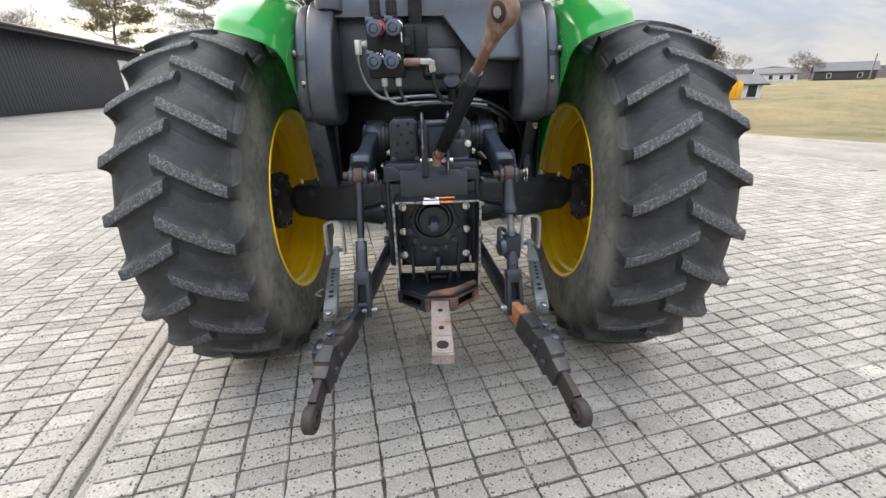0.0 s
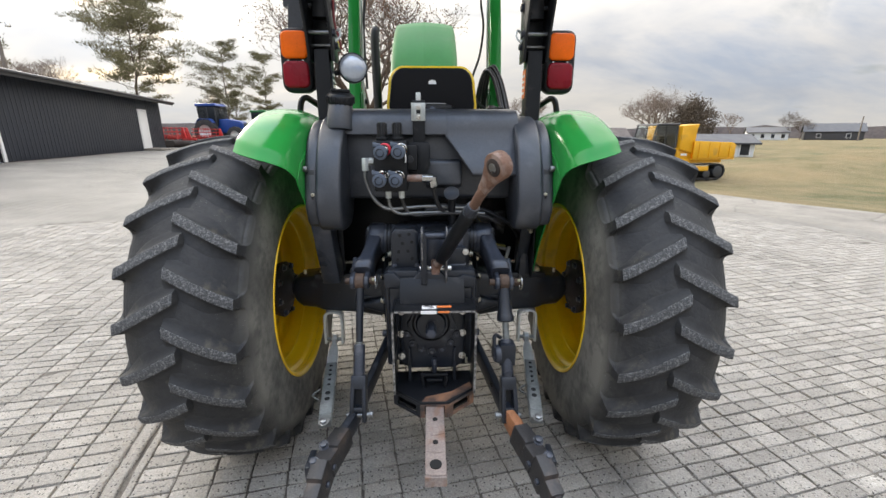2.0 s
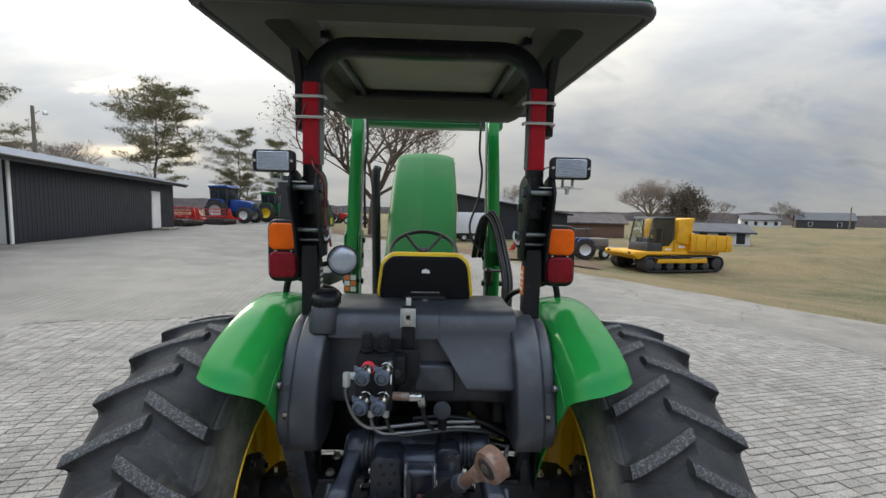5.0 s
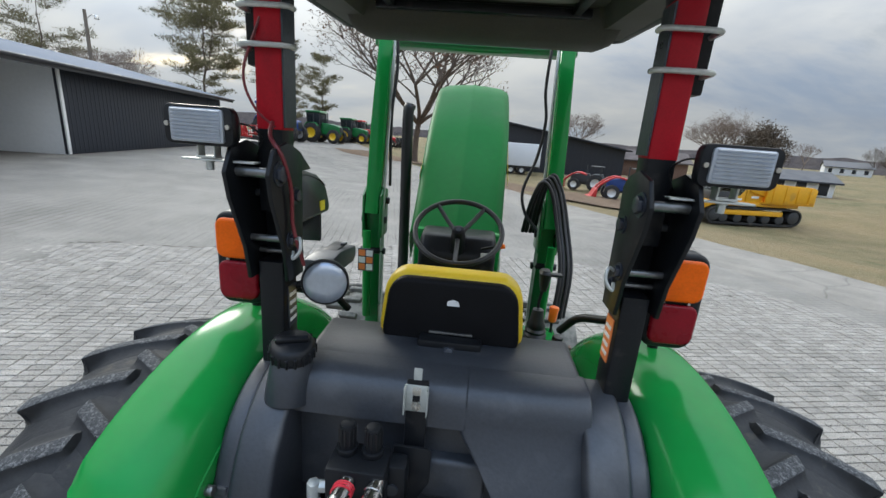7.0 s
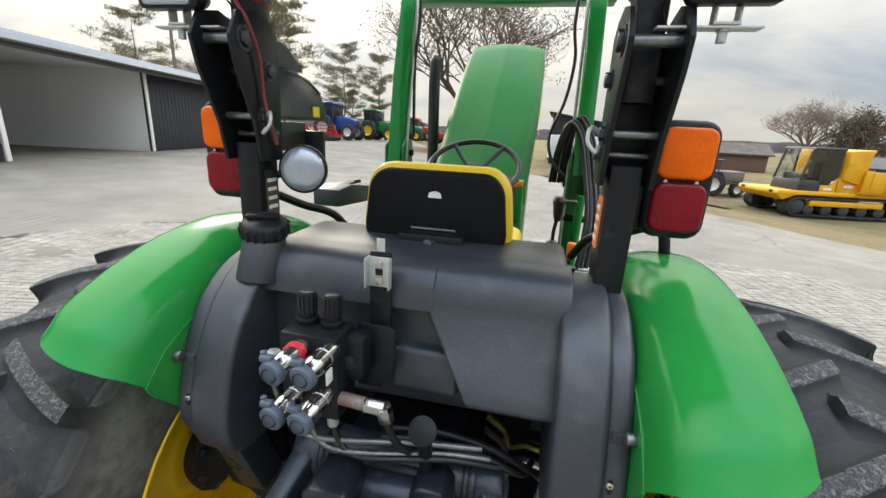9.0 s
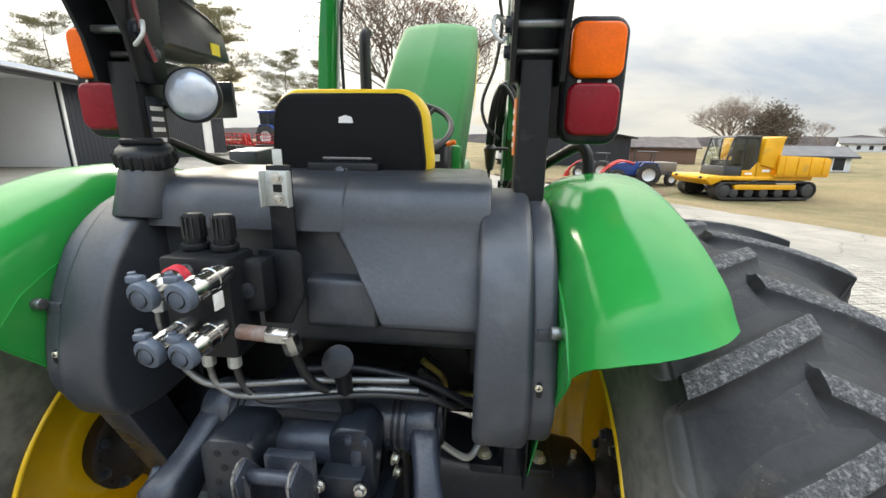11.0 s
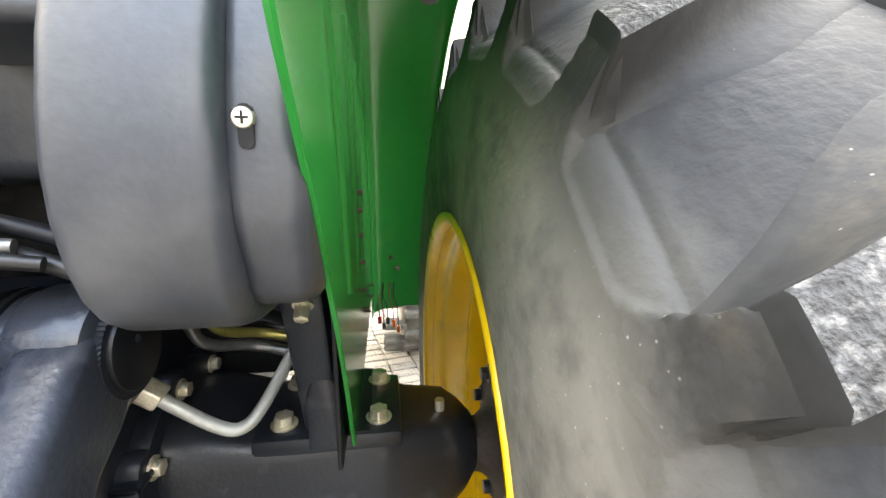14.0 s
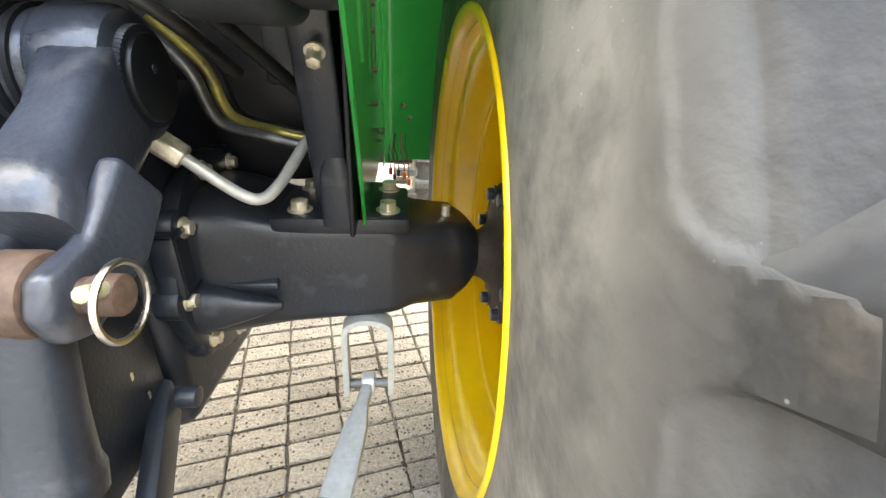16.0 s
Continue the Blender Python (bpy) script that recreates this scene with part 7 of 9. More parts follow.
for x, y, h, c in ((0.428, 0.655, 0.10, "orange"), (0.405, 0.43, 0.07, "hose"), (0.39, 0.36, 0.06, "hose"), (0.27, 0.40, 0.05, "orange")):
    lv = part("lever", cyl((x, y, 1.25), (x, y + 0.01, 1.27 + h * 0.6), 0.006, seg=10), M["black"], con)
    part("knob", cyl((x, y + 0.01, 1.265 + h * 0.5), (x + 0.004, y + 0.012, 1.285 + h), 0.017, 0.021, 16, 0.006), M[c], lv, "orange plastic lever knob" if c == "orange" else "")
for s in (1, -1):
    part("grab_rail", tube([(s * 0.598, 0.104, 1.44), (s * 0.594, 0.107, 1.52), (s * 0.586, 0.114, 1.566), (s * 0.571, 0.131, 1.582), (s * 0.548, 0.165, 1.568), (s * 0.50, 0.24, 1.527), (s * 0.44, 0.33, 1.485), (s * 0.40, 0.40, 1.40)], 0.014, 12, 6), M["black"], tractor, "bent black grab rail beside the seat")



# -- roll bar, lamps, canopy --
def rops_side(s):
    x = s * 0.425
    lean = lambda z: -0.085 + 0.02 * (z - 1.5)
    lo = bmesh.new()
    loft([[(x + u, y0 + v, z) for u, v in rounded(0.062, 0.078, 0.008, 2)] for z, y0 in ((1.20, -0.09), (1.74, -0.085))], bm=lo)
    post = part("roll_bar_post", lo, M["black"], tractor, "black square roll bar post")
    # fold hinge: two cheek plates and pins
    hg = bmesh.new()
    for q in (-1, 1):
        prism([(-0.055, 1.70), (-0.05, 1.98), (-0.075, 2.005), (-0.125, 2.02), (-0.185, 2.005), (-0.212, 1.955), (-0.200, 1.90), (-0.150, 1.78), (-0.135, 1.70)], x + q * 0.046 - 0.005, x + q * 0.046 + 0.005, "x", 0.002, 2, hg)
    box((x, -0.052, 1.85), (0.09, 0.010, 0.28), 0.003, bm=hg)
    hg = part("hinge_cheek", hg, M["black"], post)
    for y, z, r in ((-0.170, 1.955, 0.013), (-0.095, 1.90, 0.010), (-0.125, 1.80, 0.010), (-0.09, 1.76, 0.008)):
        part("hinge_pin", cyl((x - 0.056, y, z), (x + 0.056, y, z), r * 0.85, seg=14, bevel=0.002), M["pipe"], hg)
        part("pin_nut", hexbolt((x - s * 0.051, y, z), (-s, 0, 0), r * 1.5, 0.012), M["cast_worn"], hg)
    part("lynch_clip", tube([(x - s * 0.06, -0.125, 1.80), (x - s * 0.08, -0.14, 1.81), (x - s * 0.085, -0.15, 1.785), (x - s * 0.07, -0.155, 1.765), (x - s * 0.062, -0.135, 1.775)], 0.004, 8, 5), M["galv"], hg)
    part("label", box((x - s * 0.0335, -0.085, 1.62), (0.003, 0.045, 0.11), 0.0), M["decal_orange"] if s > 0 else M["cast_worn"], post, "warning label on the post")
    for k in range(4):
        part("label_bar", box((x - s * 0.0355, -0.085, 1.585 + 0.022 * k), (0.002, 0.034, 0.009), 0.0), M["white"], post)
    # tail lamp
    tx = s * 0.549
    hs = bmesh.new()
    prism(rounded(0.128, 0.248, 0.035, 6, tx, 1.712), -0.045, 0.012, "y", 0.012, 3, hs)
    prism([(min(x, tx), 1.60), (max(x, tx), 1.60), (max(x, tx), 1.80), (min(x, tx), 1.76)], -0.025, -0.015, "y", 0.002, bm=hs)
    hs = part("tail_lamp", hs, M["black"], tractor, "amber over red tail lamp in a black housing")
    part("amber_lens", prism(rounded(0.106, 0.104, 0.022, 5, tx, 1.7695), -0.062, -0.044, "y", 0.008, 3), M["amber"], hs, "orange turn-signal lens")
    part("red_lens", prism(rounded(0.106, 0.104, 0.024, 5, tx, 1.6575), -0.060, -0.044, "y", 0.008, 3), M["red_lens"], hs, "red brake-light lens")
    for sx, sz in ((-0.03, 1.7115), (0.03, 1.7115)):
        part("lens_screw", cyl((tx + sx, -0.045, sz), (tx + sx, -0.050, sz), 0.004, seg=10), M["steel"], hs)
    # upper hoop with reflective tape and canopy clamps
    hp = bmesh.new()
    loft([[(x + u, lean(z) + v, z) for u, v in rounded(0.062, 0.062, 0.010, 2)] for z in (1.86, 2.05)], bm=hp)
    part("hoop_leg", hp, M["black"], tractor, "black roll bar hoop leg")
    tp = bmesh.new()
    loft([[(x + u, lean(z) + v, z) for u, v in rounded(0.0635, 0.0635, 0.010, 2)] for z in (2.045, 2.345)], bm=tp)
    tp = part("reflective_tape", tp, M["red_tape"], tractor, "red reflective tape wrapped on the roll bar")
    gt = bmesh.new()
    box((x + s * -0.0325, lean(2.2), 2.195), (0.004, 0.058, 0.29), 0.0, bm=gt)
    part("worn_side", gt, M["cast_worn"], tp, "grey worn inner face")
    for z in (2.215, 2.290):
        y0 = lean(z)
        part("u_bolt", tube([(x - s * 0.055, y0 - 0.02, z), (x - s * 0.05, y0 - 0.042, z), (x, y0 - 0.046, z), (x + s * 0.05, y0 - 0.042, z), (x + s * 0.062, y0 - 0.02, z), (x + s * 0.062, y0 + 0.05, z)], 0.0058, 8, 4), M["galv"], tp)
    part("canopy_strut", prism([(0.02, 2.18), (-0.055, 2.18), (-0.06, 2.36), (-0.11, 2.46), (0.03, 2.46)], x + s * 0.042, x + s * 0.072, "x", 0.004), M["black"], tp)
    # work lamp on a bracket
    wx, wz, wy = s * 0.5255, 2.043, -0.200
    lm = bmesh.new()
    rw = rounded(0.146, 0.078, 0.016, 4, wx, wz)
    rb = rounded(0.110, 0.050, 0.016, 4, wx, wz)
    loft([[(a, wy, b) for a, b in rw], [(a, wy + 0.022, b) for a, b in rw], [(a, wy + 0.060, b) for a, b in rb]], bm=lm)
    bevelled(lm, 0.003)
    lm = part("work_lamp", lm, M["black"], tractor, "rectangular work lamp with a ribbed glass")
    gl = bmesh.new()
    prism(rounded(0.112, 0.066, 0.006, 3, wx, wz), wy - 0.006, wy + 0.002, "y", 0.002, 2, gl)
    gl = part("lamp_glass", gl, M["lens"], lm)
    for k in range(9):
        zk = wz - 0.028 + 0.007 * k
        part("glass_rib", cyl((wx - 0.05, wy - 0.006, zk), (wx + 0.05, wy - 0.006, zk), 0.0028, seg=6), M["lens"], lm)
    for k in (-1, 1):
        part("lamp_screw", cyl((wx + k * 0.064, wy - 0.001, wz), (wx + k * 0.064, wy - 0.005, wz), 0.005, seg=10), M["steel"], lm)
    bk = bmesh.new()
    for k in (-1, 1):
        box((wx + k * 0.018, wy + 0.03, wz - 0.048), (0.004, 0.022, 0.030), 0.001, bm=bk)
    box((wx, wy + 0.03, wz - 0.063), (0.042, 0.026, 0.005), 0.001, bm=bk)
    box((wx - s * 0.025, wy + 0.03, wz - 0.069), (0.16, 0.028, 0.004), 0.001, bm=bk)
    hexbolt((wx, wy + 0.03, wz - 0.071), (0, 0, -1), 0.008, 0.02, bk)
    part("lamp_bracket", bk, M["galv"], lm)
    part("lamp_wire", tube([(wx - s * 0.04, wy + 0.05, wz + 0.01), (wx - s * 0.075, wy + 0.06, wz + 0.005), (wx - s * 0.085, wy + 0.09, wz - 0.02), (x + s * 0.035, -0.10, wz - 0.06)], 0.0022, 6, 5), M["hose"], lm)
    return post


rops_side(1), rops_side(-1)
hb = bmesh.new()
pts = []
for s, ks in ((-1, range(0, 7)), (1, range(6, -1, -1))):
    for k in ks:
        a = math.pi / 2 * k / 6
        pts.append((s * (0.425 - 0.14 * (1 - math.cos(a))), -0.062, 2.345 + 0.14 * math.sin(a)))
rings = []
for i, p in enumerate(pts):
    d = (Vector(pts[min(i + 1, len(pts) - 1)]) - Vector(pts[max(i - 1, 0)])).normalized()
    nv = Vector((-d.z, 0, d.x))
    rings.append([tuple(Vector(p) + nv * u + Vector((0, v, 0))) for u, v in rounded(0.062, 0.062, 0.010, 2)])
loft(rings, bm=hb)
part("hoop_top", hb, M["black"], tractor, "black bent top of the roll bar")

# wiring down the left hinge, control boxes, round lamp
part("wiring_loom", tube([(-0.41, -0.12, 2.06), (-0.395, -0.16, 2.03), (-0.365, -0.17, 1.99), (-0.362, -0.14, 1.92), (-0.365, -0.13, 1.84), (-0.35, -0.13, 1.78), (-0.345, -0.12, 1.74)], 0.0045, 8, 6), M["wire"], tractor, "dark red wiring loom on the roll bar")
part("lamp_cable", tube([(-0.44, -0.10, 2.27), (-0.47, -0.12, 2.16), (-0.45, -0.12, 2.09), (-0.40, -0.13, 2.05)], 0.003, 6, 6), M["wire"], tractor)
cb = bmesh.new()
def box_ring(x, lean, gap):
    return [(x - lean * (z - 1.80), y, z) for y, z in ((0.02 + gap, 1.80 + gap), (0.02 + gap, 1.940 - gap), (0.135, 1.936 - gap), (0.225 - gap, 1.915 - gap), (0.262 - gap, 1.890 - gap), (0.272 - gap, 1.87), (0.272 - gap, 1.81 + gap), (0.262 - gap, 1.80 + gap))]


loft([box_ring(-0.600, -0.1, 0.012), box_ring(-0.594, -0.1, 0.0), box_ring(-0.426, 0.2, 0.0), box_ring(-0.420, 0.2, 0.008)], bm=cb)
cb = part("control_box", cb, M["tank"], tractor, "dark plastic control box with a small yellow label")
hood = bmesh.new()
loft([[(x, y, z) for y, z in ((0.03, 1.93), (0.03, h0), (0.085, h0), (0.125, h0 - 0.012), (0.195, 1.935))] for x, h0 in ((-0.605, 1.990), (-0.592, 2.012), (-0.480, 2.008), (-0.455, 1.998))], bm=hood)
part("box_hood", hood, M["tank"], cb, "sloping hood on the box")
part("box_seam", tube([(-0.4468, 0.03, 1.926), (-0.4466, 0.135, 1.922), (-0.441, 0.222, 1.901), (-0.436, 0.256, 1.882)], 0.003, 6, 3), M["black"], cb)
part("box_label", box((-0.4235, 0.205, 1.826), (0.0035, 0.036, 0.030), 0.0), M["lime"], cb, "small yellow label")
lb = bmesh.new()
prism([(-0.53, 1.652), (-0.44, 1.656), (-0.44, 1.768), (-0.53, 1.768)], 0.395, 0.412, "y", 0.004, 2, lb)
prism([(-0.525, 1.70), (-0.51, 1.70), (-0.51, 1.795), (-0.525, 1.795)], 0.12, 0.40, "y", 0.003, 2, lb)
part("box_bracket", lb, M["tank"], tractor, "dark bracket plate under the control box", pose(-0.065, 0, 0))
rl = bmesh.new()
LC, LD = Vector((-0.314, -0.062, 1.681)), Vector((0.25, -1.0, 0.06)).normalized()
cyl(LC + LD * 0.010, LC - LD * 0.012, 0.060, 0.058, 36, 0.004, rl)
cyl(LC - LD * 0.012, LC - LD * 0.060, 0.056, 0.030, 30, 0.004, rl)
rl = part("round_lamp", rl, M["black"], tractor, "round work lamp on the roll bar")
lg = bmesh.new()
mm, _ = frame_z(LC + LD * 0.008, LC + LD)
prof = [(0.0, 0.0555), (0.006, 0.050), (0.011, 0.038), (0.014, 0.02), (0.015, 0.0)]
rev = revolve([(u, r) for u, r in prof], 36, "z")
put(lg, rev, mm)
part("round_lens", lg, M["lens"], rl, "pale ribbed round lens")
part("lamp_stem", cyl(LC - LD * 0.04, (-0.40, -0.06, 1.66), 0.010, seg=10), M["black"], rl)
tray = bmesh.new()
prism([(0.50, 1.475), (0.80, 1.455), (0.84, 1.475), (0.84, 1.525), (0.62, 1.555), (0.50, 1.545)], -0.615, -0.500, "x", 0.010, 2, tray)
tray = part("tool_tray", tray, M["tank"], tractor, "dark plastic tray beside the platform")
part("tray_lip", box((-0.555, 0.70, 1.549), (0.060, 0.16, 0.010), 0.003, m=None), M["black"], tray)
part("tray_latch", box((-0.530, 0.74, 1.556), (0.020, 0.03, 0.012), 0.003), M["tank"], tray)

# canopy
cn = bmesh.new()
def can_ring(z, gx, y0, y1, r):
    return [(a, b, z) for a, b in rounded(2 * gx, y1 - y0, r, 5, 0.0, (y0 + y1) / 2)]


loft([can_ring(2.512, 0.52, -0.27, 0.97, 0.05), can_ring(2.436, 0.69, -0.41, 1.31, 0.06), can_ring(2.470, 0.70, -0.42, 1.32, 0.07), can_ring(2.485, 0.66, -0.38, 1.28, 0.08), can_ring(2.56, 0.60, -0.30, 1.20, 0.1)], bm=cn)
cn = part("canopy", cn, M["canopy_top"], tractor, "green canopy roof with a dark rolled rim and grey underside", Matrix.Translation((0, 0, 2.495)) @ pose(0, 0, 0, 3.2) @ Matrix.Translation((0, 0, -2.425)))
rim = bmesh.new()
edge = [(a, b, 2.445) for a, b in rounded(1.38, 1.72, 0.06, 5, 0.0, 0.45)]
tube(edge + [edge[0]], 0.020, 10, 1, rim, curved=False)
part("canopy_rim", rim, M["canopy_rim"], cn)
un = bmesh.new()
loft([can_ring(2.434, 0.675, -0.40, 1.30, 0.06), can_ring(2.425, 0.64, -0.37, 1.25, 0.06), can_ring(2.425, 0.53, -0.29, 0.98, 0.05), can_ring(2.500, 0.50, -0.26, 0.955, 0.05)], caps=False, bm=un)
prism(rounded(1.02, 1.23, 0.05, 5, 0.0, 0.3475), 2.499, 2.506, "z", 0.0, bm=un)
part("canopy_lining", un, M["canopy"], cn, "grey-brown moulded lining")
rc = bmesh.new()
loft([[(a, b, z) for a, b in rounded(2 * w, y1 - y0, 0.06, 4, 0.0, (y0 + y1) / 2)] for z, w, y0, y1 in ((2.4985, 0.40, -0.16, 0.88), (2.486, 0.38, -0.14, 0.86))], bm=rc)
part("lining_panel", rc, M["canopy_panel"], cn)
fl = bmesh.new()
for_x = ((-0.60, 0.35), (-0.585, 0.75), (-0.54, 1.0), (0.54, 1.0), (0.585, 0.75), (0.60, 0.35))
loft([[(x, y, 2.44 - (2.44 - z) * q if z < 2.44 else z) for y, z in ((0.945, 2.495), (0.965, 2.41), (1.00, 2.372), (1.07, 2.358), (1.20, 2.366), (1.26, 2.40), (1.28, 2.432))] for x, q in for_x], bm=fl)
part("front_roll", fl, M["canopy"], cn, "rounded front box of the lining", angle=50)
part("canopy_bar", box((0, 0.90, 2.462), (0.90, 0.04, 0.035), 0.006), M["black"], cn)
for s in (-1, 1):
    part("canopy_bar", box((s * 0.385, 0.42, 2.466), (0.035, 0.95, 0.030), 0.006), M["black"], cn)

# -- open bonnet --
hd = bmesh.new()
rows = []
for k in range(15):
    t = k / 14
    y, z = 1.18 + 1.42 * t, 1.555 + 0.95 * t + 0.035 * math.sin(math.pi * t)
    wv = 0.262 + 0.030 * ease(t * 1.5)
    drop = 0.24
    if t > 0.9:
        q = (t - 0.9) / 0.1
        wv -= 0.035 * q * q
        z -= 0.035 * q * q
    row = []
    for u, dz in ((-1.0, -drop), (-1.0, -0.10), (-0.985, -0.045), (-0.93, -0.012), (-0.80, 0.0), (-0.4, 0.012), (-0.05, 0.016), (0.0, 0.021), (0.05, 0.016), (0.4, 0.012), (0.80, 0.0), (0.93, -0.012), (0.985, -0.045), (1.0, -0.10), (1.0, -drop)):
        row.append((-0.045 + u * wv, y - dz * 0.53, z + dz * 0.85))
    rows.append(row)
q = rows[-1]
rows.append([(-0.045 + (x + 0.045) * 0.96, y + 0.03, z - 0.06) for x, y, z in q])
rows.append([(-0.045 + (x + 0.045) * 0.93, y + 0.02, z - 0.20) for x, y, z in q])
sheet(rows, 0.006, hd)
hood = part("bonnet", hd, M["bonnet"], tractor, "green bonnet hinged up with a centre crease", angle=50)
part("bonnet_mark", prism([(-0.062, 0), (-0.050, 0.012), (-0.045, 0.035), (-0.040, 0.012), (-0.030, 0.0), (-0.045, -0.01)], 0.0, 0.004, "z", 0.0, m=pose(0, 2.20, 2.272, 32, 0, 0)), M["white"], hood, "small pale emblem")
for s in (-1, 1):
    part("bonnet_stripe", sheet([[(-0.045 + s * 0.298, 1.7 + 0.8 * k / 6 + 0.06, 1.80 + 0.50 * k / 6 - 0.0), (-0.045 + s * 0.299, 1.7 + 0.8 * k / 6 + 0.075, 1.80 + 0.5 * k / 6 - 0.03)] for k in range(7)], 0.002), M["seat"], hood, "yellow side stripe")
part("cowl_bonnet_foot", box((-0.03, 1.20, 1.46), (0.48, 0.10, 0.22), 0.02), M["green"], tractor, "green rear cowl under the bonnet hinge")

# -- loader frame --
def loader_side(s):
    x = s * 0.515 - 0.03
    bm = bmesh.new()
    loft([[(x + u, y + v, z) for u, v in rounded(0.085, 0.13, 0.010, 2)] for z, y in ((0.75, 1.42), (1.72, 1.40))], bm=bm)
    mast = part("loader_mast", bm, M["green_dark"], tractor, "green front loader mast")
    bm = bmesh.new()
    loft([[(x + u, y + v, z) for u, v in rounded(0.080, 0.11, 0.010, 2)] for z, y in ((1.60, 1.33), (2.10, 1.42), (2.58, 1.56), (2.70, 1.75), (2.74, 2.20))], bm=bm)
    arm = part("loader_arm", bm, M["green"], mast, "green raised loader arm")
    for y, z in ((1.36, 1.55), (1.42, 1.66), (1.35, 1.36)):
        part("loader_pin", cyl((x - 0.075, y, z), (x + 0.075, y, z), 0.021, seg=16, bevel=0.004), M["black"], mast)
    ck = bmesh.new()
    for q in (-1, 1):
        prism([(1.29, 1.45), (1.29, 1.70), (1.36, 1.75), (1.47, 1.72), (1.48, 1.45)], x + q * 0.05 - 0.006, x + q * 0.05 + 0.006, "x", 0.002, bm=ck)
    part("cheek_plate", ck, M["green_dark"], mast)
    part("loader_ram", cyl((x + s * 0.02, 1.30, 0.95), (x + s * 0.02, 1.27, 1.50), 0.024, seg=18, bevel=0.003), M["green"], mast)
    part("loader_pipe", tube([(x - s * 0.05, 1.36, 1.0), (x - s * 0.055, 1.34, 1.6), (x - s * 0.055, 1.46, 2.3), (x - s * 0.055, 1.53, 2.7)], 0.009, 8, 5), M["galv"], arm)
    return mast


ml, mr = loader_side(-1), loader_side(1)
xb = bmesh.new()
box((-0.055, 2.20, 2.715), (1.43, 0.14, 0.125), 0.015, bm=xb)
for k in range(3):
    cyl((-0.60, 2.12, 2.685 + 0.02 * k), (0.50, 2.12, 2.685 + 0.02 * k), 0.006, seg=8, bm=xb)
part("loader_crossbeam", xb, M["green_dark"], tractor, "green loader cross beam with pipes")
for k, (dx, dy) in enumerate(((0, 0), (0.02, 0.02), (0.045, 0.03), (0.065, 0.05))):
    part("loader_hose", tube([(0.345 + dx, 1.40, 1.55), (0.36 + dx, 1.30, 1.74 + dx), (0.40 + dx, 1.26 + dy, 1.86 + dx * 0.6), (0.46 + dx, 1.25 + dy, 1.80), (0.50 + dx, 1.18 + dy, 1.62), (0.52 + dx, 1.05 + dy, 1.42), (0.50 + dx, 0.98 + dy, 1.18)], 0.0115, 8, 7), M["hose"], tractor, "black loader hose looping to the platform")
part("loader_hose", tube([(0.385, 1.45, 2.60), (0.375, 1.42, 2.35), (0.395, 1.40, 2.18), (0.37, 1.38, 1.98), (0.31, 1.34, 1.80), (0.33, 1.28, 1.68), (0.40, 1.22, 1.60)], 0.009, 8, 7), M["hose"], tractor, "thin black hose down the loader arm")
part("loader_hose", tube([(-0.47, 1.46, 2.62), (-0.46, 1.45, 2.40), (-0.48, 1.44, 2.15), (-0.47, 1.42, 1.75)], 0.009, 8, 7), M["hose"], tractor, "thin black hose down the loader arm")
part("exhaust", tube([(-0.40, 1.60, 0.95), (-0.42, 1.72, 1.20), (-0.43, 1.75, 1.6), (-0.44, 1.76, 2.15), (-0.43, 1.78, 2.24)], 0.036, 18, 6), M["hose"], tractor, "black upright exhaust pipe")
sg = part("safety_plate", box((-0.50, 1.02, 1.40), (0.085, 0.006, 0.125), 0.002), M["cast_worn"], tractor, "safety decal plate with red and white panels")
for i in range(2):
    for j in range(3):
        part("decal_panel", box((-0.52 + 0.04 * i, 1.0155, 1.362 + 0.038 * j), (0.034, 0.003, 0.032), 0.0), M["white"] if (i + j) % 2 else M["decal_orange"], sg)


def front_wheel(s):
    prof = [(-0.10, 0.25), (-0.13, 0.28), (-0.14, 0.33), (-0.125, 0.385), (-0.08, 0.405), (0.08, 0.405), (0.125, 0.385), (0.14, 0.33), (0.13, 0.28), (0.10, 0.25)]
    t = part("front_tyre", revolve(prof, 60), M["rubber"], tractor, "black front tyre", pose(s * 0.74, 1.95, 0.43))
    me = None
    for sg_ in (-1, 1):
        for k in range(18):
            b = box((sg_ * 0.06, 0.41, 0), (0.13, 0.05, 0.045), 0.008, seg=1)
            if me is None:
                finish(b)
                me = bpy.data.meshes.new("tread_bar")
                b.to_mesh(me)
                me.materials.append(M["lug"])
            b.free()
            o = new("tread_bar", me)
            o.parent = t
            o.matrix_local = pose(0 if sg_ > 0 else -0.12, 0, 0, 20 * k + (10 if sg_ > 0 else 0), 0, 0)
    part("front_rim", revolve([(-0.10, 0.26), (-0.08, 0.24), (0.0, 0.22), (0.02, 0.12), (0.0, 0.0)], 48), M["yellow"], t)
    return t


front_wheel(1), front_wheel(-1)
part("front_axle", box((0, 1.95, 0.45), (1.3, 0.14, 0.14), 0.03), M["cast"], tractor)


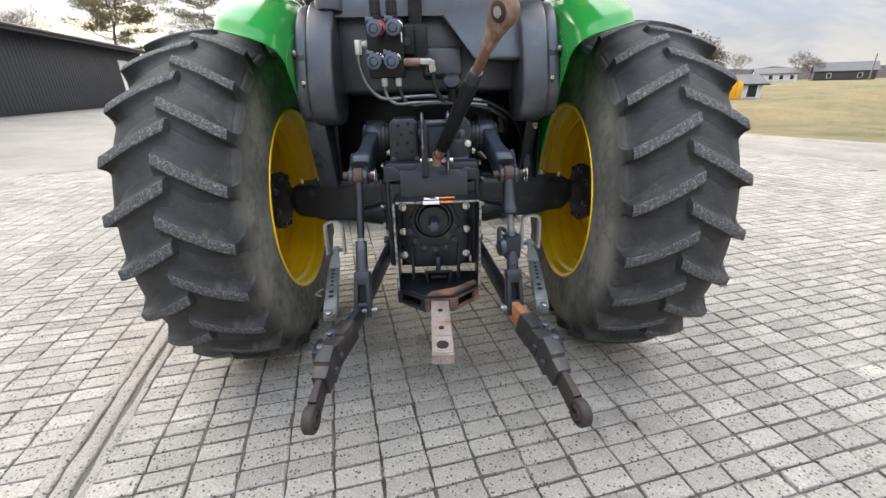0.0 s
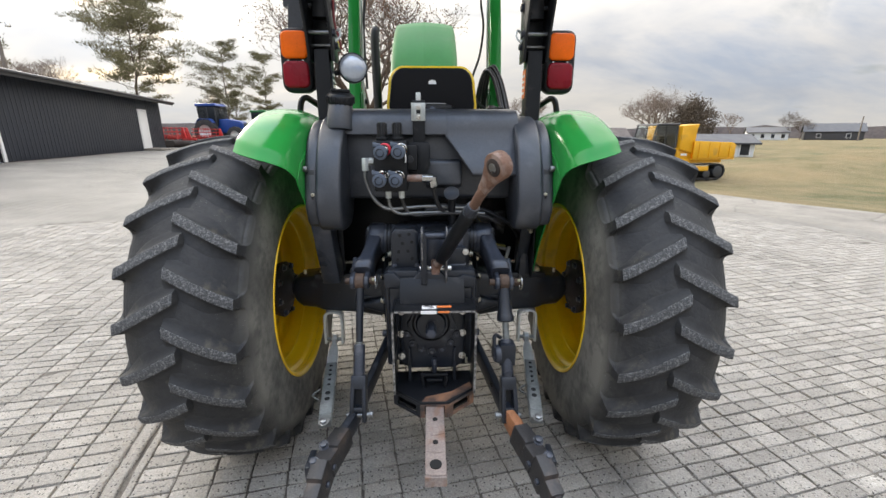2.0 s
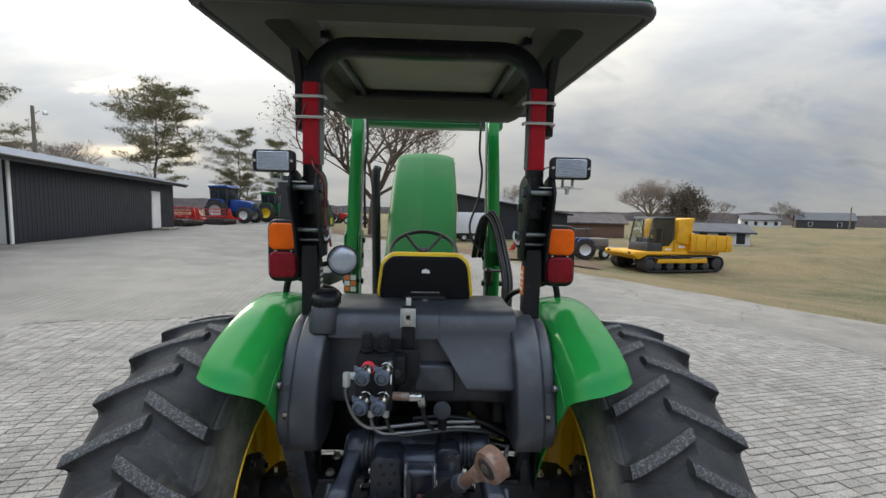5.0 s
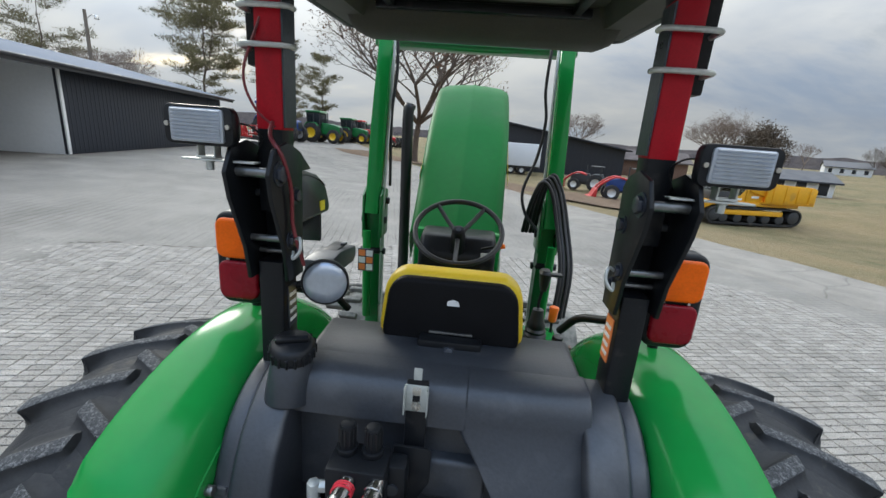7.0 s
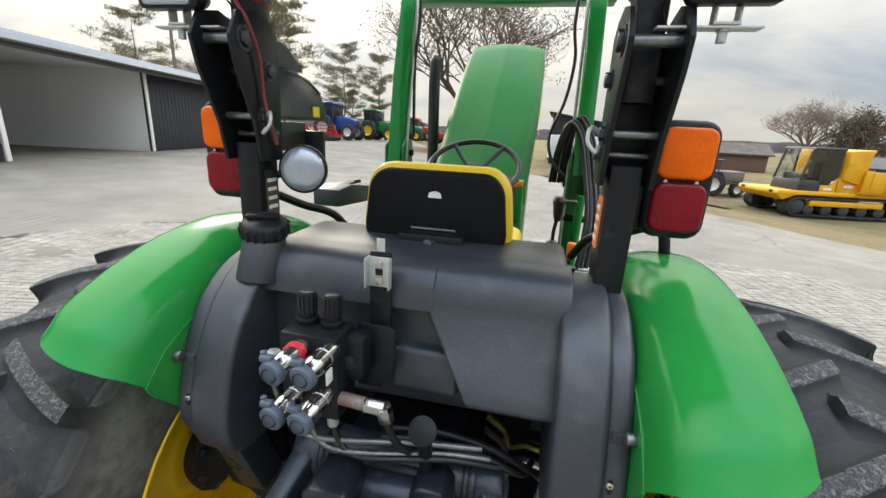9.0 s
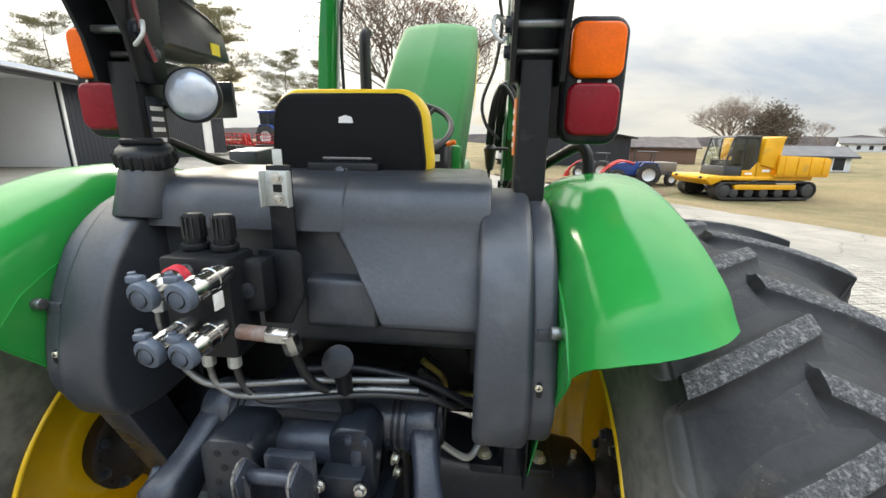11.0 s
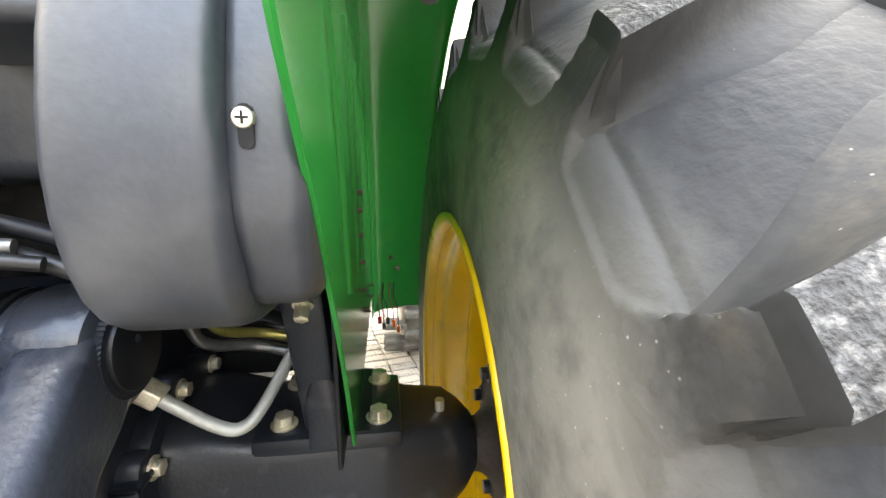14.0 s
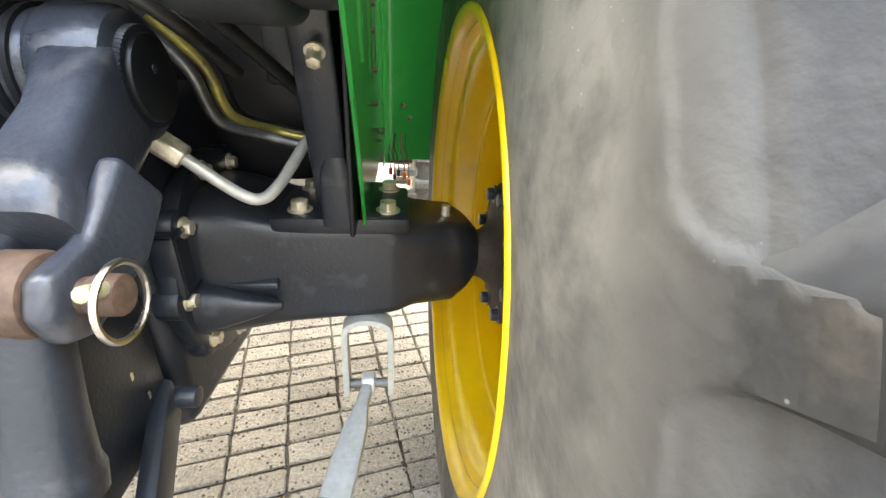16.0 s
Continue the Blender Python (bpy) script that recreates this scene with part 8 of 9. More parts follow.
# ---- other machines in the yard ----
M["dump_yellow"] = mat("construction_yellow", (0.72, 0.36, 0.012), 0.42, var=0.12, scale=2, fine=20, bump=0.05, dirt=(0.32, 0.2, 0.06), dirt_amt=0.2, dirt_scale=2)
M["dump_grey"] = mat("charcoal_cab_paint", (0.035, 0.037, 0.04), 0.4, var=0.15, scale=3, bump=0.05)
M["track"] = mat("rubber_track", (0.022, 0.021, 0.02), 0.85, var=0.3, scale=5, fine=40, bump=0.4, dirt=(0.11, 0.09, 0.065), dirt_amt=0.4, dirt_scale=3)
M["blue"] = mat("blue_machine_paint", (0.012, 0.05, 0.22), 0.35, var=0.12, scale=3, bump=0.03, coat=0.2)
M["red"] = mat("red_machine_paint", (0.42, 0.02, 0.018), 0.4, var=0.15, scale=3, bump=0.05)
M["pane"] = mat("dark_cab_pane", (0.015, 0.018, 0.02), 0.3, var=0.1, scale=2, bump=0.0, spec=0.2)
M["grey_rim"] = mat("pale_rim_paint", (0.6, 0.6, 0.58), 0.45, var=0.1, bump=0.02)


def wheel(parent, x, y, r, w, rimm, rr=0.55):
    t = part("tyre", revolve([(-w / 2, r * rr), (-w / 2, r * 0.9), (-w * 0.4, r), (w * 0.4, r), (w / 2, r * 0.9), (w / 2, r * rr)], 36, "y"), M["track"], parent, m=pose(x, y, r))
    part("rim", revolve([(-w * 0.42, r * rr * 1.02), (-w * 0.30, r * rr * 0.9), (-w * 0.12, r * 0.2), (-w * 0.12, 0.0)], 30, "y"), rimm, t)
    part("rim", revolve([(w * 0.42, r * rr * 1.02), (w * 0.30, r * rr * 0.9), (w * 0.12, r * 0.2), (w * 0.12, 0.0)], 30, "y"), rimm, t)
    lb = bmesh.new()
    for k in range(20):
        a = 2 * math.pi * k / 20
        box((0, w * 0.22 * (1 if k % 2 else -1), r), (0.07, w * 0.5, 0.07), 0.0, m=Matrix.Rotation(a, 4, "Y"), bm=lb)
    tagged(part("tread", lb, M["track"], t), kind="stuff")


def farm_tractor(x, y, rz, paint, rimm, label, sc=1.0, cab=True, loader=None, group="tractors parked in a row"):
    """A parked farm tractor, nose along +x."""
    t = thing("farm_tractor", label, "tractor", (x, y, gz(x, y) + 0.01), group, rz=rz)
    b = bmesh.new()
    prism([(-0.5, 0.75), (-0.5, 1.15), (0.35, 1.25), (0.45, 1.72), (1.2, 1.70), (2.1, 1.55), (2.25, 1.35), (2.25, 0.85), (1.2, 0.72)], -0.36, 0.36, "y", 0.06, 3, b)
    part("body", b, paint, t)
    part("grille", box((2.26, 0, 1.2), (0.05, 0.5, 0.5), 0.02), M["dump_grey"], t)
    part("chassis", box((0.9, 0, 0.72), (2.6, 0.42, 0.3), 0.05), M["dump_grey"], t)
    for s in (-1, 1):
        wheel(t, -0.25, s * 0.78, 0.83, 0.45, rimm)
        wheel(t, 1.85, s * 0.72, 0.58, 0.36, rimm)
        part("mudguard", prism([(-0.95, 1.35), (-0.7, 1.72), (0.15, 1.72), (0.40, 1.45), (0.36, 1.40), (0.12, 1.66), (-0.68, 1.66), (-0.9, 1.32)], s * 0.55, s * 0.98, "y", 0.02), paint, t)
    if cab:
        cb = part("cab", prism([(-0.75, 1.2), (-0.85, 2.55), (0.40, 2.55), (0.52, 1.7), (0.45, 1.2)], -0.62, 0.62, "y", 0.04, 2), M["pane"], t)
        part("cab_roof", prism([(-0.98, 2.55), (-0.95, 2.74), (0.45, 2.76), (0.60, 2.58)], -0.70, 0.70, "y", 0.05, 2), paint, cb)
        for px, qx in ((-0.75, -0.85), (0.48, 0.42), (-0.12, -0.16)):
            for s in (-1, 1):
                part("cab_pillar", tube([(px, s * 0.625, 1.25), (qx, s * 0.625, 2.55)], 0.04, 6, curved=False), M["dump_grey"], cb)
    else:
        for s in (-1, 1):
            part("roll_bar", tube([(-0.55, s * 0.5, 1.1), (-0.6, s * 0.5, 2.3), (-0.6, s * 0.4, 2.45)], 0.045, 6), M["dump_grey"], t)
        part("roof_panel", box((-0.2, 0, 2.47), (1.3, 1.15, 0.08), 0.03), M["dump_grey"], t)
        part("seat", box((-0.35, 0, 1.45), (0.45, 0.5, 0.5), 0.06), M["dump_grey"], t)
    part("exhaust", cyl((0.75, 0.3, 1.6), (0.75, 0.3, 2.6), 0.05, seg=12), M["dump_grey"], t)
    if loader:
        for s in (-1, 1):
            part("loader_arm", tube([(0.7, s * 0.55, 1.6), (1.7, s * 0.55, 1.75), (2.7, s * 0.55, 1.1), (3.0, s * 0.55, 0.6)], 0.08, 6, 3), loader, t)
        part("bucket", prism([(2.9, 0.1), (3.6, 0.12), (3.3, 0.2), (3.05, 0.75), (2.9, 0.8)], -0.9, 0.9, "y", 0.02), loader, t)
    t.scale = (sc, sc, sc)
    return t


farm_tractor(-18.7, 36.0, -6, M["blue"], M["grey_rim"], "dark blue cab tractor with pale rims", 1.2)
farm_tractor(-15.6, 39.0, -8, M["green_dark"], M["yellow"], "green cab tractor with yellow rims", 1.05)
farm_tractor(-13.6, 42.5, -8, M["green_dark"], M["yellow"], "green cab tractor with yellow rims", 0.9)
farm_tractor(-13.8, 47.0, -8, M["red"], M["grey_rim"], "red cab tractor in the far row", 0.9)
farm_tractor(-15.2, 53.5, -12, M["green_dark"], M["yellow"], "green cab tractor with yellow rims", 0.9)
farm_tractor(-13.4, 57.0, -12, M["red"], M["grey_rim"], "red open tractor in the far row", 0.85, False)
farm_tractor(-11.8, 60.5, -12, M["dump_grey"], M["grey_rim"], "dark open tractor at the end of the row", 0.85, False)
farm_tractor(8.9, 22.6, 172, M["blue"], M["grey_rim"], "small blue tractor with a canopy and red loader", 0.72, False, M["red"], "")
farm_tractor(7.9, 27.5, 160, M["dump_grey"], M["grey_rim"], "dark compact tractor with a red loader frame", 0.66, False, M["red"], "")


def implement(x, y, rz, sc=1.0):
    """A red folded harrow: a frame, two lattice wings of bars, and a gang of discs."""
    t = thing("harrow", "red farm implement with discs beside the barn", "implement", (x, y, gz(x, y)), "red implements", rz=rz)
    for s in (-1, 1):
        part("frame_bar", box((0, s * 0.6, 0.7), (3.0, 0.12, 0.14), 0.01), M["red"], t)
        for z in (0.85, 1.15, 1.45):
            part("wing_bar", box((0.02 * z, s * 0.80, z), (2.5 - 0.5 * z, 0.07, 0.07), 0.01), M["red"], t)
        for k in range(8):
            part("tine", tube([(-0.95 + 0.27 * k, s * 0.80, 0.5), (-0.93 + 0.26 * k, s * 0.84, 1.0), (-0.90 + 0.25 * k, s * 0.78, 1.55)], 0.022, 6, 3), M["red"] if k % 2 else M["rust_dark"], t)
    for k in range(9):
        part("disc", cyl((-1.3 + 0.32 * k, -0.9, 0.28), (-1.27 + 0.32 * k, 0.9, 0.28), 0.25, seg=18), M["rust_dark"], t)
    part("drawbar", box((2.0, 0, 0.6), (1.4, 0.12, 0.14), 0.01), M["red"], t)
    part("mast", prism([(1.2, 0.7), (1.35, 1.5), (1.5, 1.5), (1.7, 0.7)], -0.05, 0.05, "y", 0.01), M["red"], t)
    t.scale = (sc, sc, sc)


implement(-18.6, 29.0, -20, 0.9), implement(-17.8, 32.5, -10, 0.85), implement(-21.0, 33.0, 10, 0.9)


def dumper(x, y, rz):
    """A rubber-tracked carrier with a tipping bed; cab at -x."""
    t = thing("tracked_dumper", "yellow rubber-tracked dump carrier with a grey cab", "dump carrier", (x, y, gz(x, y) - 0.02), rz=rz)
    for s in (-1, 1):
        y0, y1 = s * 0.72, s * 1.28
        lo, hi = min(y0, y1), max(y0, y1)
        path = []
        for k in range(9):
            a = math.pi / 2 + math.pi * k / 8
            path.append((-1.75 + 0.36 * math.cos(a), 0.40 + 0.36 * math.sin(a)))
        for k in range(9):
            a = -math.pi / 2 + math.pi * k / 8
            path.append((2.20 + 0.38 * math.cos(a), 0.42 + 0.38 * math.sin(a)))
        belt = part("track_belt", loft([[(u, lo, v), (u, hi, v), (u + (0.0 - u) * 0.03, hi, v + (0.42 - v) * 0.15), (u + (0.0 - u) * 0.03, lo, v + (0.42 - v) * 0.15)] for u, v in path + path[:1]], caps=False), M["track"], t, "black rubber track")
        for k in range(5):
            part("road_wheel", cyl((-1.25 + 0.7 * k, lo + 0.05, 0.30), (-1.25 + 0.7 * k, hi - 0.05, 0.30), 0.21, seg=22, bevel=0.03), M["dump_grey"], belt)
        part("drive_sprocket", cyl((2.18, lo + 0.02, 0.42), (2.18, hi - 0.02, 0.42), 0.29, seg=18, bevel=0.03), M["dump_grey"], belt)
        part("idler", cyl((-1.74, lo + 0.02, 0.40), (-1.74, hi - 0.02, 0.40), 0.27, seg=18, bevel=0.03), M["dump_grey"], belt)
        part("track_frame", box((0.15, s * 1.15, 0.56), (2.9, 0.22, 0.22), 0.03), M["dump_yellow"], t)
        pads = bmesh.new()
        for k in range(26):
            box((-1.8 + 0.16 * k, s * 1.0, 0.035), (0.07, 0.56, 0.06), 0.0, bm=pads)
        tagged(part("track_pads", pads, M["track"], belt), kind="stuff")
    ch = part("chassis", prism([(-2.55, 1.02), (-2.60, 0.86), (-2.30, 0.62), (-1.8, 0.84), (2.4, 0.84), (2.4, 1.0)], -1.15, 1.15, "y", 0.04), M["dump_yellow"], t, "yellow chassis deck")
    for yy in (-0.8, 0.8):
        part("headlamp", box((-2.58, yy, 0.94), (0.03, 0.20, 0.10), 0.01), M["dump_grey"], ch)
    cb = part("cab", prism([(-1.80, 0.98), (-1.74, 1.42), (-0.98, 1.42), (-0.98, 0.98)], -1.05, 0.35, "y", 0.03), M["dump_grey"], t, "charcoal cab frame with large clear panes")
    part("cab_floor", box((-0.62, -0.35, 1.02), (0.72, 1.36, 0.08), 0.01), M["dump_grey"], cb)
    part("rear_panel", prism([(-0.34, 1.0), (-0.28, 1.0), (-0.30, 2.62), (-0.36, 2.62)], -1.03, 0.33, "y", 0.0), M["dump_grey"], cb)
    part("cab_roof", prism([(-1.56, 2.60), (-1.48, 2.69), (-0.30, 2.70), (-0.26, 2.60)], -1.10, 0.40, "y", 0.03), M["dump_grey"], cb)
    for yy in (-1.02, 0.32):
        part("pillar", tube([(-1.74, yy, 1.40), (-1.50, yy, 2.62)], 0.045, 6, curved=False), M["dump_grey"], cb)
        part("pillar", tube([(-0.98, yy, 1.0), (-0.96, yy, 2.62)], 0.040, 6, curved=False), M["dump_grey"], cb)
        part("pillar", tube([(-0.31, yy, 1.0), (-0.33, yy, 2.62)], 0.045, 6, curved=False), M["dump_grey"], cb)
        part("front_pane", prism([(-1.68, 1.42), (-1.46, 2.58), (-1.01, 2.58), (-1.02, 1.42)], yy - 0.008, yy + 0.008, "y", 0.0), M["glass"], cb)
        part("door_pane", prism([(-0.93, 1.30), (-0.92, 2.58), (-0.38, 2.58), (-0.36, 1.62), (-0.55, 1.30)], yy - 0.008, yy + 0.008, "y", 0.0), M["glass"], cb)
    part("windscreen", prism([(-1.735, 1.42), (-1.500, 2.58), (-1.485, 2.58), (-1.720, 1.42)], -0.96, 0.26, "y", 0.0), M["glass"], cb)
    part("wiper", tube([(-1.76, -0.3, 1.42), (-1.66, -0.1, 1.95)], 0.012, 6, curved=False), M["dump_grey"], cb)
    part("door_panel", prism([(-0.93, 1.0), (-0.30, 1.0), (-0.32, 1.58), (-0.55, 1.27), (-0.93, 1.27)], -1.075, -1.045, "y", 0.004), M["dump_yellow"], cb)
    part("lettering_bar", box((-0.62, -1.08, 1.12), (0.34, 0.01, 0.08), 0.0), M["white"], cb)
    sd = part("driver_seat", box((-0.72, -0.35, 1.42), (0.42, 0.48, 0.14), 0.04), M["shell"], cb)
    part("seat_back", box((-0.52, -0.35, 1.80), (0.12, 0.46, 0.66), 0.04), M["shell"], sd)
    part("console", box((-1.40, -0.35, 1.52), (0.30, 0.90, 0.30), 0.04), M["dump_grey"], cb)
    part("control_wheel", tube([(-1.18 + 0.08 * math.cos(a), -0.35 + 0.17 * math.sin(a), 1.82 + 0.12 * math.cos(a)) for a in [2 * math.pi * k / 16 for k in range(17)]], 0.014, 6, 1), M["shell"], cb)
    hood = part("engine_hood", box((0.20, -0.05, 1.28), (0.95, 2.1, 0.6), 0.05), M["dump_yellow"], t, "yellow engine housing")
    part("lettering_bar", box((0.15, -1.105, 1.25), (0.36, 0.01, 0.10), 0.0), M["white"], hood)
    part("headboard", prism([(-0.22, 1.5), (-0.18, 2.60), (0.74, 2.68), (0.66, 2.45), (0.58, 1.3)], -1.2, 1.2, "y", 0.03), M["dump_yellow"], t, "yellow bed headboard")
    bed = bmesh.new()
    for s in (-1, 1):
        prism([(0.5, 1.06), (0.5, 1.90), (2.75, 1.82), (2.95, 1.72), (2.95, 1.10)], s * 1.28 - 0.04, s * 1.28 + 0.04, "y", 0.01, bm=bed)
    prism([(0.5, 1.0), (3.0, 1.0), (3.0, 1.08), (0.5, 1.08)], -1.28, 1.28, "y", 0.01, bm=bed)
    prism([(2.90, 1.05), (2.98, 1.05), (2.98, 1.72), (2.90, 1.72)], -1.26, 1.26, "y", 0.01, bm=bed)
    bed = part("tipping_bed", bed, M["dump_yellow"], t, "low yellow tipping bed")
    for k in range(4):
        part("bed_rib", box((0.8 + 0.6 * k, -1.335, 1.46), (0.07, 0.04, 0.72), 0.01), M["dump_yellow"], bed)
    part("mirror", box((-1.75, -1.25, 2.0), (0.05, 0.2, 0.3), 0.02), M["dump_grey"], cb)
    part("mirror_arm", tube([(-1.62, -1.03, 2.2), (-1.74, -1.24, 2.15)], 0.014, 6, curved=False), M["dump_grey"], cb)


dumper(12.0, 19.2, 11.5)


def box_trailer(x, y, rz):
    t = thing("box_trailer", "white box trailer standing beside the shed", "trailer", (x, y, gz(x, y)), rz=rz)
    part("box", box((0, 0, 1.75), (4.2, 2.2, 2.0), 0.05), M["white_wall"], t)
    part("chassis", box((0, 0, 0.66), (4.4, 1.6, 0.16), 0.02), M["dump_grey"], t)
    for s in (-1, 1):
        for k in (-0.5, 0.5):
            wheel(t, k, s * 0.95, 0.36, 0.24, M["grey_rim"])


box_trailer(3.5, 38.5, 4)


def flat_trailer(x, y, rz):
    t = thing("flat_trailer", "tan and grey flat trailer with a small engine", "trailer", (x, y, gz(x, y)), rz=rz)
    part("deck", box((0, 0, 0.62), (3.0, 1.6, 0.10), 0.02), M["fascia"], t)
    part("load", box((-0.3, 0, 0.95), (1.3, 1.1, 0.55), 0.08), M["pole"], t, "tan covered load")
    part("hitch", tube([(1.5, 0, 0.6), (2.3, 0, 0.45)], 0.06, 6, curved=False), M["fascia"], t)
    for s in (-1, 1):
        wheel(t, -0.2, s * 0.85, 0.34, 0.22, M["grey_rim"])


flat_trailer(10.4, 23.5, 15)


# ---- pavers ----
def build_pavers():
    rot = radians(12)
    ca, sa = math.cos(rot), math.sin(rot)
    PX, PY = 0.155, 0.0775
    rg = random.Random(4)
    meshes = []
    for k in range(6):
        bm = box((0, 0, -0.012), (PX - 0.0092, PY - 0.0082, 0.026), 0.0035, seg=1)
        for v in bm.verts:
            v.co.x += rg.uniform(-0.0038, 0.0038)
            v.co.y += rg.uniform(-0.0034, 0.0034)
            v.co.z += rg.uniform(-0.0012, 0.0006) if v.co.z > -0.01 else 0
        bmesh.ops.recalc_face_normals(bm, faces=bm.faces)
        me = bpy.data.meshes.new("paver")
        bm.to_mesh(me)
        bm.free()
        me.materials.append(M["paver"])
        meshes.append(me)
    base = [([tuple(v.co) for v in me.vertices], [tuple(p.vertices) for p in me.polygons]) for me in meshes]
    V, F = [], []
    near = 0
    for i in range(-60, 62):
        off = 0.0
        for j in range(-60, 100):
            u, w = i * PX, j * PY + off
            x, y = u * ca - w * sa, u * sa + w * ca
            if not (-7.5 < x < 6.2 and -4.2 < y < 6.4) or across(x, y) > -2.45:
                continue
            d = noise.noise((x * 0.35, y * 0.35, 9.0)) * 1.3
            if math.hypot(x * 0.86, y - 0.2) + d > 6.6:
                continue
            z = gz(x, y) + rg.uniform(-0.0016, 0.0016) + 0.003 * noise.noise((x * 1.1, y * 1.1, 2.0))
            if rg.random() < 0.012:
                z -= 0.005
            # a double groove runs through the yard; to the right of a seam the stones are worn smooth
            e1 = (x + 1.425) * 0.975 + (y + 0.07) * 0.223
            if -2.4 < y < 0.6 and abs(e1) < 0.062:
                continue
            k = rg.randrange(6)
            tilt = (rg.uniform(-0.7, 0.7), rg.uniform(-0.7, 0.7))
            m = pose(x, y, z, tilt[0], tilt[1], 12 + rg.uniform(-0.5, 0.5))
            if -0.85 < x < 0.85 and -1.05 < y < -0.42 and near < 300 and not (abs(x) > 0.6 and y > -0.6):
                near += 1
                o = new("paver", meshes[k])
                o.parent = yard
                o.matrix_local = m
                continue
            vs, fs = base[k]
            b = len(V)
            V.extend(tuple(m @ Vector(c)) for c in vs)
            F.extend(tuple(b + q for q in f_) for f_ in fs)
    o = mesh_ob("pavers", V, F, M["paver"], yard, False)
    tagged(o, kind="stuff")
    # the patch strip in the rut: rough concrete ribbons between two open grooves
    for k, (c0, hw) in enumerate(((-0.062, 0.020), (0.000, 0.030), (0.068, 0.018))):
        vs, fs = [], []
        n = 70
        for i in range(n + 1):
            t = -0.6 + 2.95 * i / n
            for sg, dz in ((-1, -0.014), (-1, -0.002), (-0.3, 0.0015), (0.4, 0.001), (1, -0.002), (1, -0.014)):
                w = c0 + sg * (hw + 0.010 * noise.noise((t * 7, sg * 3 + k * 9, 0.3)) + 0.004 * noise.noise((t * 30, sg * 5 + k, 2.3)))
                x, y = -1.425 + 0.223 * t + 0.975 * w, -0.07 - 0.975 * t + 0.223 * w
                vs.append((x, y, gz(x, y) + dz + 0.0025 * noise.noise((t * 18, sg + k * 4, 7.0))))
        for i in range(n):
            for q in range(5):
                a = i * 6 + q
                fs.append((a, a + 1, a + 7, a + 6))
        mesh_ob("patch_strip", vs, fs, M["paver"], yard)
    # dark earth bed that shows in the joints
    vs, fs, w = [], [], 0
    xs, ys = [-7.4 + 0.07 * k for k in range(196)], [-4.2 + 0.07 * k for k in range(152)]
    for x in xs:
        for y in ys:
            s = across(x, y)
            x2, y2 = (x - (s + 2.4) * EDGE_N.x, y - (s + 2.4) * EDGE_N.y) if s > -2.4 else (x, y)
            vs.append((x2, y2, gz(x2, y2) - 0.0078 + max(-0.006, min(0.0035, 0.011 * noise.noise((x2 * 2.3, y2 * 2.3, 5.0)) + 0.007 * noise.noise((x2 * 9, y2 * 9, 1.0))))))
    w = len(ys)
    for i in range(len(xs) - 1):
        for j in range(w - 1):
            if across(xs[i], ys[j]) < -2.0 and math.hypot((xs[i] + 0.17) * 0.86, ys[j] + 0.17 - 0.2) < 6.7 + 1.3 * noise.noise((xs[i] * 0.35, ys[j] * 0.35, 9.0)) * -1:
                a = i * w + j
                fs.append((a, a + w, a + w + 1, a + 1))
    mesh_ob("joint_bed", vs, fs, M["joint"], yard)


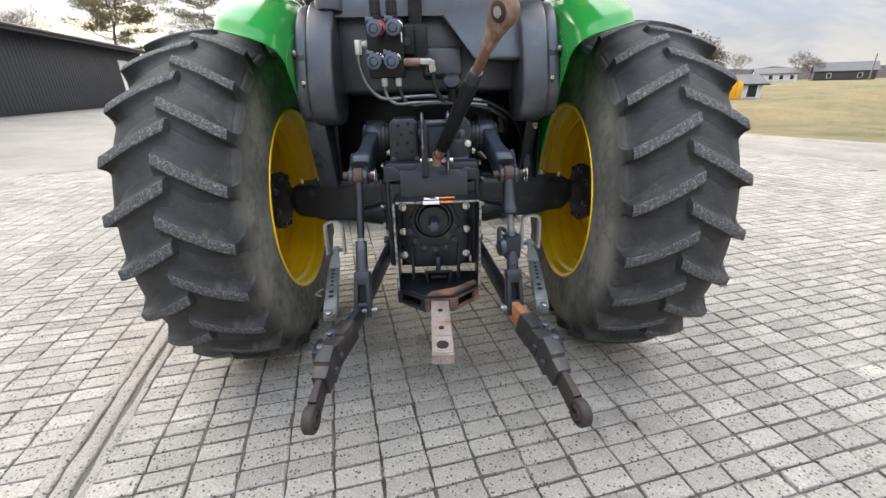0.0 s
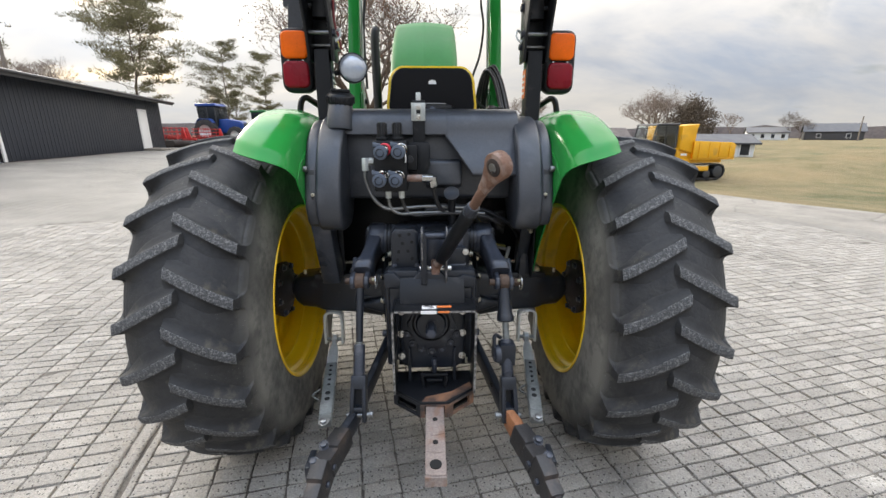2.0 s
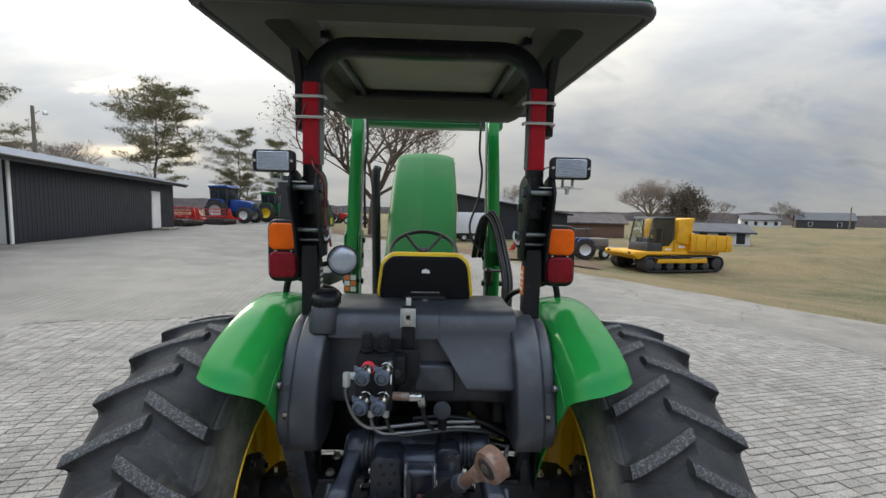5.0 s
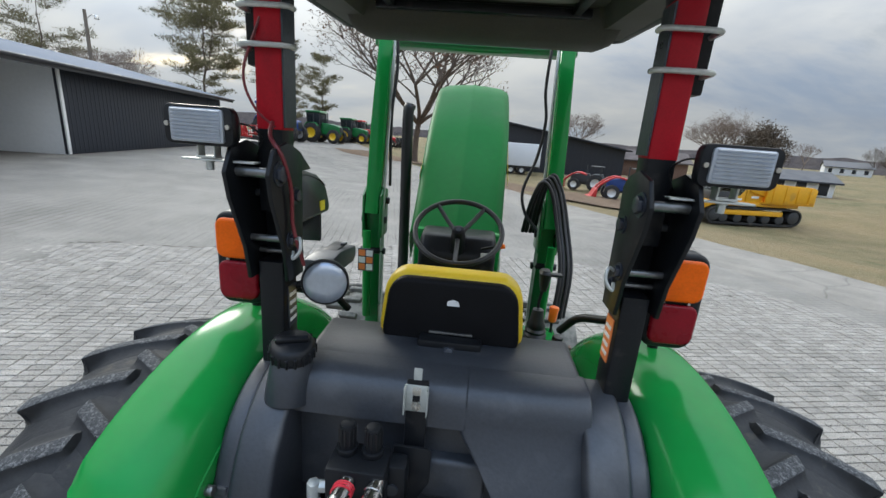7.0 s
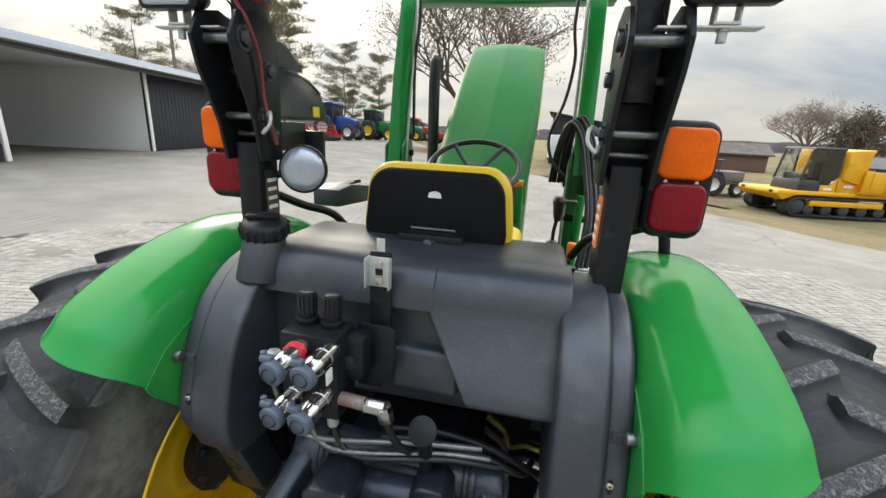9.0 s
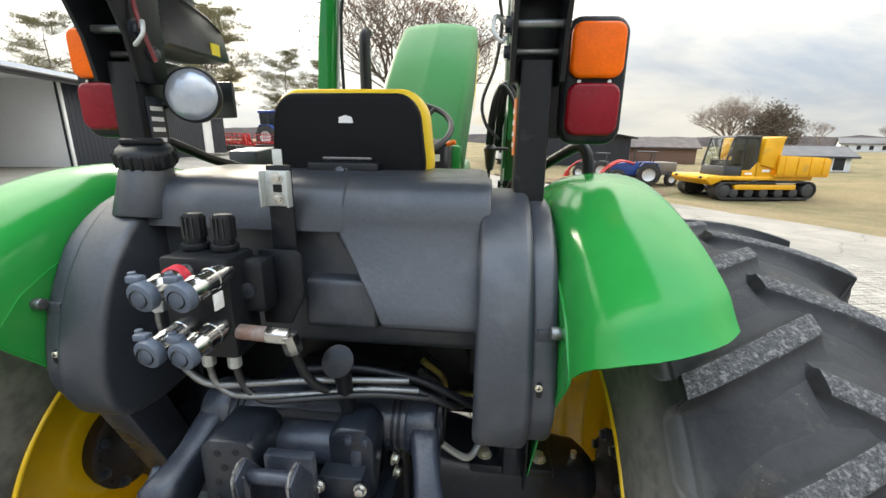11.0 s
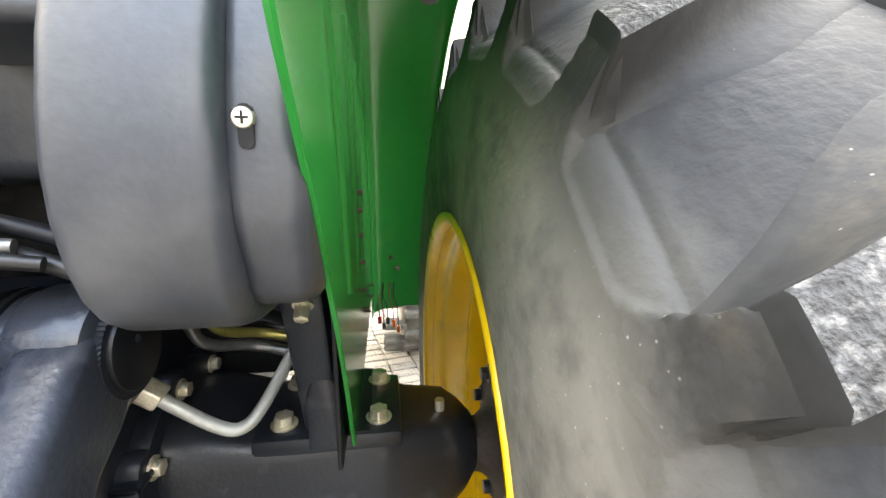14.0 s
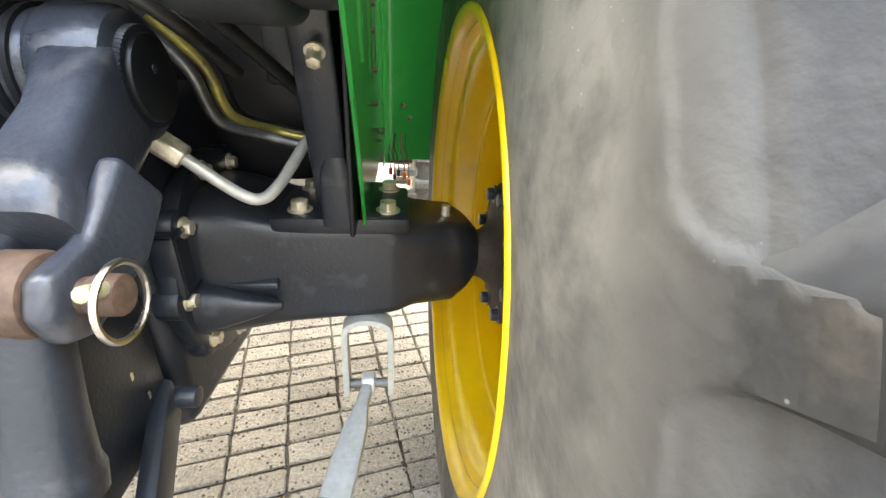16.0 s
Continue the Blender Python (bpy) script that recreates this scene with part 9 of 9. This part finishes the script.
def paver_mat():
    m = land_mat("stamped_concrete_paver", (0.282, 0.261, 0.230), (0.216, 0.200, 0.176), (0.315, 0.293, 0.260), 0.55, 5.0, 130.0, 0.88, 0.55, 0.006)
    nt = m.node_tree
    n, l = nt.nodes.new, nt.links.new
    b = nt.nodes["Principled BSDF"]
    src = b.inputs["Base Color"].links[0].from_socket
    co = n("ShaderNodeTexCoord")
    gi = n("ShaderNodeNewGeometry")
    vo = n("ShaderNodeTexVoronoi")
    vo.inputs["Scale"].default_value = 62
    l(gi.outputs["Position"], vo.inputs["Vector"])
    r = n("ShaderNodeMapRange"); r.inputs[1].default_value, r.inputs[2].default_value, r.inputs[3].default_value, r.inputs[4].default_value = 0.19, 0.30, 0.22, 1.0
    l(vo.outputs["Distance"], r.inputs[0])
    ns = n("ShaderNodeTexNoise"); ns.inputs["Scale"].default_value = 30
    l(gi.outputs["Position"], ns.inputs["Vector"])
    rr = n("ShaderNodeMapRange"); rr.inputs[1].default_value, rr.inputs[2].default_value = 0.50, 0.58
    l(ns.outputs["Fac"], rr.inputs[0])
    mxs = n("ShaderNodeMath"); mxs.operation = "MAXIMUM"
    l(r.outputs[0], mxs.inputs[0]); l(rr.outputs[0], mxs.inputs[1])
    mul = n("ShaderNodeMix"); mul.data_type, mul.blend_type = "RGBA", "MULTIPLY"; mul.inputs[0].default_value = 1.0
    l(src, mul.inputs[6]); l(mxs.outputs[0], mul.inputs[7])
    # each stone has a tone of its own, and bright grains of sand lie in patches
    oi = n("ShaderNodeObjectInfo")
    add = n("ShaderNodeMath"); add.operation = "ADD"
    l(oi.outputs["Random"], add.inputs[0]); l(gi.outputs["Random Per Island"], add.inputs[1])
    fr = n("ShaderNodeMath"); fr.operation = "FRACT"
    l(add.outputs[0], fr.inputs[0])
    tn = n("ShaderNodeMapRange"); tn.inputs[3].default_value, tn.inputs[4].default_value = 0.86, 1.13
    l(fr.outputs[0], tn.inputs[0])
    v2 = n("ShaderNodeTexVoronoi"); v2.inputs["Scale"].default_value = 120
    l(gi.outputs["Position"], v2.inputs["Vector"])
    g2 = n("ShaderNodeMapRange"); g2.inputs[1].default_value, g2.inputs[2].default_value, g2.inputs[3].default_value, g2.inputs[4].default_value = 0.12, 0.24, 1.5, 1.0
    l(v2.outputs["Distance"], g2.inputs[0])
    vv = n("ShaderNodeMath"); vv.operation = "MULTIPLY"
    l(tn.outputs[0], vv.inputs[0]); l(g2.outputs[0], vv.inputs[1])
    # oil-dark stains and pale scraped streaks
    tone = vv
    for sc, lo, hi, val, stretch in ((1.5, 0.60, 0.74, 0.55, (1, 1, 1)), (2.6, 0.60, 0.70, 1.45, (0.35, 1.6, 1))):
        mp = n("ShaderNodeMapping"); mp.inputs["Scale"].default_value = stretch
        mp.inputs["Rotation"].default_value = (0, 0, 0.7)
        l(gi.outputs["Position"], mp.inputs[0])
        tx = n("ShaderNodeTexNoise"); tx.inputs["Scale"].default_value, tx.inputs["Detail"].default_value, tx.inputs["Roughness"].default_value = sc, 9, 0.66
        l(mp.outputs[0], tx.inputs["Vector"])
        mr = n("ShaderNodeMapRange"); mr.inputs[1].default_value, mr.inputs[2].default_value, mr.inputs[3].default_value, mr.inputs[4].default_value = lo, hi, 1.0, val
        l(tx.outputs["Fac"], mr.inputs[0])
        t2 = n("ShaderNodeMath"); t2.operation = "MULTIPLY"
        l(tone.outputs[0], t2.inputs[0]); l(mr.outputs[0], t2.inputs[1])
        tone = t2
    hs = n("ShaderNodeHueSaturation")
    l(tone.outputs[0], hs.inputs["Value"]); l(mul.outputs[2], hs.inputs["Color"])
    l(hs.outputs[0], b.inputs["Base Color"])
    n3 = n("ShaderNodeTexNoise"); n3.inputs["Scale"].default_value, n3.inputs["Detail"].default_value = 26, 6
    l(gi.outputs["Position"], n3.inputs["Vector"])
    b2 = n("ShaderNodeBump"); b2.inputs["Strength"].default_value, b2.inputs["Distance"].default_value = 0.85, 0.014
    l(n3.outputs["Fac"], b2.inputs["Height"])
    l(b.inputs["Normal"].links[0].from_socket, b2.inputs["Normal"])
    l(b2.outputs[0], b.inputs["Normal"])
    return m


M["paver"] = paver_mat()
build_pavers()
